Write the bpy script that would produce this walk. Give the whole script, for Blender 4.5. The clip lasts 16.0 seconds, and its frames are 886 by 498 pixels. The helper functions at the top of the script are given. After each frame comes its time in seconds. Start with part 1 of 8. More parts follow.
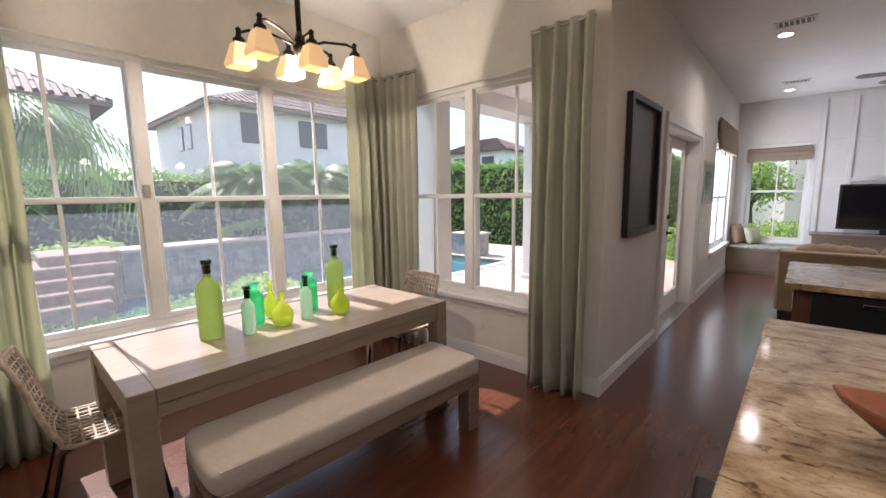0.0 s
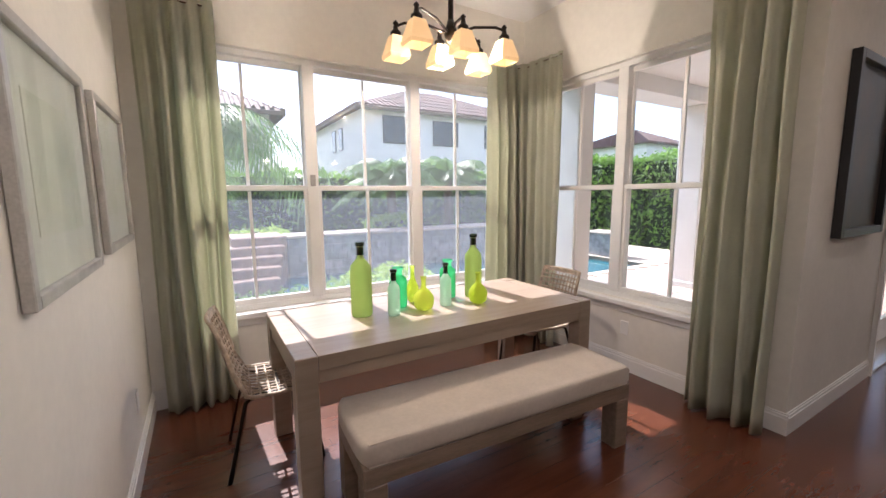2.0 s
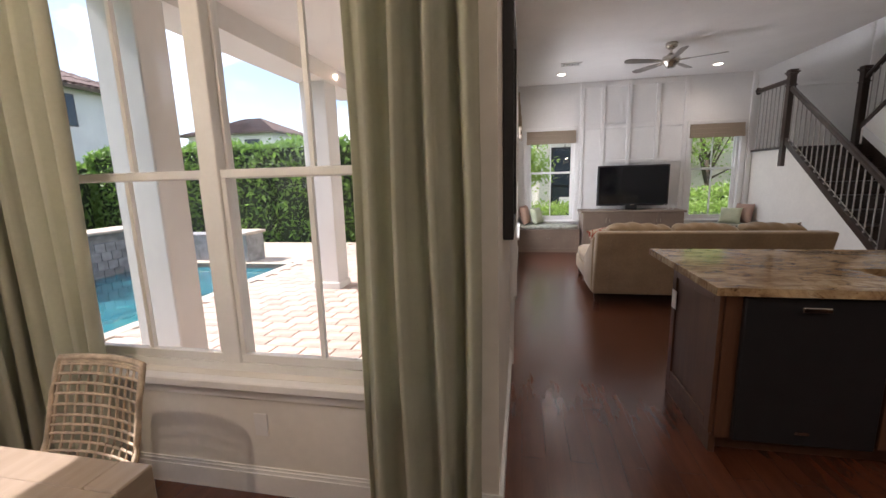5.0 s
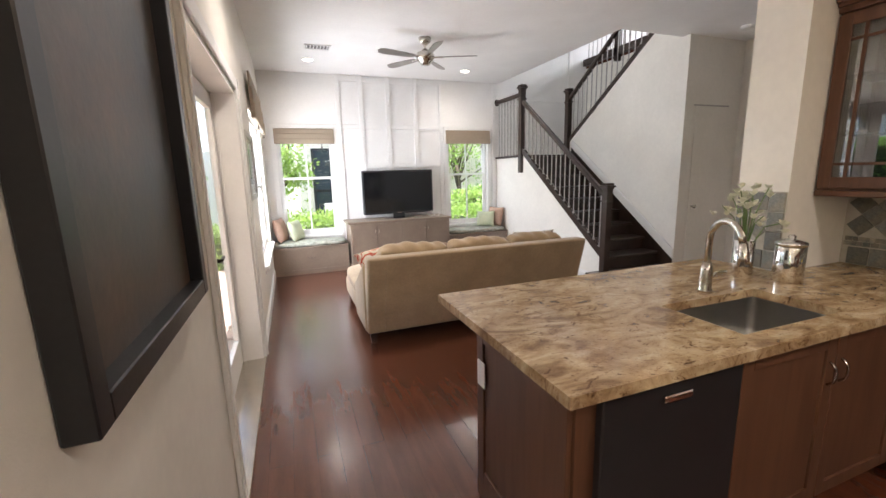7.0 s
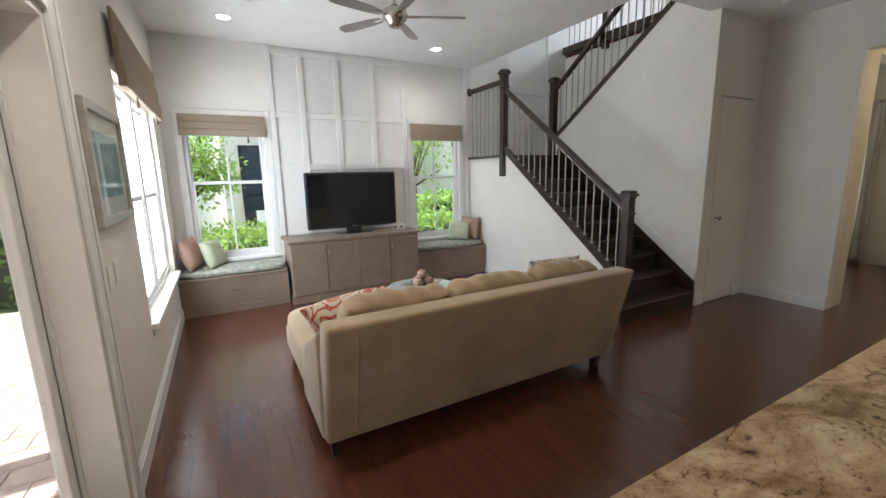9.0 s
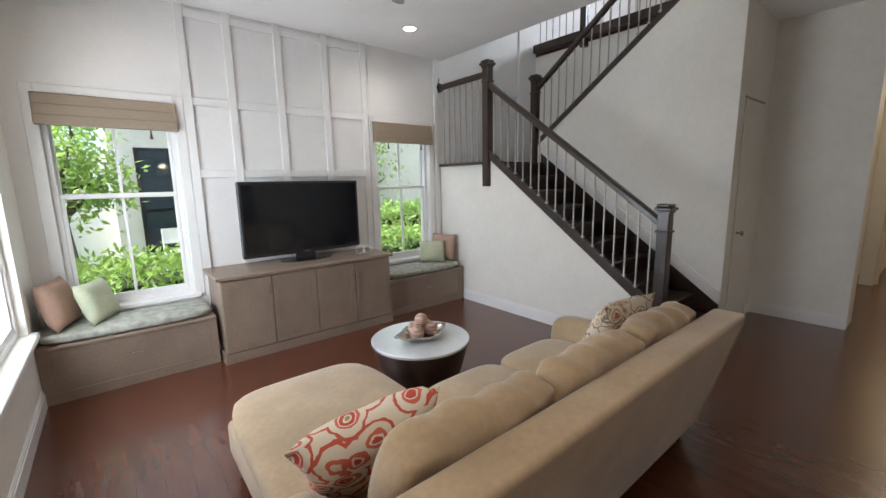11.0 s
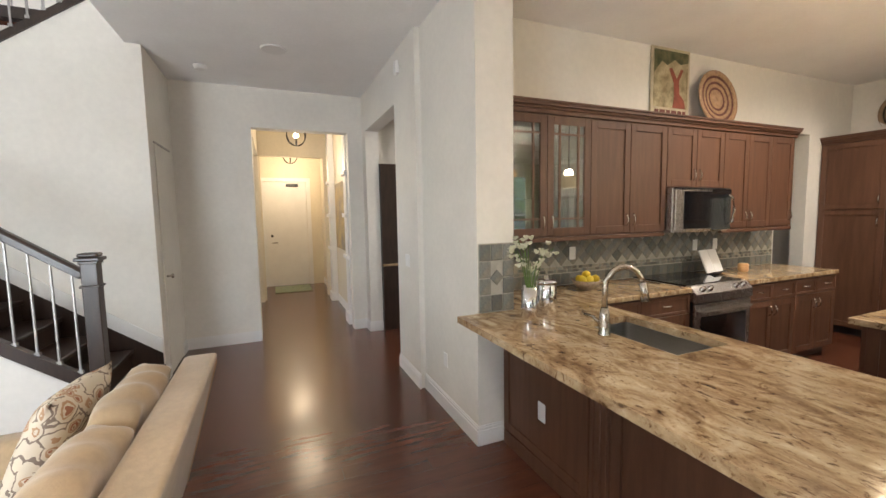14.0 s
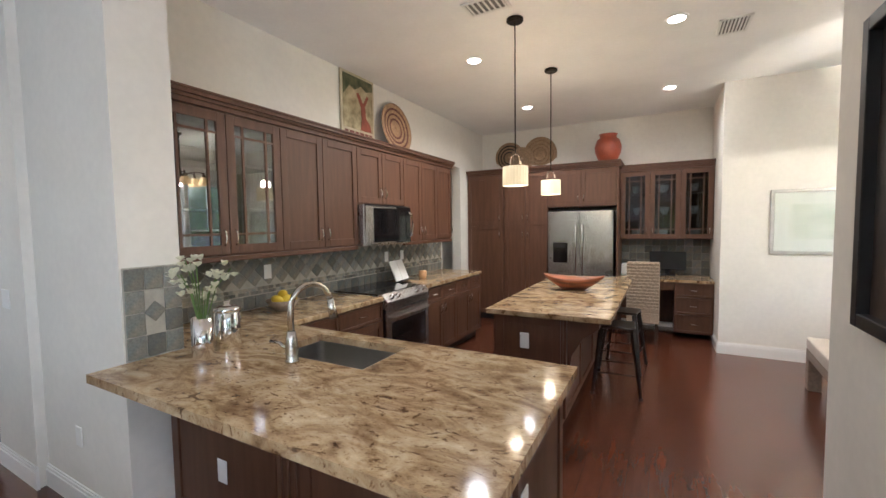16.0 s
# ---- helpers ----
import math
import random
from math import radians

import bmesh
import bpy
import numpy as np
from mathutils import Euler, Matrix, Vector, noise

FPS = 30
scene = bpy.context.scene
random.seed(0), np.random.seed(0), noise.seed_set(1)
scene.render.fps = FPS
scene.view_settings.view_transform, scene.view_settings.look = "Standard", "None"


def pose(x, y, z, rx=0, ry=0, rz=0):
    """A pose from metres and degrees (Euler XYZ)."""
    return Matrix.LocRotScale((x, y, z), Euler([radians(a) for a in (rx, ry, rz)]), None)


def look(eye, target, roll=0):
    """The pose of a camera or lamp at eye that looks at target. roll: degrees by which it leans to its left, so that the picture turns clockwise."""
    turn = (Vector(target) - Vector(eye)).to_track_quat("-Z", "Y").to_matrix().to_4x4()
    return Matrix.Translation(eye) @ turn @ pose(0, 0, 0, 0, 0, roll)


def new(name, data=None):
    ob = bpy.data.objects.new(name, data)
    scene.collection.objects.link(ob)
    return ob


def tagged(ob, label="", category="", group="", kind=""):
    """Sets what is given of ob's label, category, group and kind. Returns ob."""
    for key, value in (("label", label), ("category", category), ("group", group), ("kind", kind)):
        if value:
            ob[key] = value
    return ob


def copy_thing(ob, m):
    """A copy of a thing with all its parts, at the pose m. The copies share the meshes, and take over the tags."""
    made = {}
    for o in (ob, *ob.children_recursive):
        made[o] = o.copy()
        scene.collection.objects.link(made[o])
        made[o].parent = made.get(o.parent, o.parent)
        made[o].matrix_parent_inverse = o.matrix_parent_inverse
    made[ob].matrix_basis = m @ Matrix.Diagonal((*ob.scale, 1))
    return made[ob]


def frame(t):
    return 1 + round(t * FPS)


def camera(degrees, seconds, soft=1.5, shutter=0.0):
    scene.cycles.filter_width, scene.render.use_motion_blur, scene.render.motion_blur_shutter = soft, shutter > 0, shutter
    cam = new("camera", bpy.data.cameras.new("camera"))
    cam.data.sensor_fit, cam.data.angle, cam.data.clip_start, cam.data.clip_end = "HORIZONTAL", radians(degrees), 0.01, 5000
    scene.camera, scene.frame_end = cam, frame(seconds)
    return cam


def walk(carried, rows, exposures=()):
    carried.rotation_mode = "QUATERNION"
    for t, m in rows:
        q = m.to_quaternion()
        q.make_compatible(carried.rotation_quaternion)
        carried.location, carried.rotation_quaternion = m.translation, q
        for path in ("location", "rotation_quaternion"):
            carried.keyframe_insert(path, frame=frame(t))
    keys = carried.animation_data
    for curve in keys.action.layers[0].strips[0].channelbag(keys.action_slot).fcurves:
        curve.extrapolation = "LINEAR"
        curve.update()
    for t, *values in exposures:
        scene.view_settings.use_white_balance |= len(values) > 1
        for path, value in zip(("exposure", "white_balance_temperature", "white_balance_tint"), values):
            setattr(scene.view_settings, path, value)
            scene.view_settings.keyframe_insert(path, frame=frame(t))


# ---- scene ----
cam = camera(95.2, 16.0)
PATH = [
    (0, (0.09, 0.852, 1.52), (-1.23, 2.331, 1.255), -0.8),
    (0.5, (0.078, 0.834, 1.512), (-1.413, 2.142, 1.252), -0.7),
    (1, (0.092, 0.819, 1.498), (-1.511, 1.987, 1.241), -0.6),
    (1.5, (0.068, 0.818, 1.49), (-1.602, 1.887, 1.228), -0.5),
    (2, (-0.073, 0.832, 1.458), (-1.774, 1.85, 1.19), -0.5),
    (2.5, (-0.312, 0.878, 1.48), (-2.009, 1.895, 1.19), -0.4),
    (3, (-0.567, 1.03, 1.457), (-2.225, 2.112, 1.172), -0.5),
    (3.5, (-0.727, 1.303, 1.455), (-2.279, 2.529, 1.159), -0.5),
    (4, (-0.826, 1.579, 1.469), (-2.098, 3.091, 1.159), -0.7),
    (4.5, (-0.868, 1.852, 1.49), (-1.711, 3.636, 1.163), -1.8),
    (5, (-0.882, 2.243, 1.463), (-1.265, 4.176, 1.117), -1.6),
    (7.5, (-0.566, 3.802, 1.546), (0.218, 5.604, 1.174), -1.5),
    (8, (-0.511, 4.176, 1.552), (0.339, 5.948, 1.181), -1.3),
    (8.5, (-0.475, 4.553, 1.556), (0.431, 6.297, 1.187), -1.2),
    (11, (-0.429, 6.176, 1.57), (0.818, 7.705, 1.24), -1.1),
    (11.5, (-0.307, 6.419, 1.549), (1.163, 7.744, 1.259), -1.0),
    (12, (-0.209, 6.493, 1.566), (1.507, 7.488, 1.312), -1.0),
    (12.5, (-0.266, 6.583, 1.581), (1.65, 7.117, 1.368), -1.1),
    (13, (-0.328, 6.611, 1.594), (1.661, 6.651, 1.394), -1.1),
    (13.5, (-0.351, 6.543, 1.577), (1.601, 6.142, 1.401), -1.0),
    (14, (-0.356, 6.444, 1.575), (1.481, 5.672, 1.402), -1.0),
    (14.5, (-0.336, 6.33, 1.56), (1.332, 5.238, 1.399), -0.9),
    (15, (-0.312, 6.229, 1.569), (1.149, 4.873, 1.415), -0.8),
    (15.5, (-0.313, 6.146, 1.57), (0.92, 4.577, 1.431), -0.8),
    (16, (-0.297, 6.173, 1.562), (0.655, 4.418, 1.444), -0.8),
]
EXPOSURES = [(0.0, 1.0, 6000, 20), (1.0, 1.2, 5950, 20), (2.0, 1.25, 5900, 20), (3.0, 0.85, 6000, 20), (3.5, 0.45, 6050, 22), (4.0, 0.25, 6100, 24), (4.5, 0.35, 6150, 22), (5.0, 0.95, 6350, 20),
             (7.5, 2.0, 6200, 14), (8.0, 1.8, 6150, 12), (8.5, 1.5, 6050, 10), (11.0, 1.3, 6050, 12), (12.5, 1.85, 6200, 13), (13.5, 2.22, 6350, 12), (15.0, 2.3, 5650, 11), (16.0, 2.15, 5500, 11)]
walk(cam, [(t, look(eye, target, roll)) for t, eye, target, roll in PATH], EXPOSURES)

# ---- world, sun and lamps' strengths ----
SUN_EL, SUN_TO = radians(49), Vector((0.655, 0.046, -0.754))
world = bpy.data.worlds.new("sky")
scene.world = world
world.use_nodes = True
wn, wl = world.node_tree.nodes, world.node_tree.links
sky = wn.new("ShaderNodeTexSky")
sky.sky_type, sky.sun_disc = "NISHITA", False
sky.sun_elevation, sky.sun_rotation = SUN_EL, radians(-94)
# broken white cumulus over the blue
tc = wn.new("ShaderNodeTexCoord")
mapn = wn.new("ShaderNodeMapping")
mapn.inputs["Scale"].default_value = (1.0, 1.0, 2.4)
cl = wn.new("ShaderNodeTexNoise")
cl.inputs["Scale"].default_value, cl.inputs["Detail"].default_value, cl.inputs["Roughness"].default_value = 2.6, 7.0, 0.55
ramp = wn.new("ShaderNodeValToRGB")
ramp.color_ramp.elements[0].position, ramp.color_ramp.elements[1].position = 0.48, 0.64
mix = wn.new("ShaderNodeMix")
mix.data_type = "RGBA"
mix.inputs["B"].default_value = (10.0, 10.2, 10.6, 1)
wl.new(tc.outputs["Generated"], mapn.inputs["Vector"])
wl.new(mapn.outputs["Vector"], cl.inputs["Vector"])
wl.new(cl.outputs["Fac"], ramp.inputs["Fac"])
wl.new(ramp.outputs["Color"], mix.inputs["Factor"])
wl.new(sky.outputs["Color"], mix.inputs["A"])
bg = wn["Background"]
bg.inputs["Strength"].default_value = 0.15
wl.new(mix.outputs["Result"], bg.inputs["Color"])

sun = new("sun", bpy.data.lights.new("sun", "SUN"))
sun.data.energy, sun.data.angle, sun.data.color = 5.0, radians(0.5), (1.0, 0.95, 0.86)
sun.rotation_mode = "QUATERNION"
sun.rotation_quaternion = SUN_TO.to_track_quat("-Z", "Y")
CAN_WATTS, CAN_TINT = 44.0, (1.0, 0.90, 0.76)


# ---- building helpers ----
def mesh_of(bm, name):
    me = bpy.data.meshes.new(name)
    bm.to_mesh(me)
    bm.free()
    return me


def thing(name, at=(0, 0, 0), label="", category="", group="", kind=""):
    ob = new(name)
    ob.empty_display_size = 0.1
    ob.location = at
    return tagged(ob, label, category, group, kind)


def part(name, bm, material, parent=None, label="", smooth=False):
    """One mesh object in world coordinates, under a thing or a part."""
    me = bm if isinstance(bm, bpy.types.Mesh) else mesh_of(bm, name)
    if material and not me.materials:
        me.materials.append(material)
    if smooth:
        for p in me.polygons:
            p.use_smooth = True
    ob = new(name, me)
    if parent is not None:
        ob.parent = parent
        if parent.parent is None:
            ob.matrix_parent_inverse = Matrix.Translation(-parent.location)
    return tagged(ob, label)


def box(bm, x0, y0, z0, x1, y1, z1, bev=0.0, seg=1, m=None):
    """A box, bevelled where asked."""
    vs = [bm.verts.new((x, y, z)) for z in (z0, z1) for y in (y0, y1) for x in (x0, x1)]
    fs = [bm.faces.new([vs[i] for i in q]) for q in
          ((0, 2, 3, 1), (4, 5, 7, 6), (0, 1, 5, 4), (2, 6, 7, 3), (0, 4, 6, 2), (1, 3, 7, 5))]
    if (x1 < x0) ^ (y1 < y0) ^ (z1 < z0):
        bmesh.ops.reverse_faces(bm, faces=fs)
    if bev:
        es = list({e for f in fs for e in f.edges})
        out = bmesh.ops.bevel(bm, geom=es, offset=bev, segments=seg, affect="EDGES", profile=0.5)
        vs = list({v for f in out["faces"] for v in f.verts} | {v for v in vs if v.is_valid})
    if m is not None:
        bmesh.ops.transform(bm, matrix=m, verts=vs)
    return vs


def boxes(*rows, bev=0.0, seg=1):
    bm = bmesh.new()
    for r in rows:
        box(bm, *r, bev=bev, seg=seg)
    return bm


def tube(bm, pts, r, n=8, cap=True, radii=None):
    """A round bar along points."""
    pts = [Vector(p) for p in pts]
    rings = []
    up = Vector((0, 0, 1))
    for i, p in enumerate(pts):
        d = (pts[min(i + 1, len(pts) - 1)] - pts[max(i - 1, 0)]).normalized()
        ref = up if abs(d.dot(up)) < 0.95 else Vector((1, 0, 0))
        a = d.cross(ref).normalized()
        b = d.cross(a)
        rr = radii[i] if radii else r
        rings.append([bm.verts.new(p + rr * (math.cos(2 * math.pi * k / n) * a + math.sin(2 * math.pi * k / n) * b)) for k in range(n)])
    for s, t in zip(rings, rings[1:]):
        for k in range(n):
            bm.faces.new((s[k], s[(k + 1) % n], t[(k + 1) % n], t[k]))
    if cap:
        bm.faces.new(rings[0][::-1])
        bm.faces.new(rings[-1])
    return bm


def lathe(bm, at, rows, n=24, caps=True):
    """A turned shape: rows of (radius, height)."""
    x, y, z = at
    rings = [[bm.verts.new((x + r * math.cos(2 * math.pi * k / n), y + r * math.sin(2 * math.pi * k / n), z + h)) for k in range(n)] for r, h in rows]
    for s, t in zip(rings, rings[1:]):
        for k in range(n):
            bm.faces.new((s[k], s[(k + 1) % n], t[(k + 1) % n], t[k]))
    if caps:
        bm.faces.new(rings[0][::-1])
        bm.faces.new(rings[-1])
    return bm


def prism(bm, pts, d):
    """A flat outline of points, pushed along d."""
    a = [bm.verts.new(p) for p in pts]
    b = [bm.verts.new(Vector(p) + Vector(d)) for p in pts]
    bm.faces.new(a[::-1])
    bm.faces.new(b)
    for i in range(len(a)):
        j = (i + 1) % len(a)
        bm.faces.new((a[i], a[j], b[j], b[i]))
    bmesh.ops.recalc_face_normals(bm, faces=bm.faces)
    return bm


def cushion(bm, x0, y0, z0, x1, y1, z1, puff=0.04, n=10, m=None, soft=0.10):
    """A stuffed box: rounded edges and swollen faces."""
    c = Vector(((x0 + x1) / 2, (y0 + y1) / 2, (z0 + z1) / 2))
    h = Vector(((x1 - x0) / 2, (y1 - y0) / 2, (z1 - z0) / 2))
    grid = {}

    def vert(u, v, w):
        key = (round(u, 4), round(v, 4), round(w, 4))
        if key not in grid:
            p = []
            for a, b, d, hh in ((u, v, w, h.x), (v, u, w, h.y), (w, u, v, h.z)):
                p.append(a * hh * (1 - soft * (abs(b) ** 6) - soft * (abs(d) ** 6)) + a * puff * (1 - b * b) * (1 - d * d) * 0.5)
            grid[key] = bm.verts.new(c + Vector(p))
        return grid[key]
    t = [-1 + 2 * i / n for i in range(n + 1)]
    for ax in range(3):
        for sgn in (-1, 1):
            for i in range(n):
                for j in range(n):
                    q = []
                    for a, b in ((i, j), (i + 1, j), (i + 1, j + 1), (i, j + 1)):
                        p = [t[a], t[b]]
                        p.insert(ax, sgn)
                        q.append(vert(*p))
                    bm.faces.new(q if (sgn > 0) ^ (ax == 1) else q[::-1])
    if m is not None:
        bmesh.ops.transform(bm, matrix=m, verts=list(grid.values()))
    return bm


def strip_wall(axis, pos0, pos1, a0, a1, z0, z1, openings=()):
    """A thick wall along x or y, with openings (a, b, bottom, top) cut through it."""
    rows, cur = [], a0
    for a, b, zb, zt in sorted(openings):
        rows.append((cur, a, z0, z1))
        if zb > z0:
            rows.append((a, b, z0, zb))
        if zt < z1:
            rows.append((a, b, zt, z1))
        cur = b
    rows.append((cur, a1, z0, z1))
    bm = bmesh.new()
    for a, b, zb, zt in rows:
        if b - a > 1e-4:
            if axis == "x":
                box(bm, a, pos0, zb, b, pos1, zt)
            else:
                box(bm, pos0, a, zb, pos1, b, zt)
    bmesh.ops.remove_doubles(bm, verts=bm.verts, dist=1e-5)
    return bm


# ---- materials ----
def material(name, colour, rough=0.5, metal=0.0, vary=0.12, scale=6.0, bump=0.0, bump_scale=60.0, second=None, coat=0.0,
             stretch=(1, 1, 1), sheen=0.0, detail=5.0, spec=0.5):
    """A surface with grain at two scales. second: the other colour of the larger pattern."""
    m = bpy.data.materials.new(name)
    m.use_nodes = True
    nt, p = m.node_tree, m.node_tree.nodes["Principled BSDF"]
    N, L = nt.nodes, nt.links
    p.inputs["Roughness"].default_value, p.inputs["Metallic"].default_value = rough, metal
    p.inputs["Coat Weight"].default_value, p.inputs["Sheen Weight"].default_value = coat, sheen
    p.inputs["Coat Roughness"].default_value = 0.08
    p.inputs["Specular IOR Level"].default_value = spec
    co = N.new("ShaderNodeTexCoord")
    mp = N.new("ShaderNodeMapping")
    mp.inputs["Scale"].default_value = stretch
    L.new(co.outputs["Object"], mp.inputs["Vector"])
    n1 = N.new("ShaderNodeTexNoise")
    n1.inputs["Scale"].default_value, n1.inputs["Detail"].default_value = scale, detail
    n2 = N.new("ShaderNodeTexNoise")
    n2.inputs["Scale"].default_value, n2.inputs["Detail"].default_value = scale * 11, 3
    for n in (n1, n2):
        L.new(mp.outputs["Vector"], n.inputs["Vector"])
    other = second if second else tuple(c * (1 - vary * 2) for c in colour)
    a = N.new("ShaderNodeMix")
    a.data_type = "RGBA"
    a.inputs["A"].default_value, a.inputs["B"].default_value = (*colour, 1), (*other, 1)
    r = N.new("ShaderNodeMapRange")
    r.inputs["From Min"].default_value, r.inputs["From Max"].default_value = 0.35, 0.65
    L.new(n1.outputs["Fac"], r.inputs["Value"])
    L.new(r.outputs["Result"], a.inputs["Factor"])
    b = N.new("ShaderNodeMix")
    b.data_type, b.blend_type = "RGBA", "MULTIPLY"
    g = N.new("ShaderNodeMapRange")
    g.inputs["To Min"].default_value, g.inputs["To Max"].default_value = 1 - vary, 1 + vary * 0.6
    g.inputs["From Min"].default_value, g.inputs["From Max"].default_value = 0.3, 0.7
    L.new(n2.outputs["Fac"], g.inputs["Value"])
    b.inputs["Factor"].default_value = 1.0
    L.new(a.outputs["Result"], b.inputs["A"])
    L.new(g.outputs["Result"], b.inputs["B"])
    L.new(b.outputs["Result"], p.inputs["Base Color"])
    rr = N.new("ShaderNodeMapRange")
    rr.inputs["To Min"].default_value, rr.inputs["To Max"].default_value = rough * 0.85, min(1, rough * 1.15)
    L.new(n2.outputs["Fac"], rr.inputs["Value"])
    L.new(rr.outputs["Result"], p.inputs["Roughness"])
    if bump:
        n3 = N.new("ShaderNodeTexNoise")
        n3.inputs["Scale"].default_value, n3.inputs["Detail"].default_value = bump_scale, 4
        L.new(mp.outputs["Vector"], n3.inputs["Vector"])
        bp = N.new("ShaderNodeBump")
        bp.inputs["Strength"].default_value, bp.inputs["Distance"].default_value = bump, 0.004
        L.new(n3.outputs["Fac"], bp.inputs["Height"])
        L.new(bp.outputs["Normal"], p.inputs["Normal"])
    return m


def tint_by_piece(m, amount=0.25):
    """Lets each object of this material be a little lighter or darker than the next."""
    nt, p = m.node_tree, m.node_tree.nodes["Principled BSDF"]
    src = p.inputs["Base Color"].links[0].from_socket
    info = nt.nodes.new("ShaderNodeObjectInfo")
    mr = nt.nodes.new("ShaderNodeMapRange")
    mr.inputs["To Min"].default_value, mr.inputs["To Max"].default_value = 1 - amount, 1 + amount
    mu = nt.nodes.new("ShaderNodeMix")
    mu.data_type, mu.blend_type = "RGBA", "MULTIPLY"
    mu.inputs["Factor"].default_value = 1.0
    nt.links.new(info.outputs["Random"], mr.inputs["Value"])
    nt.links.new(src, mu.inputs["A"])
    nt.links.new(mr.outputs["Result"], mu.inputs["B"])
    nt.links.new(mu.outputs["Result"], p.inputs["Base Color"])
    return m


def island_tint(m, amount=0.3):
    """The same for the joined pieces of one mesh."""
    nt, p = m.node_tree, m.node_tree.nodes["Principled BSDF"]
    src = p.inputs["Base Color"].links[0].from_socket
    geo = nt.nodes.new("ShaderNodeNewGeometry")
    mr = nt.nodes.new("ShaderNodeMapRange")
    mr.inputs["To Min"].default_value, mr.inputs["To Max"].default_value = 1 - amount, 1 + amount
    mu = nt.nodes.new("ShaderNodeMix")
    mu.data_type, mu.blend_type = "RGBA", "MULTIPLY"
    mu.inputs["Factor"].default_value = 1.0
    nt.links.new(geo.outputs["Random Per Island"], mr.inputs["Value"])
    nt.links.new(src, mu.inputs["A"])
    nt.links.new(mr.outputs["Result"], mu.inputs["B"])
    nt.links.new(mu.outputs["Result"], p.inputs["Base Color"])
    return m


def glow(name, colour, strength, base=(0.9, 0.85, 0.75)):
    m = bpy.data.materials.new(name)
    m.use_nodes = True
    p = m.node_tree.nodes["Principled BSDF"]
    p.inputs["Base Color"].default_value = (*base, 1)
    p.inputs["Emission Color"].default_value, p.inputs["Emission Strength"].default_value = (*colour, 1), strength
    p.inputs["Roughness"].default_value = 0.4
    return m


def clear_glass(name, tint=(1, 1, 1), gloss=1.0):
    """A thin pane: clear, with the shine of glass."""
    m = bpy.data.materials.new(name)
    m.use_nodes = True
    N, L = m.node_tree.nodes, m.node_tree.links
    N.remove(N["Principled BSDF"])
    tr, gl, mx, lw, pw, ml = (N.new(k) for k in ("ShaderNodeBsdfTransparent", "ShaderNodeBsdfGlossy", "ShaderNodeMixShader", "ShaderNodeLayerWeight", "ShaderNodeMath", "ShaderNodeMath"))
    tr.inputs["Color"].default_value = (*tint, 1)
    gl.inputs["Roughness"].default_value = 0.01
    lw.inputs["Blend"].default_value = 0.5
    pw.operation, pw.inputs[1].default_value = "POWER", 5.0
    ml.operation, ml.inputs[1].default_value, ml.inputs[2].default_value = "MULTIPLY_ADD", 0.5 * gloss, 0.03 * gloss
    L.new(lw.outputs["Facing"], pw.inputs[0])
    L.new(pw.outputs["Value"], ml.inputs[0])
    L.new(ml.outputs["Value"], mx.inputs["Fac"])
    L.new(tr.outputs["BSDF"], mx.inputs[1])
    L.new(gl.outputs["BSDF"], mx.inputs[2])
    L.new(mx.outputs["Shader"], N["Material Output"].inputs["Surface"])
    return m


def bottle_glass(name, colour, rough=0.25):
    """Frosted coloured glass: part see-through, part glowing with the light that passes."""
    m = bpy.data.materials.new(name)
    m.use_nodes = True
    nt, p = m.node_tree, m.node_tree.nodes["Principled BSDF"]
    N, L = nt.nodes, nt.links
    p.inputs["Base Color"].default_value = (*colour, 1)
    p.inputs["Roughness"].default_value, p.inputs["Transmission Weight"].default_value = rough, 0.75
    p.inputs["IOR"].default_value = 1.2
    tl = N.new("ShaderNodeBsdfTranslucent")
    tl.inputs["Color"].default_value = (*[min(1, c * 1.1) for c in colour], 1)
    mx = N.new("ShaderNodeMixShader")
    mx.inputs["Fac"].default_value = 0.28
    L.new(p.outputs["BSDF"], mx.inputs[1])
    L.new(tl.outputs["BSDF"], mx.inputs[2])
    L.new(mx.outputs["Shader"], N["Material Output"].inputs["Surface"])
    n = N.new("ShaderNodeTexNoise")
    n.inputs["Scale"].default_value = 30
    b = N.new("ShaderNodeBump")
    b.inputs["Strength"].default_value, b.inputs["Distance"].default_value = 0.15, 0.003
    L.new(n.outputs["Fac"], b.inputs["Height"])
    L.new(b.outputs["Normal"], p.inputs["Normal"])
    return m


def cloth_light(m, colour, amount=0.35):
    """Lets daylight glow through thin cloth."""
    nt = m.node_tree
    p = nt.nodes["Principled BSDF"]
    tl = nt.nodes.new("ShaderNodeBsdfTranslucent")
    tl.inputs["Color"].default_value = (*colour, 1)
    mx = nt.nodes.new("ShaderNodeMixShader")
    mx.inputs["Fac"].default_value = amount
    nt.links.new(p.outputs["BSDF"], mx.inputs[1])
    nt.links.new(tl.outputs["BSDF"], mx.inputs[2])
    nt.links.new(mx.outputs["Shader"], nt.nodes["Material Output"].inputs["Surface"])
    return m


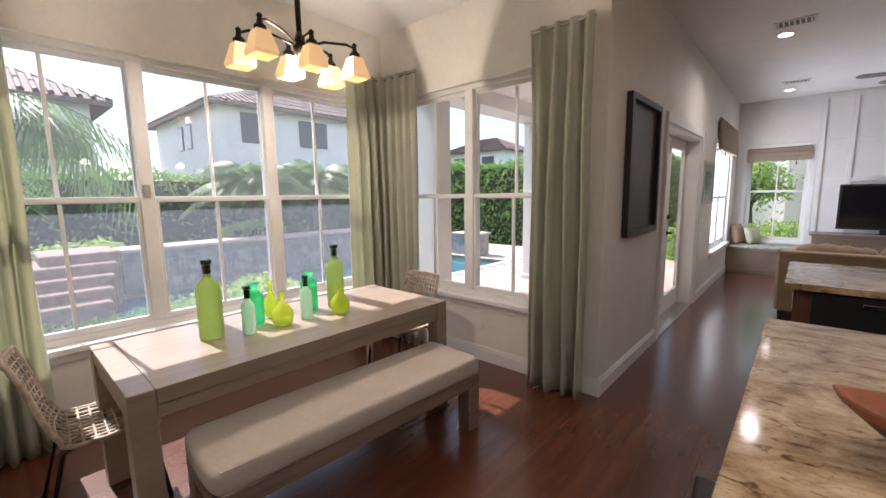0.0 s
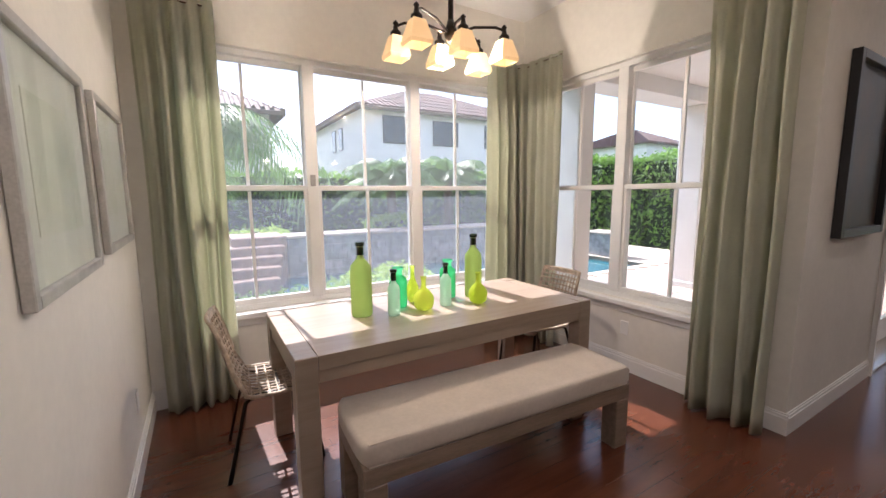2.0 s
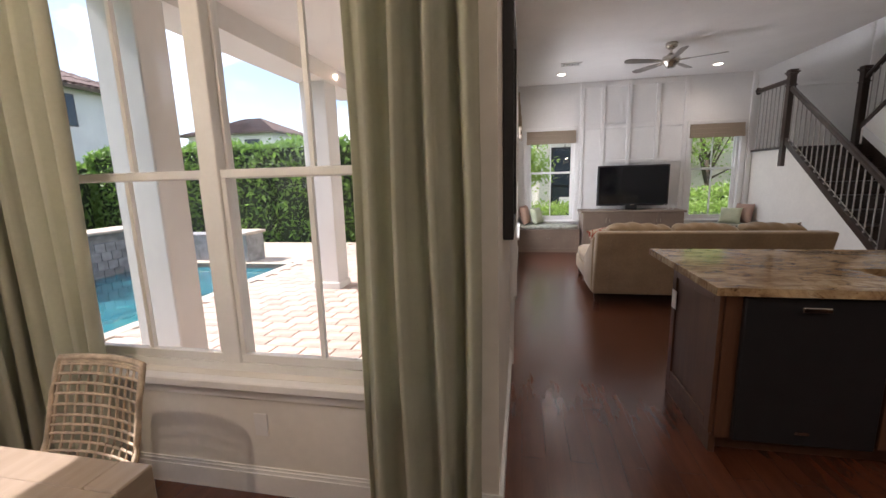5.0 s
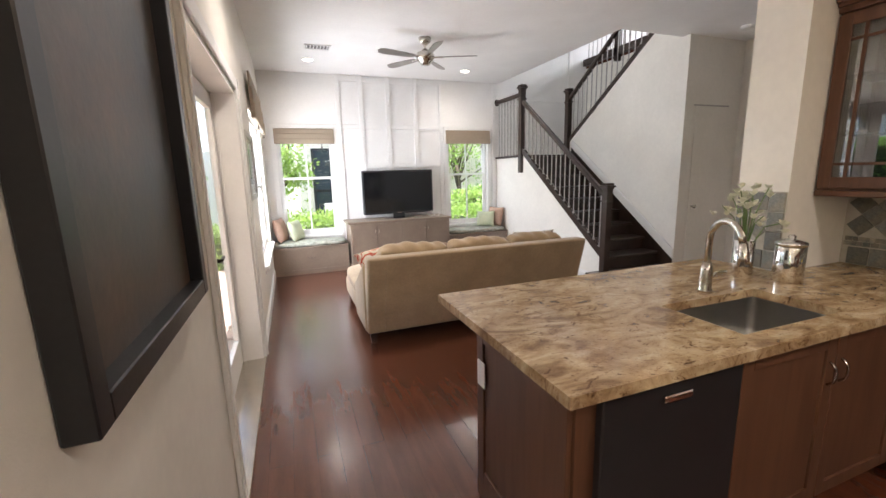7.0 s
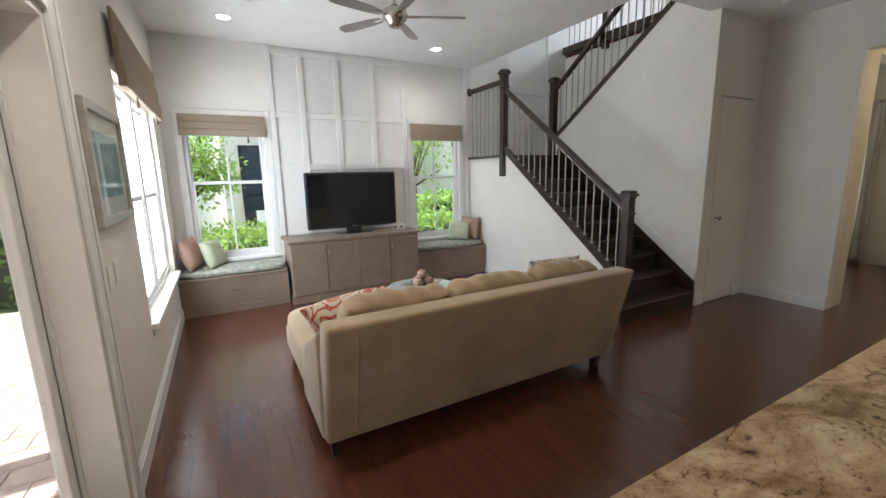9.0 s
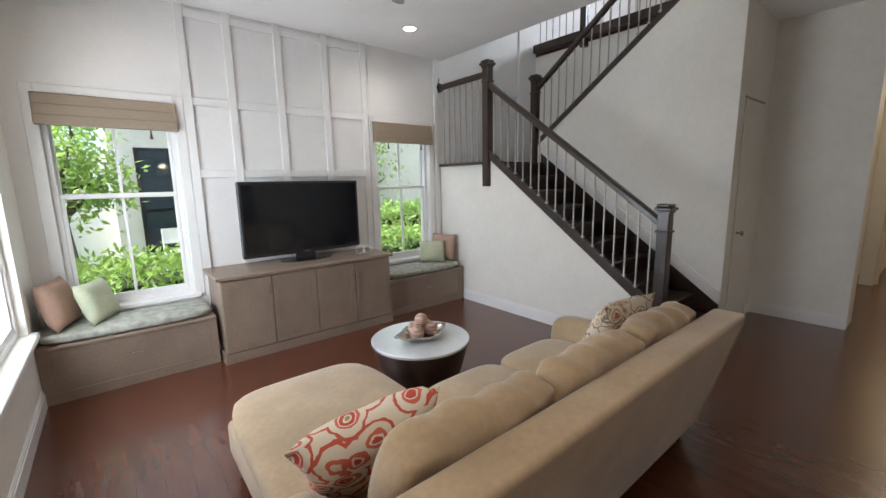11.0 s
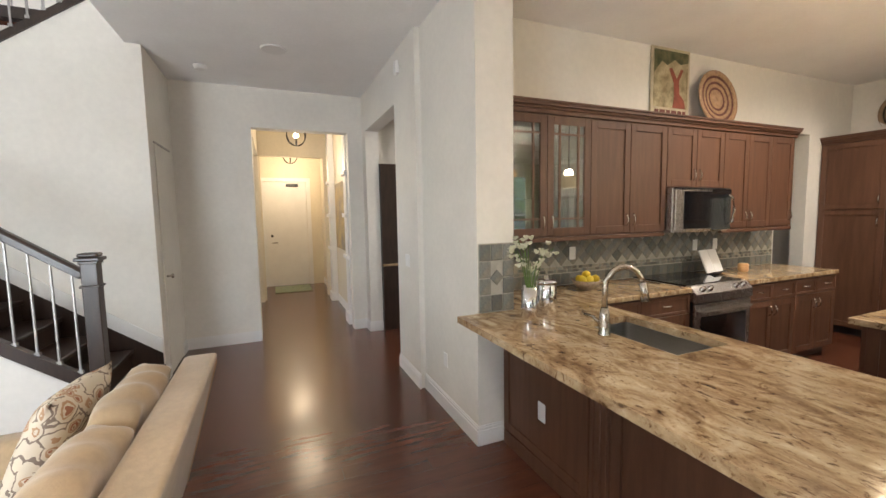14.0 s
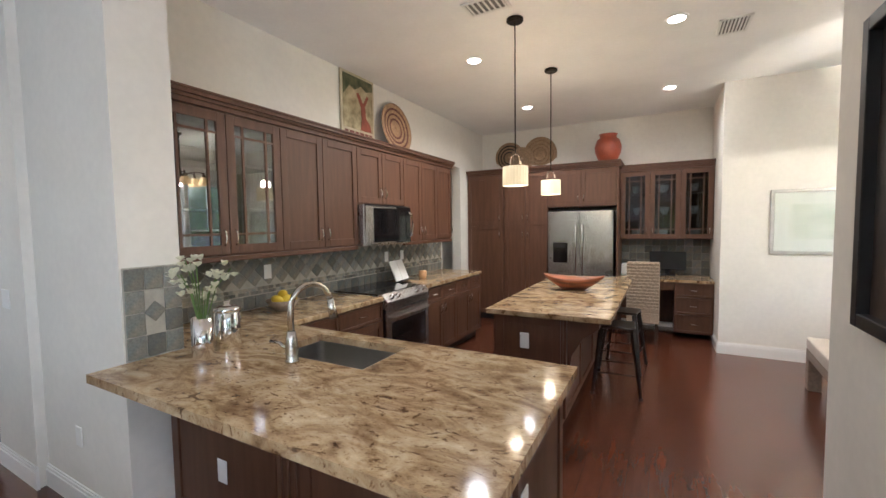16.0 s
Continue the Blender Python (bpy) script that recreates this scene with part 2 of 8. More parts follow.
def floor_wood():
    """Glossy dark cherry boards, 12 cm wide, running along y."""
    m = material("cherry floor", (0.110, 0.036, 0.018), 0.25, 0, 0.07, 3.0, 0.0, 25, (0.085, 0.026, 0.0135), 0.4, (6, 0.9, 1))
    m.node_tree.nodes["Principled BSDF"].inputs["Coat Roughness"].default_value = 0.16
    nt, p = m.node_tree, m.node_tree.nodes["Principled BSDF"]
    src = p.inputs["Base Color"].links[0].from_socket
    co = nt.nodes.new("ShaderNodeTexCoord")
    rot = nt.nodes.new("ShaderNodeMapping")
    rot.inputs["Rotation"].default_value = (0, 0, radians(90))
    br = nt.nodes.new("ShaderNodeTexBrick")
    br.offset, br.inputs["Scale"].default_value = 0.37, 1.0
    br.inputs["Brick Width"].default_value, br.inputs["Row Height"].default_value = 1.4, 0.125
    br.inputs["Mortar Size"].default_value, br.inputs["Mortar Smooth"].default_value = 0.0012, 0.2
    br.inputs["Color1"].default_value, br.inputs["Color2"].default_value, br.inputs["Mortar"].default_value = (0.94, 0.94, 0.94, 1), (1.05, 1.04, 1.03, 1), (0.7, 0.7, 0.7, 1)
    mu = nt.nodes.new("ShaderNodeMix")
    mu.data_type, mu.blend_type = "RGBA", "MULTIPLY"
    mu.inputs["Factor"].default_value = 1.0
    nt.links.new(co.outputs["Object"], rot.inputs["Vector"])
    nt.links.new(rot.outputs["Vector"], br.inputs["Vector"])
    nt.links.new(src, mu.inputs["A"])
    nt.links.new(br.outputs["Color"], mu.inputs["B"])
    nt.links.new(mu.outputs["Result"], p.inputs["Base Color"])
    return m


def granite():
    """Golden-brown granite with dark swirling veins and specks, polished."""
    m = bpy.data.materials.new("granite")
    m.use_nodes = True
    nt, p = m.node_tree, m.node_tree.nodes["Principled BSDF"]
    N, L = nt.nodes, nt.links
    p.inputs["Roughness"].default_value, p.inputs["Coat Weight"].default_value, p.inputs["Specular IOR Level"].default_value = 0.10, 0.0, 0.36
    co = N.new("ShaderNodeTexCoord")
    mp = N.new("ShaderNodeMapping")
    mp.inputs["Rotation"].default_value = (0, 0, radians(-28))
    mp.inputs["Scale"].default_value = (1.0, 1.75, 1.0)
    L.new(co.outputs["Object"], mp.inputs["Vector"])

    def noise_ramp(scale, detail, dist, stops):
        n = N.new("ShaderNodeTexNoise")
        n.inputs["Scale"].default_value, n.inputs["Detail"].default_value, n.inputs["Distortion"].default_value = scale, detail, dist
        n.inputs["Roughness"].default_value = 0.62
        L.new(mp.outputs["Vector"], n.inputs["Vector"])
        r = N.new("ShaderNodeValToRGB")
        e = r.color_ramp.elements
        while len(e) < len(stops):
            e.new(0.5)
        for el, (pos, col) in zip(e, stops):
            el.position, el.color = pos, (*col, 1)
        L.new(n.outputs["Fac"], r.inputs["Fac"])
        return r.outputs["Color"]
    basec = noise_ramp(3.6, 9, 2.3, [(0.30, (0.20, 0.125, 0.068)), (0.42, (0.34, 0.235, 0.132)), (0.53, (0.45, 0.335, 0.20)), (0.68, (0.56, 0.455, 0.31))])
    vein = noise_ramp(1.8, 9, 3.0, [(0.36, (0.56, 0.48, 0.42)), (0.45, (0.84, 0.78, 0.72)), (0.53, (1, 1, 1)), (0.66, (1.08, 1.07, 1.05))])
    speck = noise_ramp(75, 3, 0.0, [(0.30, (0.50, 0.40, 0.33)), (0.42, (1, 1, 1)), (0.60, (1, 1, 1)), (0.72, (1.25, 1.22, 1.15))])
    blot = noise_ramp(10, 9, 2.2, [(0.345, (0.14, 0.09, 0.07)), (0.385, (0.62, 0.52, 0.44)), (0.43, (1, 1, 1)), (0.8, (1.1, 1.08, 1.04))])
    last = basec
    for other in (vein, speck, blot):
        mu = N.new("ShaderNodeMix")
        mu.data_type, mu.blend_type = "RGBA", "MULTIPLY"
        mu.inputs["Factor"].default_value = 0.82
        L.new(last, mu.inputs["A"])
        L.new(other, mu.inputs["B"])
        last = mu.outputs["Result"]
    L.new(last, p.inputs["Base Color"])
    return m


def floral(name, ground, colours, scale):
    """Printed cloth: round blooms in rings on a pale ground."""
    m = bpy.data.materials.new(name)
    m.use_nodes = True
    nt, p = m.node_tree, m.node_tree.nodes["Principled BSDF"]
    N, L = nt.nodes, nt.links
    p.inputs["Roughness"].default_value = 0.85
    co = N.new("ShaderNodeTexCoord")
    nz = N.new("ShaderNodeTexNoise")
    nz.inputs["Scale"].default_value = scale * 1.5
    wob = N.new("ShaderNodeMix")
    wob.data_type, wob.blend_type = "RGBA", "LINEAR_LIGHT"
    wob.inputs["Factor"].default_value = 0.02
    L.new(co.outputs["Object"], nz.inputs["Vector"])
    L.new(co.outputs["Object"], wob.inputs["A"])
    L.new(nz.outputs["Color"], wob.inputs["B"])
    v = N.new("ShaderNodeTexVoronoi")
    v.inputs["Scale"].default_value = scale
    L.new(wob.outputs["Result"], v.inputs["Vector"])
    r = N.new("ShaderNodeValToRGB")
    e = r.color_ramp.elements
    r.color_ramp.interpolation = "CONSTANT"
    stops = [(0.0, colours[0]), (0.10, ground), (0.15, colours[1]), (0.27, ground), (0.31, colours[2]), (0.40, ground), (0.58, colours[3]), (0.66, ground)]
    while len(e) < len(stops):
        e.new(0.5)
    for el, (pos, col) in zip(e, stops):
        el.position, el.color = pos, (*col, 1)
    L.new(v.outputs["Distance"], r.inputs["Fac"])
    L.new(r.outputs["Color"], p.inputs["Base Color"])
    return m


WALL = material("cream wall paint", (0.79, 0.76, 0.70), 0.6, 0, 0.03, 2.0, 0.08, 220, spec=0.3)
HALLPAINT = material("warm hall paint", (0.74, 0.67, 0.53), 0.6, 0, 0.03, 2.0, 0.08, 220, spec=0.3)
CEIL = material("ceiling paint", (0.88, 0.87, 0.855), 0.8, 0, 0.02, 3.0, 0.12, 160, spec=0.2)
TRIM = material("white trim paint", (0.80, 0.79, 0.77), 0.35, 0, 0.02, 5.0)
PANEL = material("white panelling paint", (0.78, 0.77, 0.75), 0.45, 0, 0.02, 3.0, 0.03, 120)
FLOOR = floor_wood()
CHERRY = material("dark cherry cabinet wood", (0.118, 0.052, 0.027), 0.48, 0, 0.10, 4.0, 0.03, 60, (0.088, 0.037, 0.019), 0.0, (6, 6, 0.6))
GRANITE = granite()
STEEL = material("brushed stainless steel", (0.60, 0.58, 0.55), 0.27, 1.0, 0.08, 3.0, 0.02, 80, None, 0, (40, 40, 1))
SATIN = material("satin steel", (0.46, 0.45, 0.43), 0.32, 1.0, 0.04, 5.0)
NICKEL = material("brushed nickel", (0.62, 0.58, 0.52), 0.25, 1.0, 0.05, 8.0)
CHROME = material("chrome", (0.8, 0.8, 0.8), 0.08, 1.0, 0.02, 8.0)
BLACKGLASS = material("black glass", (0.008, 0.008, 0.009), 0.06, 0, 0.02, 4.0, coat=0.6)
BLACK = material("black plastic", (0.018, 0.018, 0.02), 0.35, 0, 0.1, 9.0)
BRONZE = material("oil-rubbed bronze", (0.022, 0.016, 0.012), 0.38, 0.8, 0.2, 20.0)
IRON = material("satin iron baluster", (0.46, 0.44, 0.42), 0.42, 0.6, 0.1, 20.0)
STAIRWOOD = material("espresso stair wood", (0.042, 0.023, 0.016), 0.36, 0, 0.2, 5.0, 0.03, 50, (0.026, 0.015, 0.010), 0.2, (1, 5, 1))
TABLEWOOD = material("weathered grey-brown wood", (0.31, 0.245, 0.19), 0.34, 0, 0.06, 4.0, 0.04, 60, (0.265, 0.205, 0.155), 0, (7, 0.6, 7))
BENCHWOOD = material("grey-brown bench wood", (0.27, 0.20, 0.15), 0.45, 0, 0.15, 5.0, 0.06, 60, (0.19, 0.14, 0.10), 0, (7, 0.6, 7))
CONSOLEWOOD = material("taupe painted wood", (0.27, 0.205, 0.155), 0.42, 0, 0.08, 4.0, 0.02, 60, (0.23, 0.17, 0.13))
CUSHIONCLOTH = material("ivory canvas", (0.55, 0.48, 0.41), 0.9, 0, 0.06, 5.0, 0.25, 400, sheen=0.2)
SOFACLOTH = material("tan microfibre", (0.42, 0.30, 0.175), 0.85, 0, 0.10, 4.0, 0.2, 160, (0.34, 0.24, 0.135), sheen=0.35)
SAGE = cloth_light(material("sage linen", (0.60, 0.60, 0.505), 0.9, 0, 0.06, 5.0, 0.25, 300, sheen=0.15), (0.66, 0.665, 0.50), 0.45)
SHADECLOTH = cloth_light(material("tan roman shade cloth", (0.40, 0.32, 0.24), 0.9, 0, 0.08, 30.0, 0.2, 200, None, 0, (1, 1, 8)), (0.45, 0.35, 0.24), 0.2)
WICKER = material("pale cane weave", (0.56, 0.44, 0.32), 0.6, 0, 0.2, 30.0, 0.2, 150)
RATTAN = material("grey-brown rattan weave", (0.30, 0.22, 0.15), 0.7, 0, 0.35, 50.0, 0.5, 120, (0.42, 0.33, 0.24))
PANE = clear_glass("window glass", (0.97, 0.985, 0.98), 0.8)


def veil(name, see, colour, gloss=0.03):
    """A thin sheet that lets most light straight through and scatters the rest: dusty glass or insect screen."""
    m = bpy.data.materials.new(name)
    m.use_nodes = True
    N, L = m.node_tree.nodes, m.node_tree.links
    p = N["Principled BSDF"]
    p.inputs["Base Color"].default_value, p.inputs["Roughness"].default_value = (*colour, 1), 0.8
    tr, tl, gl, m1, m2, m3 = (N.new(k) for k in ("ShaderNodeBsdfTransparent", "ShaderNodeBsdfTranslucent", "ShaderNodeBsdfGlossy", "ShaderNodeMixShader", "ShaderNodeMixShader", "ShaderNodeMixShader"))
    tl.inputs["Color"].default_value = (*colour, 1)
    gl.inputs["Roughness"].default_value = 0.01
    m1.inputs["Fac"].default_value, m2.inputs["Fac"].default_value, m3.inputs["Fac"].default_value = 0.6, see, gloss
    L.new(p.outputs["BSDF"], m1.inputs[1])
    L.new(tl.outputs["BSDF"], m1.inputs[2])
    L.new(m1.outputs["Shader"], m2.inputs[1])
    L.new(tr.outputs["BSDF"], m2.inputs[2])
    L.new(m2.outputs["Shader"], m3.inputs[1])
    L.new(gl.outputs["BSDF"], m3.inputs[2])
    L.new(m3.outputs["Shader"], N["Material Output"].inputs["Surface"])
    return m


DUSTYPANE = veil("dusty window glass", 0.955, (0.80, 0.86, 0.84))
SCREENPANE = veil("dusty glass with a fine insect screen", 0.86, (0.42, 0.46, 0.52), 0.02)
CABGLASS = clear_glass("cabinet glass", (0.6, 0.63, 0.63), 6.0)
DESKGLASS = clear_glass("dark cabinet glass", (0.55, 0.56, 0.56), 1.2)
SCREEN = material("dark television screen", (0.006, 0.007, 0.009), 0.10, 0, 0.02, 4.0, coat=0.3)
STUCCO = material("white stucco", (0.74, 0.73, 0.70), 0.85, 0, 0.05, 1.5, 0.4, 60)
STUCCO2 = material("beige stucco", (0.80, 0.74, 0.64), 0.85, 0, 0.05, 1.5, 0.4, 60)
ROOFTILE = island_tint(material("terracotta roof tile", (0.20, 0.13, 0.11), 0.8, 0, 0.2, 6.0, 0.2, 40), 0.3)
PAVER = tint_by_piece(material("terracotta paver", (0.58, 0.44, 0.37), 0.85, 0, 0.15, 8.0, 0.3, 80), 0.16)
PAVER_REST = island_tint(material("terracotta paving", (0.58, 0.44, 0.37), 0.85, 0, 0.15, 8.0, 0.3, 80), 0.16)
STONE = island_tint(material("pool wall stone", (0.33, 0.32, 0.32), 0.8, 0, 0.2, 8.0, 0.3, 60), 0.2)
COPING = material("pool coping stone", (0.55, 0.46, 0.38), 0.8, 0, 0.12, 8.0, 0.2, 60)
GRASS = material("lawn", (0.07, 0.13, 0.03), 0.95, 0, 0.3, 3.0, 0.6, 60, (0.045, 0.09, 0.02))


def leaf_material(name, a, b):
    m = island_tint(material(name, a, 0.5, 0, 0.15, 3.0, second=b), 0.5)
    return cloth_light(m, tuple(min(1, 2.2 * c) for c in a), 0.35)


HEDGE = leaf_material("hedge leaf", (0.13, 0.23, 0.045), (0.085, 0.165, 0.032))
SHRUB = leaf_material("bright shrub leaf", (0.24, 0.34, 0.08), (0.16, 0.26, 0.055))
PALM = leaf_material("palm leaf", (0.10, 0.17, 0.06), (0.065, 0.12, 0.04))
STEPSTONE = material("russet step stone", (0.36, 0.24, 0.19), 0.85, 0, 0.2, 8.0, 0.3, 60)
BARK = material("bark", (0.16, 0.12, 0.09), 0.9, 0, 0.3, 10, 0.6, 40, (0.10, 0.075, 0.055), 0, (1, 1, 0.4))

# ---- the plan, in metres ----
XW, YN, XF, YF, YS, XK, CEILZ = -3.34, 3.76, -0.97, 10.6, 0.46, 2.57, 3.15
WWIN = (0.70, 3.46, 0.60, 2.485)          # dining window in the west wall: y from, to, bottom, top
NWIN = (-3.14, -1.30, 0.59, 2.485)        # dining window in the north wall: x from, to
FDOOR = (5.36, 7.08, 0.0, 2.20)          # garden doors
SWIN = (8.25, 10.05, 0.58, 2.24)         # side window of the living room
LWIN, RWIN = (-0.775, 0.105, 0.57, 2.27), (2.145, 2.955, 0.57, 2.27)
HALL = (5.46, 6.63, 0.0, 2.67)


def structure(name, bm, mat, label, category):
    ob = part(name, bm, mat)
    return tagged(ob, label, category, kind="structure")


structure("floor", boxes((-3.54, 0.26, -0.12, -1.17, 3.96, 0.0), (-1.17, -0.85, -0.12, 9.7, 10.8, 0.0)), FLOOR, "glossy dark cherry wood floor boards", "floor")
structure("wall_west_dining", strip_wall("y", XW - 0.2, XW, 0.2, YN + 0.2, -0.12, CEILZ, [WWIN]), WALL, "cream painted wall with a wide window", "wall")
structure("wall_north_dining", strip_wall("x", YN, YN + 0.2, XW, XF, -0.12, CEILZ, [NWIN]), WALL, "cream painted wall with a window", "wall")
structure("wall_south_dining", boxes((XW, YS - 0.2, -0.12, -0.9, YS, CEILZ)), WALL, "cream painted wall with framed prints", "wall")
structure("wall_west_living", strip_wall("y", XF - 0.2, XF, YN + 0.2, YF, -0.12, CEILZ, [FDOOR, SWIN]), WALL, "cream painted wall with garden doors", "wall")
structure("wall_north_living", strip_wall("x", YF, YF + 0.2, XF - 0.2, 9.7, -0.12, 6.2, [LWIN, RWIN]), PANEL, "white panelled wall with two windows", "wall")
structure("wall_west_kitchen", boxes((-1.1, -0.85, -0.12, -0.9, YS - 0.2, CEILZ)), WALL, "cream painted end wall", "wall")
structure("wall_south_kitchen", boxes((-0.9, -0.85, -0.12, 4.2, -0.65, CEILZ)), WALL, "cream painted kitchen wall", "wall")
structure("wall_east_kitchen", strip_wall("y", XK, XK + 0.15, -0.65, 4.94, 0, CEILZ, [(0.28, 0.92, 0, 2.47)]), WALL, "cream painted wall behind the cabinets", "wall")
structure("wall_pier", boxes((1.985, 4.94, 0, 3.0, 5.22, CEILZ)), WALL, "cream painted wall end between kitchen and hall", "wall")
structure("wall_passage_south", strip_wall("x", 5.10, 5.27, 3.001, 5.21, 0, CEILZ, [(3.63, 5.0, 0, 2.67)]), WALL, "cream painted wall with an opening to the serving pantry", "wall")
structure("wall_hall_front", strip_wall("y", 5.21, 5.36, 4.99, 7.46, 0, CEILZ, [HALL]), WALL, "cream painted wall with a tall opening", "wall")
structure("wall_hall_left", strip_wall("x", 6.63, 6.78, 5.36, 9.5, 0, CEILZ, [(5.62, 7.75, 0, 2.67)]), HALLPAINT, "warm painted hall wall", "wall")
structure("wall_hall_right", boxes((5.36, 5.2, 0, 9.5, 5.36, CEILZ)), HALLPAINT, "warm painted hall wall", "wall")
structure("wall_hall_end", strip_wall("y", 9.5, 9.65, 5.2, 6.78, 0, CEILZ, [(5.69, 6.60, 0, 2.36)]), HALLPAINT, "warm painted wall round the front door", "wall")
structure("wall_hall_arch", strip_wall("y", 7.9, 8.05, 5.36, 6.63, 0, CEILZ, [(5.48, 6.60, 0, 2.70)]), HALLPAINT, "warm painted arch in the hall", "wall")
structure("wall_stair_closet", boxes((4.2, 7.46, 0, 5.21, 7.58, CEILZ)), WALL, "cream painted closet wall under the stairs", "wall")
structure("wall_stair_east", boxes((5.2, 7.58, 0, 5.35, YF, 3.52)), WALL, "cream painted stairwell wall", "wall")
structure("wall_pantry_back", boxes((5.5, 2.6, 0, 5.65, 5.19, CEILZ)), WALL, "cream painted wall of the serving pantry", "wall")
structure("wall_pantry_side", boxes((2.72, 2.5, 0, 5.65, 2.6, CEILZ)), WALL, "cream painted wall of the serving pantry", "wall")
structure("wall_back_passage", boxes((4.0, -0.65, 0, 4.15, 2.5, CEILZ)), WALL, "cream painted passage wall", "wall")
structure("wall_upper_east", boxes((8.4, 6.4, 3.6, 8.55, YF, 6.2)), WALL, "cream painted upstairs wall", "wall")
structure("wall_upper_south", boxes((3.2, 6.3, 3.6, 8.55, 6.4, 6.2)), WALL, "cream painted upstairs wall", "wall")
structure("wall_upper_west", boxes((3.05, 6.3, 3.45, 3.2, YF, 6.2)), WALL, "cream painted upstairs wall", "wall")
structure("ceiling_upper", boxes((3.05, 6.3, 6.2, 8.55, YF, 6.3)), CEIL, "white upstairs ceiling", "ceiling")
structure("floor_upper", boxes((5.2, 6.3, 3.52, 8.55, YF, 3.60)), FLOOR, "dark wood upstairs landing floor", "floor")
# the ceiling is left open over the stairs
structure("ceiling", boxes((-3.54, -0.85, CEILZ, 3.2, 10.6, CEILZ + 0.3), (3.2, -0.85, CEILZ, 9.7, 7.46, CEILZ + 0.3), (5.35, 7.46, CEILZ, 9.7, 10.6, CEILZ + 0.3), (3.2, 7.46, CEILZ, 5.35, 7.579, CEILZ + 0.3)),
          CEIL, "smooth white painted ceiling", "ceiling")

# baseboards with a small cove on top
BASE = 0.135


def baseboard(x0, y0, x1, y1, nx, ny):
    """A board along a wall, whose room side is (nx, ny)."""
    bm = bmesh.new()
    for d, za, zb in ((0.016, 0.0, BASE - 0.03), (0.011, BASE - 0.03, BASE - 0.012), (0.006, BASE - 0.012, BASE)):
        ax, ay = x0 + min(0, nx * d), y0 + min(0, ny * d)
        bx, by = x1 + max(0, nx * d), y1 + max(0, ny * d)
        box(bm, ax, ay, za, bx, by, zb)
    return structure("baseboard", bm, TRIM, "white moulded baseboard along the wall", "baseboard")


baseboard(XW, YS, XW, YN, 1, 0)
baseboard(XW, YN, XF + 0.016, YN, 0, -1)
baseboard(XF, YN, XF, FDOOR[0] - 0.09, 1, 0)
baseboard(XF, FDOOR[1] + 0.09, XF, 10.12, 1, 0)
baseboard(XW, YS, -0.9 + 0.016, YS, 0, 1)
baseboard(-0.9, 0.02, -0.9, YS, 1, 0)
baseboard(1.985, 4.96, 1.985, 5.22, -1, 0)
baseboard(1.969, 5.22, 3.0, 5.22, 0, 1)
baseboard(2.984, 5.27, 3.63, 5.27, 0, 1)
baseboard(5.21, 5.27, 5.21, HALL[0], -1, 0)
baseboard(5.0, 5.27, 5.194, 5.27, 0, 1)
baseboard(5.0, 5.10, 5.0, 5.27, -1, 0)
baseboard(5.21, HALL[1], 5.21, 7.46, -1, 0)
baseboard(4.2, 7.46, 4.36, 7.46, 0, -1)
baseboard(4.98, 7.46, 5.194, 7.46, 0, -1)
baseboard(3.15, 7.75, 3.15, 10.12, -1, 0)
baseboard(5.36, 5.36, 9.5, 5.36, 0, 1)
structure("wall_front_room", strip_wall("y", 8.5, 8.65, 6.78, YF, 0, CEILZ, [(7.45, 8.75, 0.5, 2.3)]), HALLPAINT, "warm painted wall of the front room", "wall")
baseboard(XK, 0.0, XK, 0.28, -1, 0)

# ---- windows ----


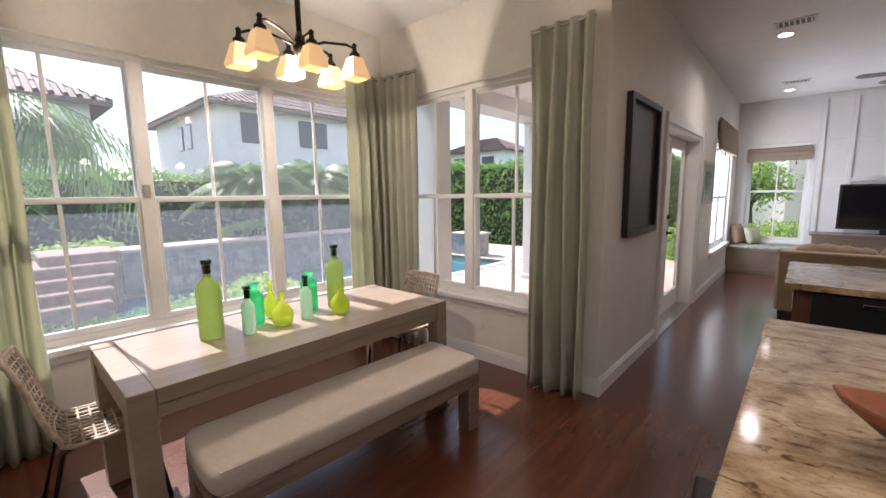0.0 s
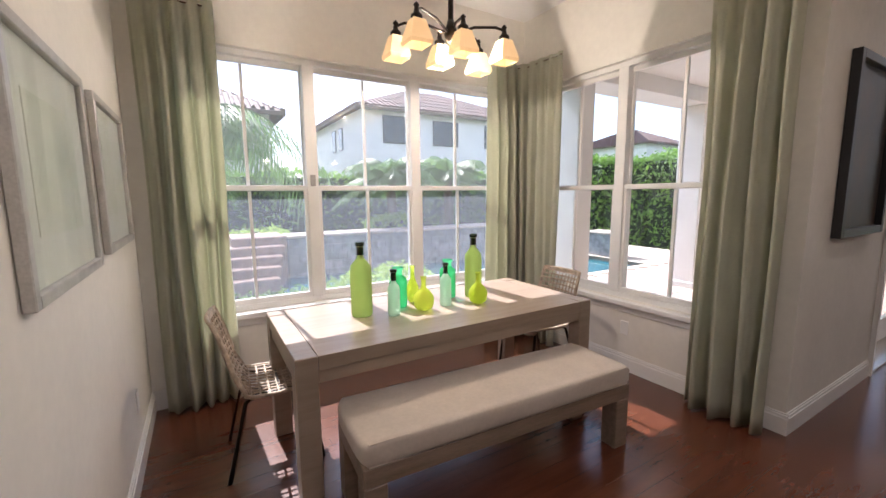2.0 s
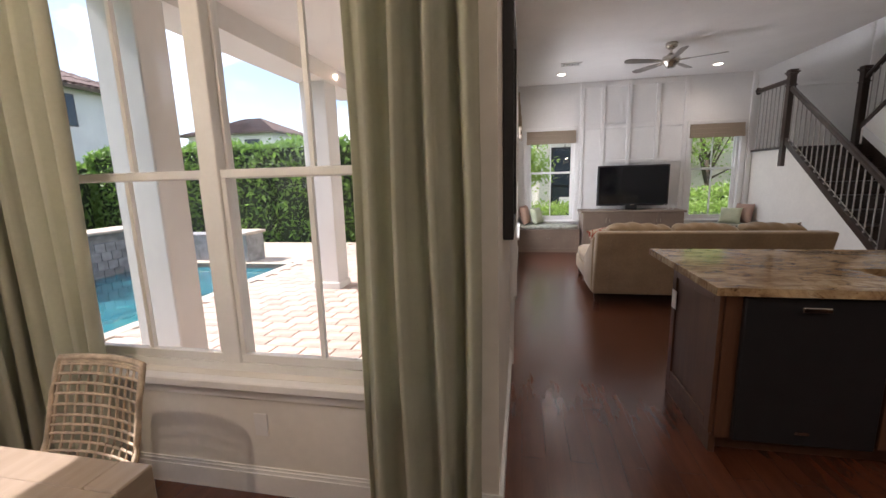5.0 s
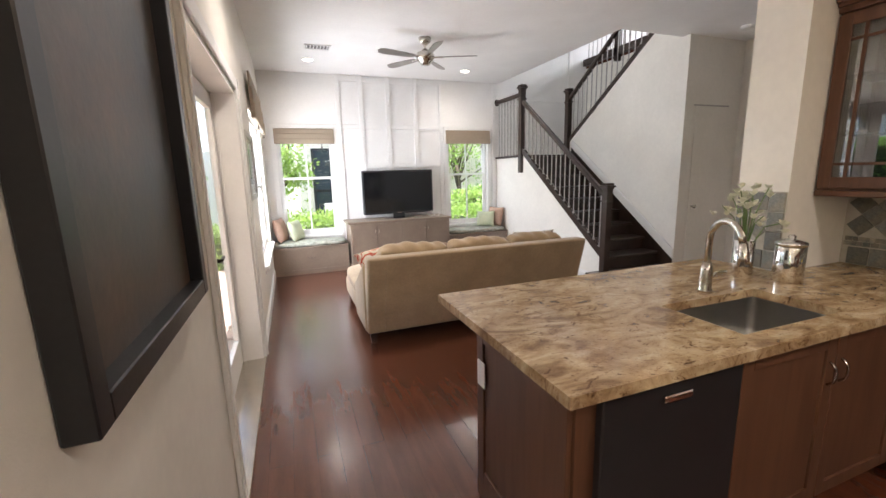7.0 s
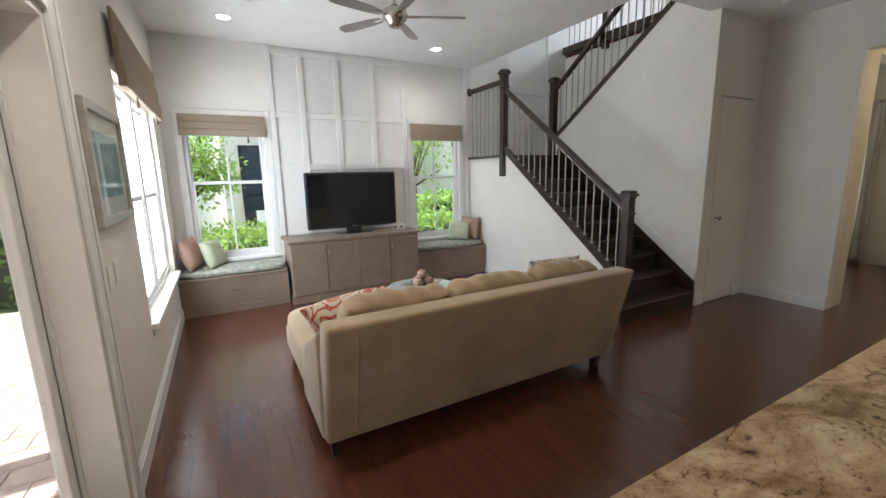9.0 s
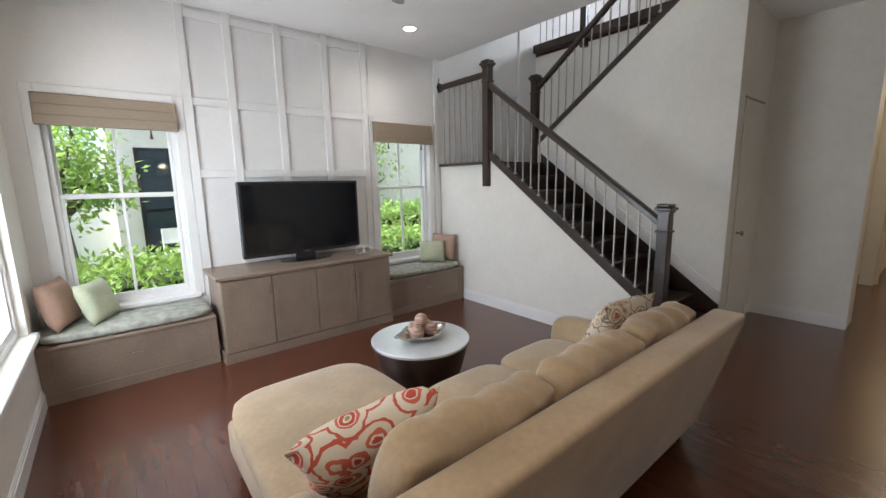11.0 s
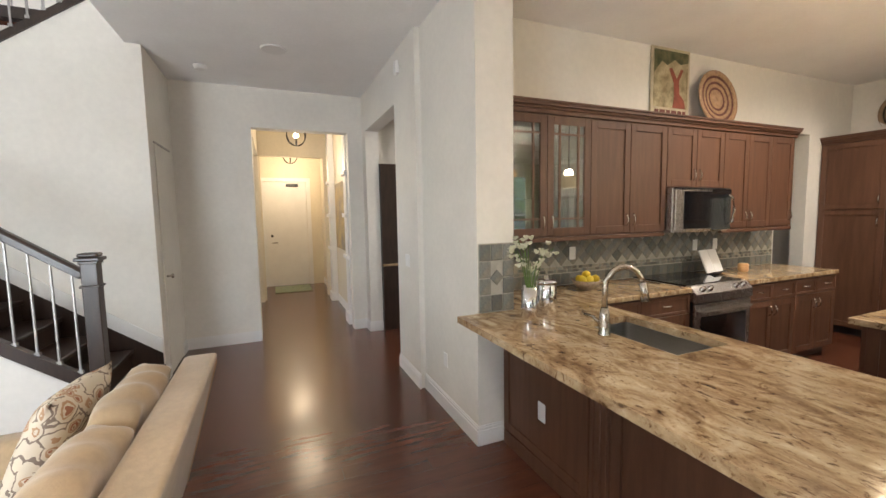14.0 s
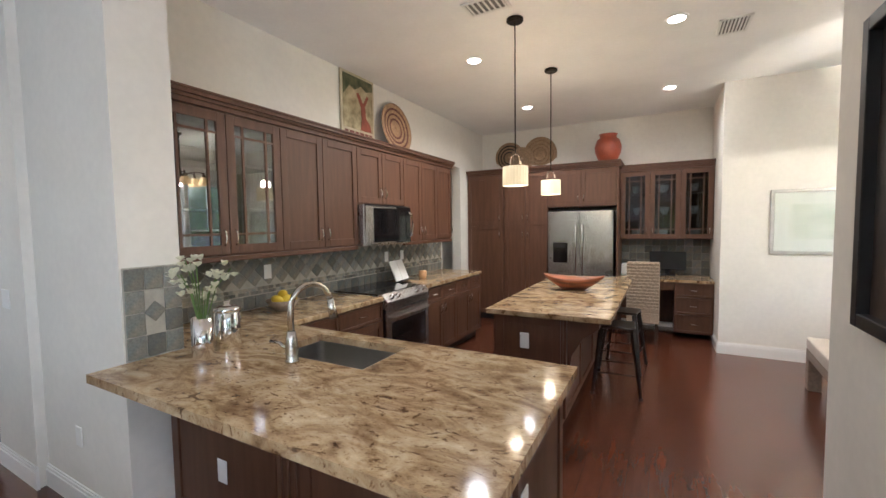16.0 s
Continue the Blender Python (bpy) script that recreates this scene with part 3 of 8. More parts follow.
def sash_window(name, axis, at, a0, a1, z0, z1, units, depth_out, label, muntins=True, meet=None, glass=PANE, screened=False):
    """A row of double-hung units in an opening. axis: along which it runs; at: the inner wall face; depth_out: towards outdoors."""
    s = 1 if depth_out > 0 else -1
    win = thing(name, ((a0 + a1) / 2, at, z0) if axis == "x" else (at, (a0 + a1) / 2, z0), label, "window", kind="structure")

    def bx(bm, p, q, zb, zt, d0, d1, bev=0.0):
        lo, hi = sorted((at + s * d0, at + s * d1))
        if axis == "x":
            box(bm, p, lo, zb, q, hi, zt, bev)
        else:
            box(bm, lo, p, zb, hi, q, zt, bev)
    fr = bmesh.new()
    w = (a1 - a0) / units
    zm = meet if meet else (z0 + z1) / 2
    bx(fr, a0, a1, z0, z0 + 0.04, 0.05, 0.16)
    bx(fr, a0, a1, z1 - 0.04, z1, 0.05, 0.16)
    for i in range(units + 1):
        c = a0 + i * w
        lo, hi = (c, c + 0.04) if i == 0 else (c - 0.04, c) if i == units else (c - 0.045, c + 0.045)
        bx(fr, lo, hi, z0 + 0.04, z1 - 0.04, 0.045, 0.16, 0.004)
    part("window_frame", fr, TRIM, win)
    for i in range(units):
        p, q = a0 + i * w + 0.042, a0 + (i + 1) * w - 0.042
        for lower in (True, False):
            zb, zt = (z0 + 0.04, zm + 0.02) if lower else (zm - 0.02, z1 - 0.04)
            d0, d1 = (0.06, 0.095) if lower else (0.10, 0.135)
            sb = bmesh.new()
            bx(sb, p, q, zb, zb + 0.042, d0, d1, 0.003)
            bx(sb, p, q, zt - 0.036, zt, d0, d1, 0.003)
            st = 0.026 if lower else 0.016
            bx(sb, p, p + st, zb + 0.042, zt - 0.036, d0, d1, 0.003)
            bx(sb, q - st, q, zb + 0.042, zt - 0.036, d0, d1, 0.003)
            if muntins:
                c = (p + q) / 2
                bx(sb, c - 0.011, c + 0.011, zb + 0.042, zt - 0.042, d0 + 0.006, d1 - 0.006)
            sash = part("sash", sb, TRIM, win)
            pb = bmesh.new()
            dm = (d0 + d1) / 2
            bx(pb, p + 0.012, q - 0.012, zb + 0.04, zt - 0.04, dm - 0.002, dm + 0.002)
            pane = part("pane", pb, SCREENPANE if screened and lower else glass, sash)
            pane.visible_shadow = False
    sl = bmesh.new()
    bx(sl, a0 - 0.05, a1 + 0.05, z0 - 0.045, z0 - 0.002, -0.05, 0.05, 0.006)
    part("window_sill", sl, TRIM, win)
    ap = bmesh.new()
    bx(ap, a0 - 0.03, a1 + 0.03, z0 - 0.10, z0 - 0.047, -0.014, -0.001, 0.003)
    part("apron", ap, TRIM, win)
    return win


sash_window("window_1", "y", XW, *WWIN[:4], 3, -1, "white triple double-hung window over the patio", meet=1.515, glass=DUSTYPANE, screened=True)
sash_window("window_2", "x", YN, *NWIN[:4], 2, 1, "white twin double-hung window beside the table", meet=1.505)
sash_window("window_3", "y", XF, *SWIN[:4], 2, -1, "white twin side window with a deep sill", muntins=False)
sash_window("window_4", "x", YF, *LWIN[:4], 1, 1, "white double-hung window above a window seat", meet=1.50)
sash_window("window_5", "x", YF, *RWIN[:4], 1, 1, "white double-hung window above a window seat", meet=1.50)
sash_window("window_7", "y", 8.5, 7.45, 8.75, 0.5, 2.3, 1, 1, "white front room window behind a sheer curtain")
# casings on the panelled wall
for a, b, zb, zt in (LWIN, RWIN):
    structure("trim", boxes((a - 0.08, YF - 0.022, 0.52, a, YF - 0.002, zt + 0.09), (b, YF - 0.022, 0.52, b + 0.08, YF - 0.002, zt + 0.09), (a, YF - 0.022, zt, b, YF - 0.002, zt + 0.09), bev=0.004),
              TRIM, "white window casing on the panelled wall", "trim")
lever = boxes((XW - 0.06, 1.60, 1.53, XW - 0.03, 1.64, 1.62), bev=0.004)
tagged(part("window_latch", lever, IRON), "small dark window latch on the frame", "latch")

# ---- garden doors ----


def door_leaf(name, y0, y1, z1, x0, x1, parent):
    bm = bmesh.new()
    box(bm, x0, y0, 0.02, x1, y0 + 0.085, z1, 0.004)
    box(bm, x0, y1 - 0.085, 0.02, x1, y1, z1, 0.004)
    box(bm, x0, y0 + 0.085, 0.02, x1, y1 - 0.085, 0.24, 0.004)
    box(bm, x0, y0 + 0.085, z1 - 0.12, x1, y1 - 0.085, z1, 0.004)
    leaf = part(name, bm, TRIM, parent)
    c = (x0 + x1) / 2
    pane = part("pane", boxes((c - 0.003, y0 + 0.08, 0.23, c + 0.003, y1 - 0.08, z1 - 0.11)), PANE, leaf)
    pane.visible_shadow = False
    return leaf


fd = thing("door_1", (XF, 6.1, 0), "white french garden doors with full glass panes", "door", kind="structure")
y0, y1, _, zt = FDOOR
part("door_frame", boxes((XF - 0.21, y0, 0, XF, y0 + 0.035, zt), (XF - 0.21, y1 - 0.035, 0, XF, y1, zt), (XF - 0.21, y0 + 0.035, zt - 0.035, XF, y1 - 0.035, zt),
                         (XF - 0.155, y0 + 0.035, 0.02, XF - 0.14, y0 + 0.05, zt - 0.035), (XF - 0.155, y1 - 0.05, 0.02, XF - 0.14, y1 - 0.035, zt - 0.035)), TRIM, fd)
part("casing", boxes((XF, y0 - 0.09, 0, XF + 0.02, y0, zt + 0.09), (XF, y1, 0, XF + 0.02, y1 + 0.09, zt + 0.09), (XF, y0, zt, XF + 0.02, y1, zt + 0.09),
                     (XF + 0.02, y0 - 0.09, 0, XF + 0.03, y0 - 0.07, zt + 0.09), (XF + 0.02, y1 + 0.07, 0, XF + 0.03, y1 + 0.09, zt + 0.09), bev=0.004), TRIM, fd)
part("threshold", boxes((XF - 0.2, y0, 0.001, XF + 0.02, y1, 0.02), bev=0.004), NICKEL, fd)
mid = (y0 + y1) / 2
door_leaf("leaf", y0 + 0.037, mid - 0.003, zt - 0.04, XF - 0.20, XF - 0.16, fd)
lf = door_leaf("leaf", mid + 0.003, y1 - 0.037, zt - 0.04, XF - 0.20, XF - 0.16, fd)
hb = bmesh.new()
lathe(hb, (0, 0, 0), [(0.027, 0.0), (0.027, 0.012), (0.012, 0.016), (0.012, 0.05)], 16)
bmesh.ops.transform(hb, matrix=pose(XF - 0.16, mid + 0.045, 1.03, 0, 90, 0), verts=hb.verts)
tube(hb, [(XF - 0.115, mid + 0.045, 1.03), (XF - 0.105, mid + 0.06, 1.03), (XF - 0.105, mid + 0.15, 1.035)], 0.010)
part("door_handle", hb, BRONZE, lf, "dark bronze lever handle", True)
hb = bmesh.new()
lathe(hb, (0, 0, 0), [(0.028, 0.0), (0.028, 0.014), (0.018, 0.018)], 16)
box(hb, -0.006, -0.022, 0.018, 0.006, 0.022, 0.034, 0.003)
bmesh.ops.transform(hb, matrix=pose(XF - 0.16, mid + 0.045, 1.22, 0, 90, 0), verts=hb.verts)
part("deadbolt", hb, BRONZE, lf, "dark bronze deadbolt")

# ---- panelled wall battens ----
wall_n = [0.225, 0.60, 1.06, 1.55, 2.02]
for i, x in enumerate(wall_n):
    structure("batten", boxes((x - 0.035, YF - 0.026, 0.80 if 0 < i < 4 else 0.52, x + 0.035, YF - 0.002, CEILZ), bev=0.003), PANEL, "white vertical wall batten", "batten")
for z in (1.68, 2.33, 3.08):
    for a, b in ((0.26, 0.565), (0.635, 1.025), (1.095, 1.515), (1.585, 1.985)):
        structure("batten", boxes((a, YF - 0.026, z - 0.035, b, YF - 0.002, z + 0.035), bev=0.003), PANEL, "white horizontal wall batten", "batten")
structure("batten", boxes((3.055, YF - 0.026, 0.52, 3.12, YF - 0.002, CEILZ), bev=0.003), PANEL, "white vertical wall batten", "batten")
structure("batten", boxes((4.76, YF - 0.026, 1.80, 4.84, YF - 0.002, 4.6), bev=0.003), PANEL, "white vertical wall batten", "batten")
structure("batten", boxes((3.15, YF - 0.026, 2.85, 4.76, YF - 0.002, 2.92), bev=0.003), PANEL, "white horizontal wall batten", "batten")

# ---- stairs ----
RISE, RUN, Y0S, XS, XM, XE = 0.18, 0.245, 7.48, 3.15, 4.2, 5.2
stairs = thing("staircase", (3.7, 8.5, 0), "dark wood U-shaped staircase with white walls below", "staircase", kind="structure")
for i in range(9):
    y, z = Y0S + i * RUN, (i + 1) * RISE
    x0 = XS - 0.2 if i == 0 else XS + 0.113
    part("tread", boxes((x0, y - 0.025, z - 0.035, XM - 0.002, y + RUN + 0.005, z), bev=0.008, seg=2), STAIRWOOD, stairs)
    part("riser", boxes((x0 + 0.02, y, z - RISE, XM - 0.002, y + 0.018, z - 0.035)), STAIRWOOD, stairs)
part("landing", boxes((XS - 0.03, Y0S + 9 * RUN - 0.02, 1.765, XE, YF - 0.002, 1.80), bev=0.008), STAIRWOOD, stairs)
part("riser", boxes((XS + 0.113, Y0S + 9 * RUN, 1.62, XM - 0.002, Y0S + 9 * RUN + 0.018, 1.765)), STAIRWOOD, stairs)
for i in range(10):
    y, z = 9.69 - i * RUN, 1.80 + (i + 1) * RISE
    part("tread", boxes((XM + 0.06, y - RUN - 0.005, z - 0.035, XE, y + 0.025, z), bev=0.008), STAIRWOOD, stairs)
    part("riser", boxes((XM + 0.06, y - 0.018, z - RISE, XE, y, z - 0.035)), STAIRWOOD, stairs)
SL = RISE / RUN


def first(y, up):
    return RISE + (y - Y0S) * SL + up


bm = bmesh.new()
ya, yb = Y0S + 0.18, Y0S + 9 * RUN
prism(bm, [(XS + 0.012, ya, 0), (XS + 0.012, YF, 0), (XS + 0.012, YF, 1.765), (XS + 0.012, yb, 1.765), (XS + 0.012, yb, first(yb, 0.07)), (XS + 0.012, ya, first(ya, 0.07))], (0.1, 0, 0))
structure("wall_stair_side", bm, WALL, "cream painted wall under the first flight", "wall")
bm = bmesh.new()
prism(bm, [(XS - 0.02, ya, first(ya, 0.055)), (XS - 0.02, yb, first(yb, 0.055)), (XS - 0.02, yb, first(yb, 0.155)), (XS - 0.02, ya, first(ya, 0.155))], (0.05, 0, 0))
part("stringer", bm, STAIRWOOD, stairs)
# the wall between the flights ends in a sloping dark cap


def second(y, up=0.0):
    return 2.07 + (9.70 - y) * 0.745 + up


bm = bmesh.new()
prism(bm, [(XM, 7.58, 0), (XM, 9.80, 0), (XM, 9.80, second(9.8)), (XM, 7.58, second(7.58))], (0.06, 0, 0))
structure("wall_stair_middle", bm, WALL, "cream painted wall between the stair flights", "wall")
bm = bmesh.new()
prism(bm, [(XM - 0.02, 9.80, second(9.8)), (XM - 0.02, 9.80, second(9.8, 0.075)), (XM - 0.02, 7.5, second(7.5, 0.075)), (XM - 0.02, 7.5, second(7.5))], (0.10, 0, 0))
part("sloping_cap", bm, STAIRWOOD, stairs)
bm = bmesh.new()
prism(bm, [(XM - 0.013, 7.47, 0.0), (XM - 0.013, 7.60, 0.0), (XM - 0.013, 9.69, first(9.69, -0.16)), (XM - 0.013, 9.69, first(9.69, 0.12)), (XM - 0.013, 7.47, first(7.47, 0.12))], (0.012, 0, 0))
part("wall_stringer", bm, STAIRWOOD, stairs)
bm = bmesh.new()
prism(bm, [(XM - 0.014, 7.47, first(7.47, 0.12)), (XM - 0.014, 9.69, first(9.69, 0.12)), (XM - 0.014, 9.69, first(9.69, 0.26)), (XM - 0.014, 7.47, first(7.47, 0.26))], (0.013, 0, 0))
part("skirt_board", bm, TRIM, stairs, "white skirt board up the wall")


def newel(x, y, z0, z1):
    bm = bmesh.new()
    box(bm, x - 0.047, y - 0.047, z0, x + 0.047, y + 0.047, z1 - 0.06, 0.005)
    for zc in (z1 - 0.24,):
        box(bm, x - 0.058, y - 0.058, zc, x + 0.058, y + 0.058, zc + 0.018, 0.004)
    box(bm, x - 0.056, y - 0.056, z1 - 0.075, x + 0.056, y + 0.056, z1 - 0.055, 0.004)
    box(bm, x - 0.072, y - 0.072, z1 - 0.055, x + 0.072, y + 0.072, z1 - 0.03, 0.006)
    box(bm, x - 0.058, y - 0.058, z1 - 0.03, x + 0.058, y + 0.058, z1, 0.012, 2)
    return part("newel_post", bm, STAIRWOOD, stairs)


newel(3.157, 7.615, 0.18, 1.35)
newel(3.157, 9.69, 1.50, 2.945)
newel(4.185, 9.80, 1.80, 2.95)


def rail(pts):
    bm = bmesh.new()
    a, b = Vector(pts[0]), Vector(pts[1])
    d = (b - a).normalized()
    side = Vector((0, 0, 1)).cross(d).normalized() * 0.031
    up = d.cross(side).normalized() * 0.029
    prof = [(-1, -1), (-1, 0.3), (-0.6, 1), (0.6, 1), (1, 0.3), (1, -1), (0.5, -1.3), (-0.5, -1.3)]
    prism(bm, [a + side * u + up * v for u, v in prof], b - a)
    return part("handrail", bm, STAIRWOOD, stairs)


def first_rail(y):
    return 1.17 + (y - 7.615) * (2.70 - 1.17) / (9.69 - 7.615)


rail([(3.157, 7.66, first_rail(7.66)), (3.157, 9.65, first_rail(9.65))])
rail([(3.157, 9.73, 2.80), (3.157, YF - 0.03, 2.80)])
rail([(4.185, 9.76, 2.78), (4.185, 7.30, 2.78 + 2.46 * 0.745)])
rb = bmesh.new()
lathe(rb, (0, 0, 0), [(0.06, 0.0), (0.06, 0.02), (0.045, 0.03)], 20)
bmesh.ops.transform(rb, matrix=pose(3.157, YF - 0.003, 2.80, 90, 0, 0), verts=rb.verts)
part("rosette", rb, STAIRWOOD, stairs)


def baluster(x, y, z0, z1):
    bm = bmesh.new()
    tube(bm, [(x, y, z0), (x, y, z1)], 0.0085, 6)
    box(bm, x - 0.014, y - 0.014, z0, x + 0.014, y + 0.014, z0 + 0.022)
    part("baluster", bm, IRON, stairs)


for i in range(1, 19):
    y = 7.615 + i * (2.075 / 19)
    baluster(3.157, y, first(y, 0.15), first_rail(y) - 0.03)
for i in range(1, 8):
    baluster(3.157, 9.74 + i * 0.108, 1.80, 2.77)
for i in range(1, 21):
    y = 9.76 - i * 0.11
    baluster(4.185, y, second(y, 0.07), 2.75 + (9.76 - y) * 0.745)
# the upstairs gallery edge
gal = thing("gallery_railing", (5.2, 9.3, 3.6), "dark wood upstairs gallery railing", "railing", kind="structure")
part("fascia", boxes((5.10, 7.9, 3.56, 5.199, YF - 0.02, 3.68), bev=0.006), STAIRWOOD, gal)
part("handrail", boxes((5.12, 7.9, 4.54, 5.18, YF - 0.02, 4.60), bev=0.012), STAIRWOOD, gal)
for y in (8.1, 9.70):
    part("newel_post", boxes((5.10, y - 0.047, 3.45, 5.195, y + 0.047, 4.75), bev=0.006), STAIRWOOD, gal)
for i in range(22):
    bm = bmesh.new()
    tube(bm, [(5.15, 8.0 + i * 0.118, 3.68), (5.15, 8.0 + i * 0.118, 4.54)], 0.0085, 6)
    part("baluster", bm, IRON, gal)
part("pane", boxes((8.38, 7.3, 4.5, 8.398, 8.6, 5.8)), glow("daylight in an upstairs window", (0.9, 0.96, 1.0), 1.6),
     thing("window_6", (8.39, 7.95, 4.5), "bright upstairs window", "window", kind="structure"))

up_lamp = new("upstairs_window_light", bpy.data.lights.new("upstairs_window_light", "AREA"))
up_lamp.data.shape, up_lamp.data.size, up_lamp.data.size_y, up_lamp.data.energy, up_lamp.data.color = "RECTANGLE", 1.3, 1.3, 55, (0.92, 0.97, 1.0)
up_lamp.matrix_basis = look((8.36, 7.95, 5.15), (5.0, 8.6, 4.2))

# closet door under the stairs
cd = thing("door_2", (4.67, 7.45, 0), "plain cream closet door under the stairs", "door", kind="structure")
part("door_panel", boxes((4.38, 7.448, 0.01, 4.96, 7.4585, 2.30), bev=0.003), WALL, cd)
part("header_trim", boxes((4.36, 7.442, 2.303, 4.98, 7.4585, 2.318)), IRON, cd)
hb = bmesh.new()
lathe(hb, (0, 0, 0), [(0.012, 0), (0.01, 0.03), (0.024, 0.04), (0.024, 0.055)], 14)
bmesh.ops.transform(hb, matrix=pose(4.43, 7.44, 1.0, 90, 0, 0), verts=hb.verts)
part("door_knob", hb, NICKEL, cd, smooth=True)

# ---- the front door ----
fdr = thing("door_3", (9.5, 6.15, 0), "white front door with a lever handle", "door", kind="structure")
part("door_panel", boxes((9.52, 5.692, 0.002, 9.56, 6.598, 2.358), bev=0.003), TRIM, fdr)
for z0, z1 in ((0.25, 0.95), (1.1, 2.1)):
    for ya, yb in ((5.82, 6.10), (6.19, 6.47)):
        part("moulding", boxes((9.512, ya, z0, 9.519, yb, z0 + 0.02), (9.512, ya, z1 - 0.02, 9.519, yb, z1), (9.512, ya, z0, 9.519, ya + 0.02, z1), (9.512, yb - 0.02, z0, 9.519, yb, z1)), TRIM, fdr)
part("casing", boxes((9.48, 5.60, 0, 9.499, 5.69, 2.44), (9.48, 6.60, 0, 9.499, 6.628, 2.44), (9.48, 5.69, 2.36, 9.499, 6.60, 2.44)), TRIM, fdr)
part("door_handle", boxes((9.45, 6.44, 0.98, 9.505, 6.46, 1.0), (9.45, 6.34, 0.98, 9.465, 6.44, 1.0), (9.50, 6.43, 1.12, 9.518, 6.48, 1.17), bev=0.003), BRONZE, fdr, "dark bronze lever and deadbolt")
part("door_closer", boxes((9.47, 5.86, 2.25, 9.517, 6.12, 2.31), bev=0.006), BLACK, fdr)
mat_ = boxes((8.55, 5.72, 0.002, 9.35, 6.45, 0.016), bev=0.004)
tagged(part("door_mat", mat_, material("pale green mat", (0.30, 0.36, 0.26), 0.95, 0, 0.2, 30, 0.5, 200)), "pale green woven mat by the front door", "mat")
# white pilasters and ledges along the hall
for x in (5.5, 7.3):
    p = thing("pilaster", (x, 5.42, 0), "white pilaster with moulded bands in the hall", "pilaster", kind="structure")
    part("shaft", boxes((x, 5.36, 0, x + 0.22, 5.46, 3.15), bev=0.004), TRIM, p)
    for z in (0.0, 0.95, 1.55, 2.15):
        part("band", boxes((x - 0.03, 5.362, z, x + 0.25, 5.49, z + (0.16 if z == 0 else 0.06)), bev=0.008), TRIM, p)
art = thing("framed_painting", (6.3, 5.37, 1.1), "large golden abstract painting hung in the hall", "painting")
part("canvas", boxes((5.95, 5.362, 1.02, 7.0, 5.40, 2.12), bev=0.004), material("golden abstract paint", (0.50, 0.36, 0.13), 0.6, 0, 0.3, 3.0, 0.2, 30, (0.25, 0.20, 0.14)), art)


def orb_lamp(x, y):
    t = thing("hall_lantern", (x, y, 2.95), "round bronze orb lantern hung in the hall", "lantern", "hall lanterns")
    bm = bmesh.new()
    for k in range(3):
        n = 24
        ring = [Vector((0.16 * math.cos(2 * math.pi * i / n), 0, 0.16 * math.sin(2 * math.pi * i / n))) for i in range(n + 1)]
        tube(bm, [Matrix.Rotation(k * math.pi / 3, 3, "Z") @ v + Vector((x, y, 2.84)) for v in ring], 0.007, 6, False)
    part("orb", bm, BRONZE, t)
    bm = bmesh.new()
    tube(bm, [(x, y, 2.98), (x, y, CEILZ)], 0.006, 6)
    lathe(bm, (x, y, CEILZ - 0.03), [(0.05, 0), (0.06, 0.03)], 16)
    part("stem", bm, BRONZE, t)
    bm = bmesh.new()
    bmesh.ops.create_uvsphere(bm, u_segments=12, v_segments=8, radius=0.04, matrix=Matrix.Translation((x, y, 2.84)))
    part("bulb", bm, BULB, t)
    lamp = new("hall_light", bpy.data.lights.new("hall_light", "POINT"))
    lamp.location, lamp.data.energy, lamp.data.color, lamp.data.shadow_soft_size = (x, y, 2.55), 5.5, (1.0, 0.78, 0.52), 0.22


BULB = glow("warm bulb", (1.0, 0.75, 0.42), 5)
orb_lamp(6.5, 6.03)
orb_lamp(8.8, 6.03)

# ---- ceiling fittings ----
CANGLOW = glow("recessed lamp lens", (1.0, 0.88, 0.70), 5)


def can_light(x, y, watts=1.0):
    t = thing("recessed_light", (x, y, CEILZ), "small round recessed ceiling light, lit", "ceiling light", "recessed lights")
    bm = bmesh.new()
    lathe(bm, (x, y, CEILZ - 0.008), [(0.085, 0.0), (0.085, 0.007)], 24)
    part("trim_ring", bm, TRIM, t)
    bm = bmesh.new()
    lathe(bm, (x, y, CEILZ - 0.012), [(0.058, 0.0), (0.062, 0.004)], 20)
    part("lens", bm, CANGLOW, t)
    lamp = new("can_lamp", bpy.data.lights.new("can_lamp", "SPOT"))
    lamp.location, lamp.data.energy, lamp.data.color = (x, y, CEILZ - 0.03), CAN_WATTS * watts, CAN_TINT
    lamp.data.spot_size, lamp.data.spot_blend, lamp.data.shadow_soft_size = radians(168), 1.0, 0.05


for x, y, w in ((-0.24, 9.82, 0.18), (2.20, 9.88, 0.30), (-0.20, 6.65, 0.72), (1.33, 2.49, 0.85), (1.35, 0.67, 0.5), (-0.35, 0.6, 0.38), (-0.37, 2.43, 0.28), (4.3, 4.2, 0.5)):
    can_light(x, y, w)
# daylight in the side window's opening
day = new("side_window_daylight", bpy.data.lights.new("side_window_daylight", "AREA"))
day.data.shape, day.data.size, day.data.size_y, day.data.energy, day.data.color = "RECTANGLE", 1.74, 1.6, 34, (0.92, 0.97, 1.0)
day.matrix_basis = look((XF - 0.19, (SWIN[0] + SWIN[1]) / 2, 1.41), (XF + 1.0, (SWIN[0] + SWIN[1]) / 2, 1.41))

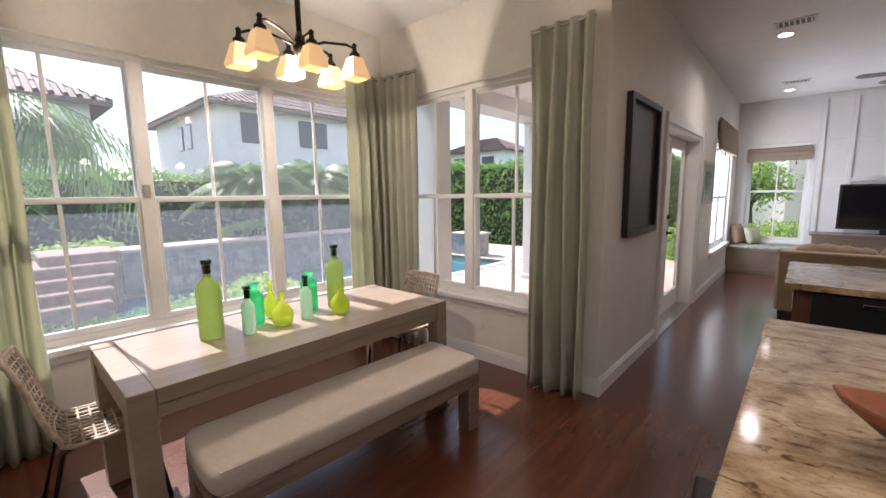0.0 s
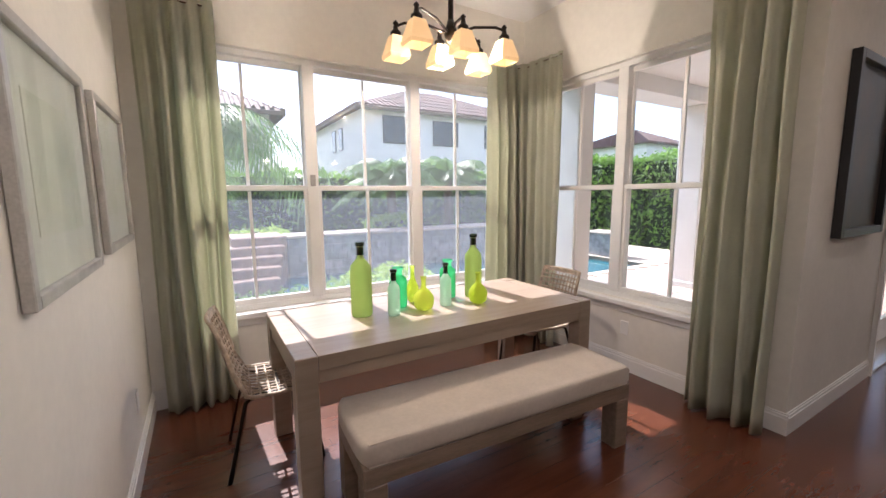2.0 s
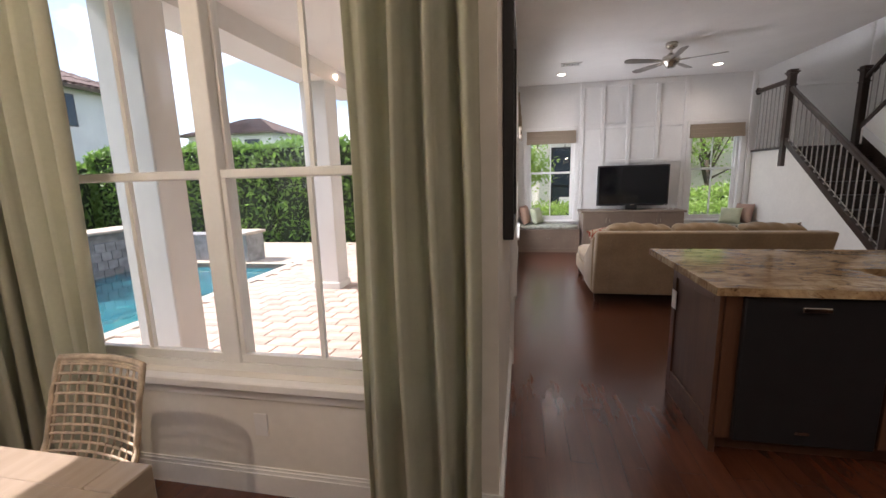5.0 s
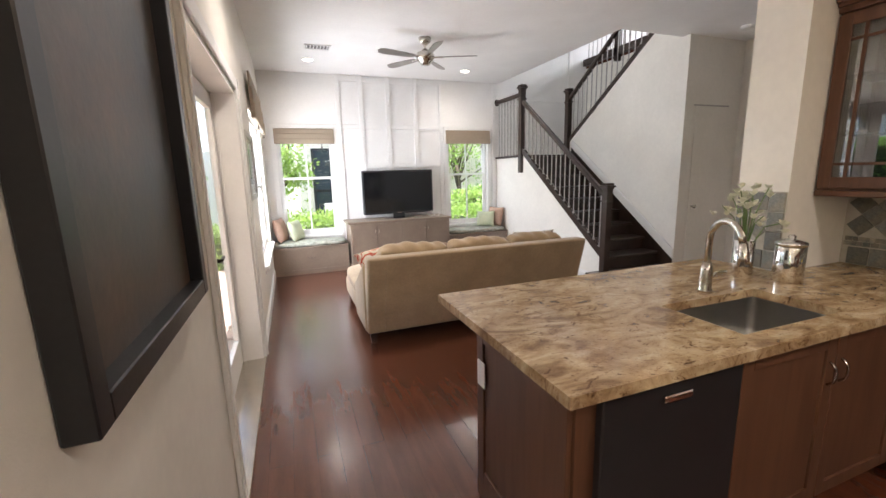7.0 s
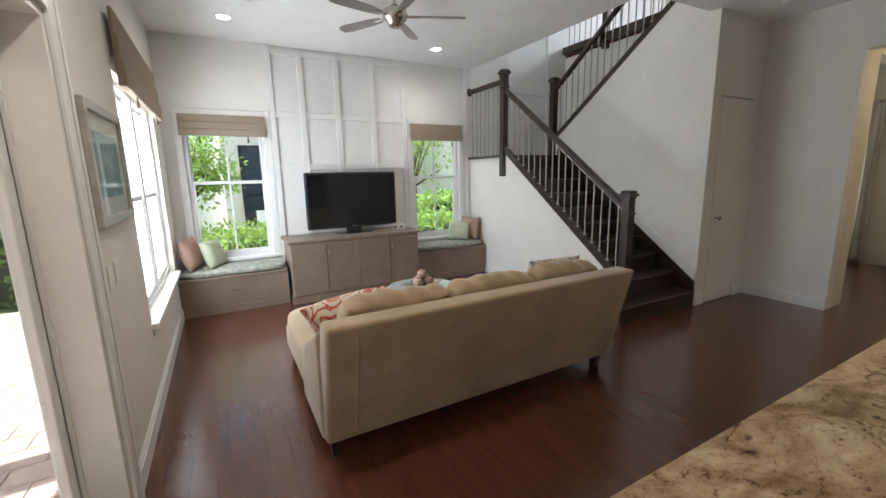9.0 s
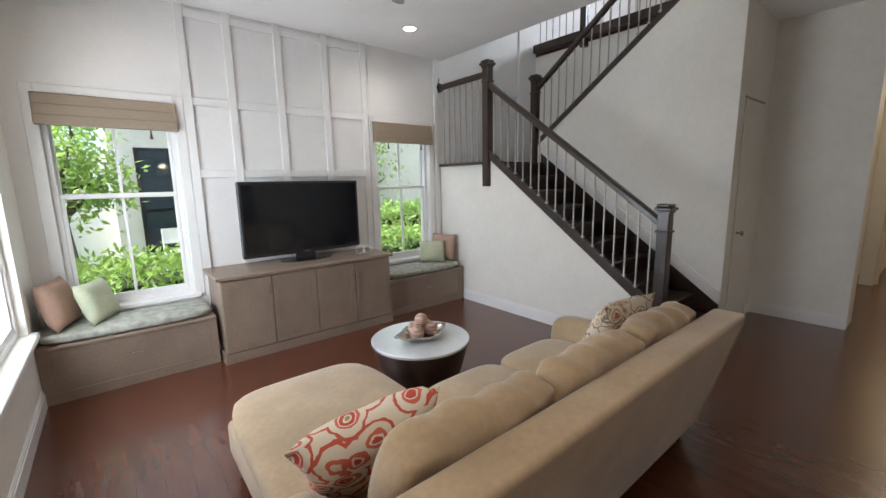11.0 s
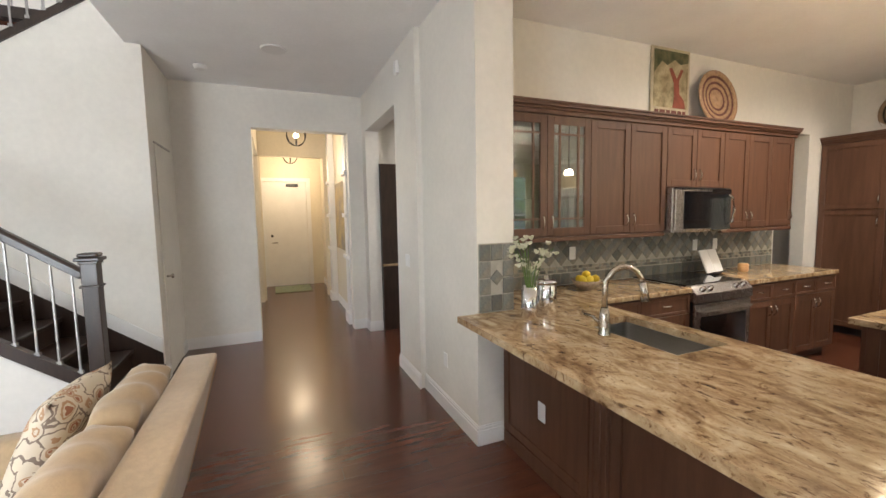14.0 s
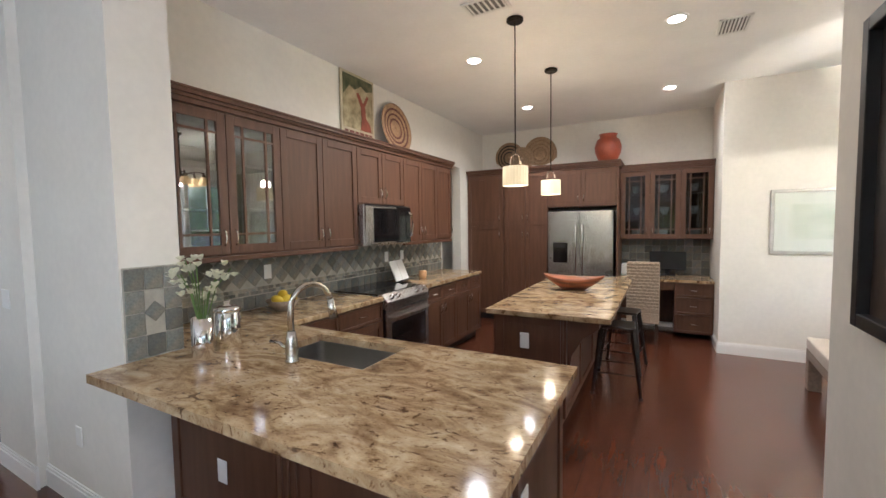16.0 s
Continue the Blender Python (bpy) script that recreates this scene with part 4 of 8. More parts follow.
# and in the front room's window
day2 = new("front_window_daylight", bpy.data.lights.new("front_window_daylight", "AREA"))
day2.data.shape, day2.data.size, day2.data.size_y, day2.data.energy, day2.data.color = "RECTANGLE", 1.2, 1.7, 12, (0.88, 0.95, 1.0)
day2.matrix_basis = look((8.66, 8.1, 1.4), (7.0, 8.1, 1.4))


# vent backing: the shade behind the slats is put into this grey
VENTGREY = material("shaded vent duct", (0.20, 0.195, 0.19), 0.8, 0, 0.1, 20)


def vent(x, y, w, d):
    t = thing("ceiling_vent", (x, y, CEILZ), "white louvred ceiling vent", "vent")
    part("frame", boxes((x - w, y - d, CEILZ - 0.012, x + w, y - d + 0.02, CEILZ - 0.001), (x - w, y + d - 0.02, CEILZ - 0.012, x + w, y + d, CEILZ - 0.001),
                        (x - w, y - d, CEILZ - 0.012, x - w + 0.02, y + d, CEILZ - 0.001), (x + w - 0.02, y - d, CEILZ - 0.012, x + w, y + d, CEILZ - 0.001)), TRIM, t)
    part("backing", boxes((x - w + 0.02, y - d + 0.02, CEILZ - 0.003, x + w - 0.02, y + d - 0.02, CEILZ - 0.001)), VENTGREY, t)
    for i in range(7):
        c = x - w + 0.035 + i * (2 * w - 0.07) / 6
        part("slat", boxes((c - 0.008, y - d + 0.02, CEILZ - 0.012, c + 0.004, y + d - 0.02, CEILZ - 0.004)), TRIM, t)


vent(-0.15, 9.2, 0.16, 0.10)
vent(-0.12, 6.3, 0.16, 0.10)
vent(-0.78, 2.07, 0.11, 0.16)
vent(0.85, 3.35, 0.16, 0.10)
sp = bmesh.new()
lathe(sp, (3.9, 6.35, CEILZ - 0.012), [(0.11, 0.0), (0.12, 0.011)], 28)
tagged(part("ceiling_speaker", sp, PANEL), "round white speaker set in the ceiling", "speaker")
sp = bmesh.new()
lathe(sp, (4.6, 7.05, CEILZ - 0.04), [(0.05, 0.0), (0.065, 0.02), (0.065, 0.039)], 24)
tagged(part("smoke_detector", sp, TRIM), "white round smoke detector on the ceiling", "detector")
tagged(part("wall_sensor", boxes((3.42, 5.271, 2.90, 3.50, 5.31, 3.02), bev=0.012, seg=2), TRIM), "small white motion sensor high on the wall", "sensor")
for x, y, z, w in ((3.30, 5.271, 1.14, 0.06),):
    tagged(part("light_switch", boxes((x - w, y, z - 0.06, x + w, y + 0.007, z + 0.06), bev=0.003), TRIM), "white switch plate on the wall", "switch")
tagged(part("wall_outlet", boxes((2.5, 5.2205, 0.36, 2.57, 5.227, 0.475), bev=0.003), TRIM), "white wall outlet plate", "outlet")
tagged(part("wall_outlet", boxes((-2.1, YN - 0.007, 0.30, -2.03, YN - 0.0005, 0.415), bev=0.003), TRIM), "white wall outlet plate below the window", "outlet")
tagged(part("wall_outlet", boxes((-2.75, YS + 0.0005, 0.30, -2.68, YS + 0.007, 0.415), bev=0.003), TRIM), "white wall outlet plate", "outlet")
for y in (7.36, 7.5):
    tagged(part("light_switch", boxes((XF + 0.0005, y - 0.04, 1.04, XF + 0.008, y + 0.04, 1.16), bev=0.003), TRIM), "white switch plate beside the garden doors", "switch")

# ================= dining corner =================
table = thing("dining_table", (-2.235, 2.07, 0), "grey-brown wooden parsons dining table by the window", "table")
TX0, TX1, TY0, TY1 = -2.66, -1.81, 1.13, 3.01
part("tabletop", boxes((TX0 + 0.002, TY0 + 0.10, 0.69, TX1 - 0.002, TY1 - 0.10, 0.758), (TX0 + 0.10, TY0 + 0.002, 0.69, TX1 - 0.10, TY0 + 0.099, 0.7575), (TX0 + 0.10, TY1 - 0.099, 0.69, TX1 - 0.10, TY1 - 0.002, 0.7575), bev=0.002), TABLEWOOD, table)
part("apron", boxes((TX0 + 0.01, TY0 + 0.10, 0.63, TX0 + 0.06, TY1 - 0.10, 0.689), (TX1 - 0.06, TY0 + 0.10, 0.63, TX1 - 0.01, TY1 - 0.10, 0.689),
                    (TX0 + 0.10, TY0 + 0.01, 0.63, TX1 - 0.10, TY0 + 0.06, 0.689), (TX0 + 0.10, TY1 - 0.06, 0.63, TX1 - 0.10, TY1 - 0.01, 0.689), bev=0.002), TABLEWOOD, table)
for lx in (TX0, TX1 - 0.098):
    for ly in (TY0, TY1 - 0.098):
        part("leg", boxes((lx, ly, 0, lx + 0.098, ly + 0.098, 0.76), bev=0.004), TABLEWOOD, table)

bench = thing("dining_bench", (0, 0, 0), "low wooden bench with an ivory canvas cushion", "bench")
part("seat_frame", boxes((-0.215, -0.78, 0.29, 0.215, 0.78, 0.375), bev=0.004), BENCHWOOD, bench)
for lx in (-0.215, 0.115):
    for ly in (-0.78, 0.68):
        part("leg", boxes((lx, ly, 0, lx + 0.1, ly + 0.1, 0.289), bev=0.004), BENCHWOOD, bench)
bm = bmesh.new()
cushion(bm, -0.222, -0.79, 0.376, 0.222, 0.79, 0.482, 0.010, 16, soft=0.025)
cu = part("cushion", bm, CUSHIONCLOTH, bench, smooth=True)
for z in (0.381, 0.477):
    pb = bmesh.new()
    tube(pb, [(-0.213, -0.756, z), (0.213, -0.756, z), (0.213, 0.756, z), (-0.213, 0.756, z), (-0.213, -0.756, z)], 0.004, 6, False)
    part("piping", pb, CUSHIONCLOTH, cu)
bench.matrix_basis = pose(-1.665, 2.10, 0, 0, 0, -3.2)


def cane_chair():
    """A chair of one bent cane shell on thin steel legs; it faces +y, its base at the origin."""
    t = thing("dining_chair", (0, 0, 0), "woven pale cane dining chair on slim dark metal legs", "chair", "cane dining chairs")
    prof = [(0.20, 0.425), (0.19, 0.445), (0.10, 0.445), (0.0, 0.435), (-0.12, 0.44), (-0.18, 0.47), (-0.215, 0.54), (-0.235, 0.62), (-0.26, 0.72), (-0.29, 0.81), (-0.30, 0.835)]

    def at(u, v):
        f = v * (len(prof) - 1)
        i = min(int(f), len(prof) - 2)
        a, b = prof[i], prof[i + 1]
        k = f - i
        y, z = a[0] + (b[0] - a[0]) * k, a[1] + (b[1] - a[1]) * k
        w = 0.215 - 0.035 * max(0, v - 0.4)
        bow = 0.03 * (u * u) * (1 if v > 0.45 else 0.0)
        return Vector((u * w, y + bow, z - 0.012 * (1 - u * u) * (v < 0.45)))
    weave = bmesh.new()
    nu, nv = 11, 26
    for i in range(nu):
        u = -0.92 + 1.84 * i / (nu - 1)
        tube(weave, [at(u, j / 24) + Vector((0, 0, 0.002 * (-1) ** (i + j))) for j in range(25)], 0.0062, 4, False)
    for j in range(nv):
        v = 0.02 + 0.96 * j / (nv - 1)
        tube(weave, [at(-1 + 2 * i / 10, v) for i in range(11)], 0.0062, 4, False)
    part("woven_shell", weave, WICKER, t, smooth=True)
    rim = bmesh.new()
    loop = [at(-1, k / 20) for k in range(21)] + [at(-1 + 2 * k / 8, 1.0) for k in range(1, 8)] + [at(1, 1 - k / 20) for k in range(21)] + [at(1 - 2 * k / 8, 0.0) for k in range(1, 9)]
    tube(rim, loop, 0.011, 6, False)
    part("rim", rim, WICKER, t, smooth=True)
    for sx in (-1, 1):
        fb = bmesh.new()
        tube(fb, [(sx * 0.20, 0.22, 0.0), (sx * 0.18, 0.165, 0.40), (sx * 0.17, 0.13, 0.428), (sx * 0.17, -0.10, 0.425), (sx * 0.18, -0.15, 0.40), (sx * 0.21, -0.25, 0.0)], 0.011, 8)
        part("leg_frame", fb, BRONZE, t, "slim dark bent metal legs", True)
    cb = bmesh.new()
    tube(cb, [(-0.17, 0.02, 0.422), (0.17, 0.02, 0.422)], 0.009, 8)
    part("cross_bar", cb, BRONZE, t)
    return t


chair = cane_chair()
chair.matrix_basis = pose(-2.45, 1.12, 0, 0, 0, -3)
copy_thing(chair, pose(-2.41, 3.10, 0, 0, 0, 178))

# glass bottles on the table
LIME, OLIVE, EMERALD, AQUA, DARKOLIVE = (bottle_glass(n, c, r) for n, c, r in (
    ("lime glass", (0.56, 0.68, 0.10), 0.15), ("olive green glass", (0.40, 0.50, 0.17), 0.4), ("emerald glass", (0.10, 0.60, 0.26), 0.15),
    ("pale aqua glass", (0.55, 0.68, 0.56), 0.35), ("yellow green glass", (0.56, 0.64, 0.09), 0.35)))
NECK = material("dark bottle neck", (0.02, 0.035, 0.018), 0.2, 0, 0.1, 20)


def bottle(x, y, r, h, neck_r, shoulder, mat, label, dark=0.0, round_=False):
    t = thing("glass_bottle", (x, y, 0.76), label, "bottle", "green glass bottles")
    if round_:
        rows = [(r * 0.5, 0.001), (r * 0.85, h * 0.07), (r, h * 0.28), (r * 0.93, h * 0.42), (r * 0.6, h * 0.56), (neck_r * 1.2, h * 0.66), (neck_r, h * 0.78), (neck_r * 1.05, h * 0.95), (neck_r * 1.35, h * 0.97), (neck_r * 1.35, h)]
    else:
        rows = [(r * 0.92, 0.001), (r, 0.012), (r, h * shoulder * 0.9), (r * 0.94, h * shoulder), (r * 0.55, h * (shoulder + 0.07)), (neck_r, h * (shoulder + 0.11)), (neck_r, h * 0.94), (neck_r * 1.35, h * 0.95), (neck_r * 1.35, h)]
    bm = bmesh.new()
    lathe(bm, (x, y, 0.76), rows, 28, False)
    bm.faces.new([v for v in bm.verts if abs(v.co.z - 0.761) < 1e-4][::-1])
    part("body", bm, mat, t, smooth=True)
    if dark:
        bm = bmesh.new()
        lathe(bm, (x, y, 0.76), [(neck_r * 1.08, h * (1 - dark)), (neck_r * 1.08, h * 0.945), (neck_r * 1.42, h * 0.95), (neck_r * 1.42, h * 1.003), (neck_r * 0.7, h * 1.003)], 20)
        part("neck", bm, NECK, t, "dark glass neck", True)


bottle(-2.295, 1.605, 0.062, 0.43, 0.019, 0.68, OLIVE, "tall frosted olive glass bottle on the table", 0.17)
bottle(-2.195, 1.765, 0.036, 0.27, 0.015, 0.62, AQUA, "small pale aqua glass bottle on the table", 0.24)
bottle(-2.35, 1.865, 0.055, 0.25, 0.026, 0.72, EMERALD, "emerald glass bottle with a wide neck")
bottle(-2.40, 1.99, 0.042, 0.24, 0.013, 0.4, LIME, "bulbous lime glass bottle with a thin neck", 0, True)
bottle(-2.20, 1.965, 0.064, 0.205, 0.014, 0.4, DARKOLIVE, "round yellow-green glass bottle with a short neck", 0, True)
bottle(-2.215, 2.13, 0.037, 0.27, 0.014, 0.64, AQUA, "slim pale aqua glass bottle on the table", 0.24)
bottle(-2.385, 2.25, 0.055, 0.26, 0.026, 0.74, EMERALD, "emerald glass jar bottle on the table")
bottle(-2.31, 2.41, 0.058, 0.43, 0.019, 0.68, OLIVE, "tall frosted olive glass bottle near the table end", 0.17)
bottle(-2.15, 2.335, 0.062, 0.20, 0.014, 0.4, DARKOLIVE, "round yellow-green glass bottle near the table end", 0, True)

# chandelier
HX, HY, HZ = -2.365, 2.275, 2.49
ch = thing("chandelier", (HX, HY, HZ), "bronze chandelier with six frosted square glass shades, lit", "chandelier")
bm = bmesh.new()
tube(bm, [(HX, HY, HZ - 0.06), (HX, HY, CEILZ - 0.03)], 0.017, 10)
lathe(bm, (HX, HY, CEILZ - 0.035), [(0.06, 0), (0.065, 0.034)], 20)
part("down_rod", bm, BRONZE, ch)
bm = bmesh.new()
lathe(bm, (HX, HY, HZ - 0.09), [(0.012, 0.0), (0.035, 0.02), (0.045, 0.06), (0.03, 0.1), (0.02, 0.14)], 16)
part("hub", bm, BRONZE, ch, smooth=True)
SHADEGLASS = glow("lit frosted shade", (1.0, 0.58, 0.22), 0.27, (0.70, 0.55, 0.34))
for sx in (-0.14, 0.14):
    for sy in (-0.315, 0.0, 0.315):
        ex, ey, ez = HX + sx, HY + sy, HZ - 0.03
        bm = bmesh.new()
        tube(bm, [(HX, HY, HZ - 0.04), (HX + sx * 0.4, HY + sy * 0.45, HZ + 0.015), (HX + sx * 0.8, HY + sy * 0.85, HZ + 0.02), (ex, ey, HZ + 0.0), (ex, ey, ez)], 0.009, 8)
        lathe(bm, (ex, ey, ez - 0.035), [(0.034, 0.0), (0.034, 0.03), (0.018, 0.045), (0.012, 0.075), (0.018, 0.085), (0.006, 0.10)], 14)
        part("arm", bm, BRONZE, ch, smooth=True)
        bm = bmesh.new()
        z1, z0 = ez - 0.03, ez - 0.165
        ring0 = [bm.verts.new((ex + a * 0.038, ey + b * 0.038, z1)) for a, b in ((-1, -1), (1, -1), (1, 1), (-1, 1))]
        ring1 = [bm.verts.new((ex + a * 0.070, ey + b * 0.070, z0 + 0.02)) for a, b in ((-1, -1), (1, -1), (1, 1), (-1, 1))]
        ring2 = [bm.verts.new((ex + a * 0.063, ey + b * 0.063, z0)) for a, b in ((-1, -1), (1, -1), (1, 1), (-1, 1))]
        for r0, r1 in ((ring0, ring1), (ring1, ring2)):
            for k in range(4):
                bm.faces.new((r0[k], r0[(k + 1) % 4], r1[(k + 1) % 4], r1[k]))
        sh = part("shade", bm, SHADEGLASS, ch, "frosted amber glass shade")
        bm = bmesh.new()
        bmesh.ops.create_uvsphere(bm, u_segments=12, v_segments=8, radius=0.028, matrix=Matrix.Translation((ex, ey, ez - 0.10)))
        part("bulb", bm, BULB, sh)
lamp = new("chandelier_lamp", bpy.data.lights.new("chandelier_lamp", "POINT"))
lamp.location, lamp.data.energy, lamp.data.color, lamp.data.shadow_soft_size = (HX, HY, HZ - 0.20), 22, (1.0, 0.84, 0.62), 0.02


def curtain(pts, z0, z1, folds, label, depth=0.045, cloth=None):
    """Pleated drape along a plan line, pinched at the top."""
    t = thing("curtain", (*pts[0], z0), label, "curtain", "drapes")
    pts = [Vector((*p, 0)) for p in pts]
    seg = [(b - a).length for a, b in zip(pts, pts[1:])]
    total = sum(seg)
    n, rows = folds * 10, 22
    rnd = random.Random(round(total * 1000))
    jit = [rnd.uniform(0.7, 1.25) for _ in range(folds + 2)]
    bm = bmesh.new()
    grid = []
    for j in range(rows + 1):
        v = j / rows
        z = z1 + (z0 - z1) * v
        row = []
        for i in range(n + 1):
            s = i / n
            ph = s * folds
            k = int(ph)
            amp = depth * jit[min(k, folds)] * (0.45 + 0.55 * min(1, v * 4))
            if v < 0.06:
                amp *= 0.7
            d = s * total + 0.012 * math.sin(5 * v + k * 1.7) * min(1, v * 2)
            d = min(max(d, 0), total - 1e-5)
            q = 0
            while q < len(seg) - 1 and d > seg[q]:
                d -= seg[q]
                q += 1
            p = pts[q].lerp(pts[q + 1], d / seg[q])
            nrm = Vector((0, 0, 1)).cross(pts[q + 1] - pts[q]).normalized()
            w = math.sin(2 * math.pi * ph) + 0.35 * math.sin(4 * math.pi * ph + 0.8 + k)
            off = amp * w + 0.01 * math.sin(3.1 * v + ph)
            row.append(bm.verts.new(p + nrm * off + Vector((0, 0, z))))
        grid.append(row)
    for a, b in zip(grid, grid[1:]):
        for i in range(n):
            bm.faces.new((a[i], a[i + 1], b[i + 1], b[i]))
    ob = part("drape", bm, cloth or SAGE, t, smooth=True)
    so = ob.modifiers.new("cloth", "SOLIDIFY")
    so.thickness = 0.004
    bm = bmesh.new()
    for a, b in zip(pts, pts[1:]):
        tube(bm, [a + Vector((0, 0, z1 - 0.03)), b + Vector((0, 0, z1 - 0.03))], 0.008, 6)
    part("track", bm, NICKEL, t)


curtain([(-3.22, 0.55), (-3.22, 1.0)], 0.012, 2.69, 5, "sage linen drape beside the dining window")
curtain([(-3.22, 3.22), (-3.22, 3.58), (-3.16, 3.64), (-2.72, 3.64)], 0.012, 2.69, 8, "sage linen drapes in the corner between windows")
curtain([(-1.50, 3.63), (-1.02, 3.63)], 0.012, 2.70, 4, "sage linen drape at the end of the window", 0.062)

SHEER = cloth_light(material("cream sheer cloth", (0.74, 0.70, 0.62), 0.9, 0, 0.05, 5), (0.74, 0.70, 0.60), 0.5)
curtain([(8.40, 7.25), (8.40, 7.72)], 0.02, 2.52, 5, "cream sheer curtain in the front room", 0.04, SHEER)
PRINT = material("pale botanical print", (0.76, 0.76, 0.70), 0.6, 0, 0.1, 5.0, second=(0.62, 0.65, 0.58))
MATBOARD = material("white mat board", (0.78, 0.78, 0.74), 0.7, 0, 0.02, 6)
SILVER = material("silver-grey frame", (0.52, 0.50, 0.47), 0.35, 0.3, 0.1, 12)


def wall_print(name, axis, wall, side, a0, a1, z0, z1, frame_mat, picture_mat, label, category, width=0.035, mat=0.07, depth=0.03, glass=True):
    t = thing(name, ((a0 + a1) / 2, wall, z0) if axis == "x" else (wall, (a0 + a1) / 2, z0), label, category)

    def bx(bm, p, q, zb, zt, d0, d1, bev=0.0):
        lo, hi = sorted((wall + side * d0, wall + side * d1))
        box(bm, *((p, lo, zb, q, hi, zt) if axis == "x" else (lo, p, zb, hi, q, zt)), bev)
    bm = bmesh.new()
    bx(bm, a0, a0 + width, z0, z1, 0.002, depth, 0.003)
    bx(bm, a1 - width, a1, z0, z1, 0.002, depth, 0.003)
    bx(bm, a0 + width, a1 - width, z0, z0 + width, 0.002, depth, 0.003)
    bx(bm, a0 + width, a1 - width, z1 - width, z1, 0.002, depth, 0.003)
    part("frame", bm, frame_mat, t)
    if mat:
        bm = bmesh.new()
        bx(bm, a0 + width, a1 - width, z0 + width, z1 - width, 0.002, 0.010)
        part("mat_board", bm, MATBOARD, t)
    bm = bmesh.new()
    e = width + mat
    bx(bm, a0 + e, a1 - e, z0 + e, z1 - e, 0.003, 0.0125)
    part("picture", bm, picture_mat, t)
    if glass:
        bm = bmesh.new()
        bx(bm, a0 + width, a1 - width, z0 + width, z1 - width, 0.017, 0.019)
        part("pane", bm, PANE, t)
    return t


wall_print("framed_print", "x", YS, 1, -2.14, -1.35, 1.19, 1.90, SILVER, PRINT, "pale botanical print in a silver frame", "print", 0.035, 0.13)
wall_print("framed_print", "x", YS, 1, -3.06, -2.32, 1.21, 1.90, SILVER, PRINT, "pale botanical print in a silver frame", "print", 0.035, 0.13)
DARKART = material("dark abstract painting", (0.038, 0.044, 0.052), 0.4, 0, 0.3, 2.2, 0.15, 50, (0.105, 0.062, 0.038))
wall_print("framed_painting", "y", XF, 1, 4.13, 4.96, 1.17, 2.27, BLACK, DARKART, "large dark painting in a black frame", "painting", 0.05, 0, 0.05, False)
wall_print("framed_print", "y", XF, 1, 7.30, 8.08, 1.34, 1.93, SILVER, material("cool coastal print", (0.42, 0.50, 0.50), 0.5, 0, 0.1, 3.0, second=(0.25, 0.33, 0.35)), "coastal print in a grey frame", "print", 0.045, 0.09)

# ================= living room =================
con = thing("media_console", (1.06, 10.3, 0), "taupe wooden media cabinet below the television", "cabinet")
CX0, CX1, CY0, CY1 = 0.20, 1.93, 10.0, 10.575
part("body", boxes((CX0 + 0.02, CY0 + 0.02, 0.09, CX1 - 0.02, CY1, 0.755), (CX0, CY0, 0, CX1, CY1, 0.09)), CONSOLEWOOD, con)
part("top", boxes((CX0 - 0.02, CY0 - 0.02, 0.757, CX1 + 0.02, CY1, 0.79), bev=0.005), CONSOLEWOOD, con)
w = (CX1 - CX0 - 0.04) / 4
for i in range(4):
    a = CX0 + 0.02 + i * w
    bm = boxes((a + 0.004, CY0 + 0.002, 0.10, a + w - 0.004, CY0 + 0.018, 0.745), bev=0.003)
    d = part("door", bm, CONSOLEWOOD, con)
    part("frame", boxes((a + 0.004, CY0 - 0.004, 0.10, a + 0.06, CY0 + 0.001, 0.745), (a + w - 0.06, CY0 - 0.004, 0.10, a + w - 0.004, CY0 + 0.001, 0.745),
                        (a + 0.06, CY0 - 0.004, 0.10, a + w - 0.06, CY0 + 0.001, 0.16), (a + 0.06, CY0 - 0.004, 0.685, a + w - 0.06, CY0 + 0.001, 0.745)), CONSOLEWOOD, d)
    hx = a + (w - 0.03 if i % 2 == 0 else 0.03)
    bm = bmesh.new()
    tube(bm, [(hx, CY0 - 0.005, 0.58), (hx, CY0 - 0.028, 0.59), (hx, CY0 - 0.028, 0.65), (hx, CY0 - 0.005, 0.66)], 0.005, 6)
    part("handle", bm, NICKEL, d)

tv = thing("television", (1.12, 10.35, 0.79), "large black flat-screen television, switched off", "television")
part("bezel", boxes((0.505, 10.35, 0.86, 1.745, 10.41, 1.60), bev=0.008), BLACK, tv)
part("screen", boxes((0.535, 10.346, 0.895, 1.715, 10.3495, 1.572)), SCREEN, tv)
part("logo", boxes((1.09, 10.3475, 0.872, 1.16, 10.3495, 0.882)), NICKEL, tv)
part("stand_neck", boxes((1.02, 10.37, 0.805, 1.22, 10.40, 0.859)), BLACK, tv)
bm = bmesh.new()
lathe(bm, (1.12, 10.36, 0.79), [(0.27, 0.0), (0.27, 0.008), (0.1, 0.016)], 32)
bmesh.ops.scale(bm, vec=(1, 0.5, 1), verts=bm.verts, space=Matrix.Translation((-1.12, -10.36, 0)))
part("stand_base", bm, BLACKGLASS, tv)
wire = thing("wire_ornament", (1.75, 10.2, 0.79), "looped white wire ornament on the cabinet", "ornament")
bm = bmesh.new()
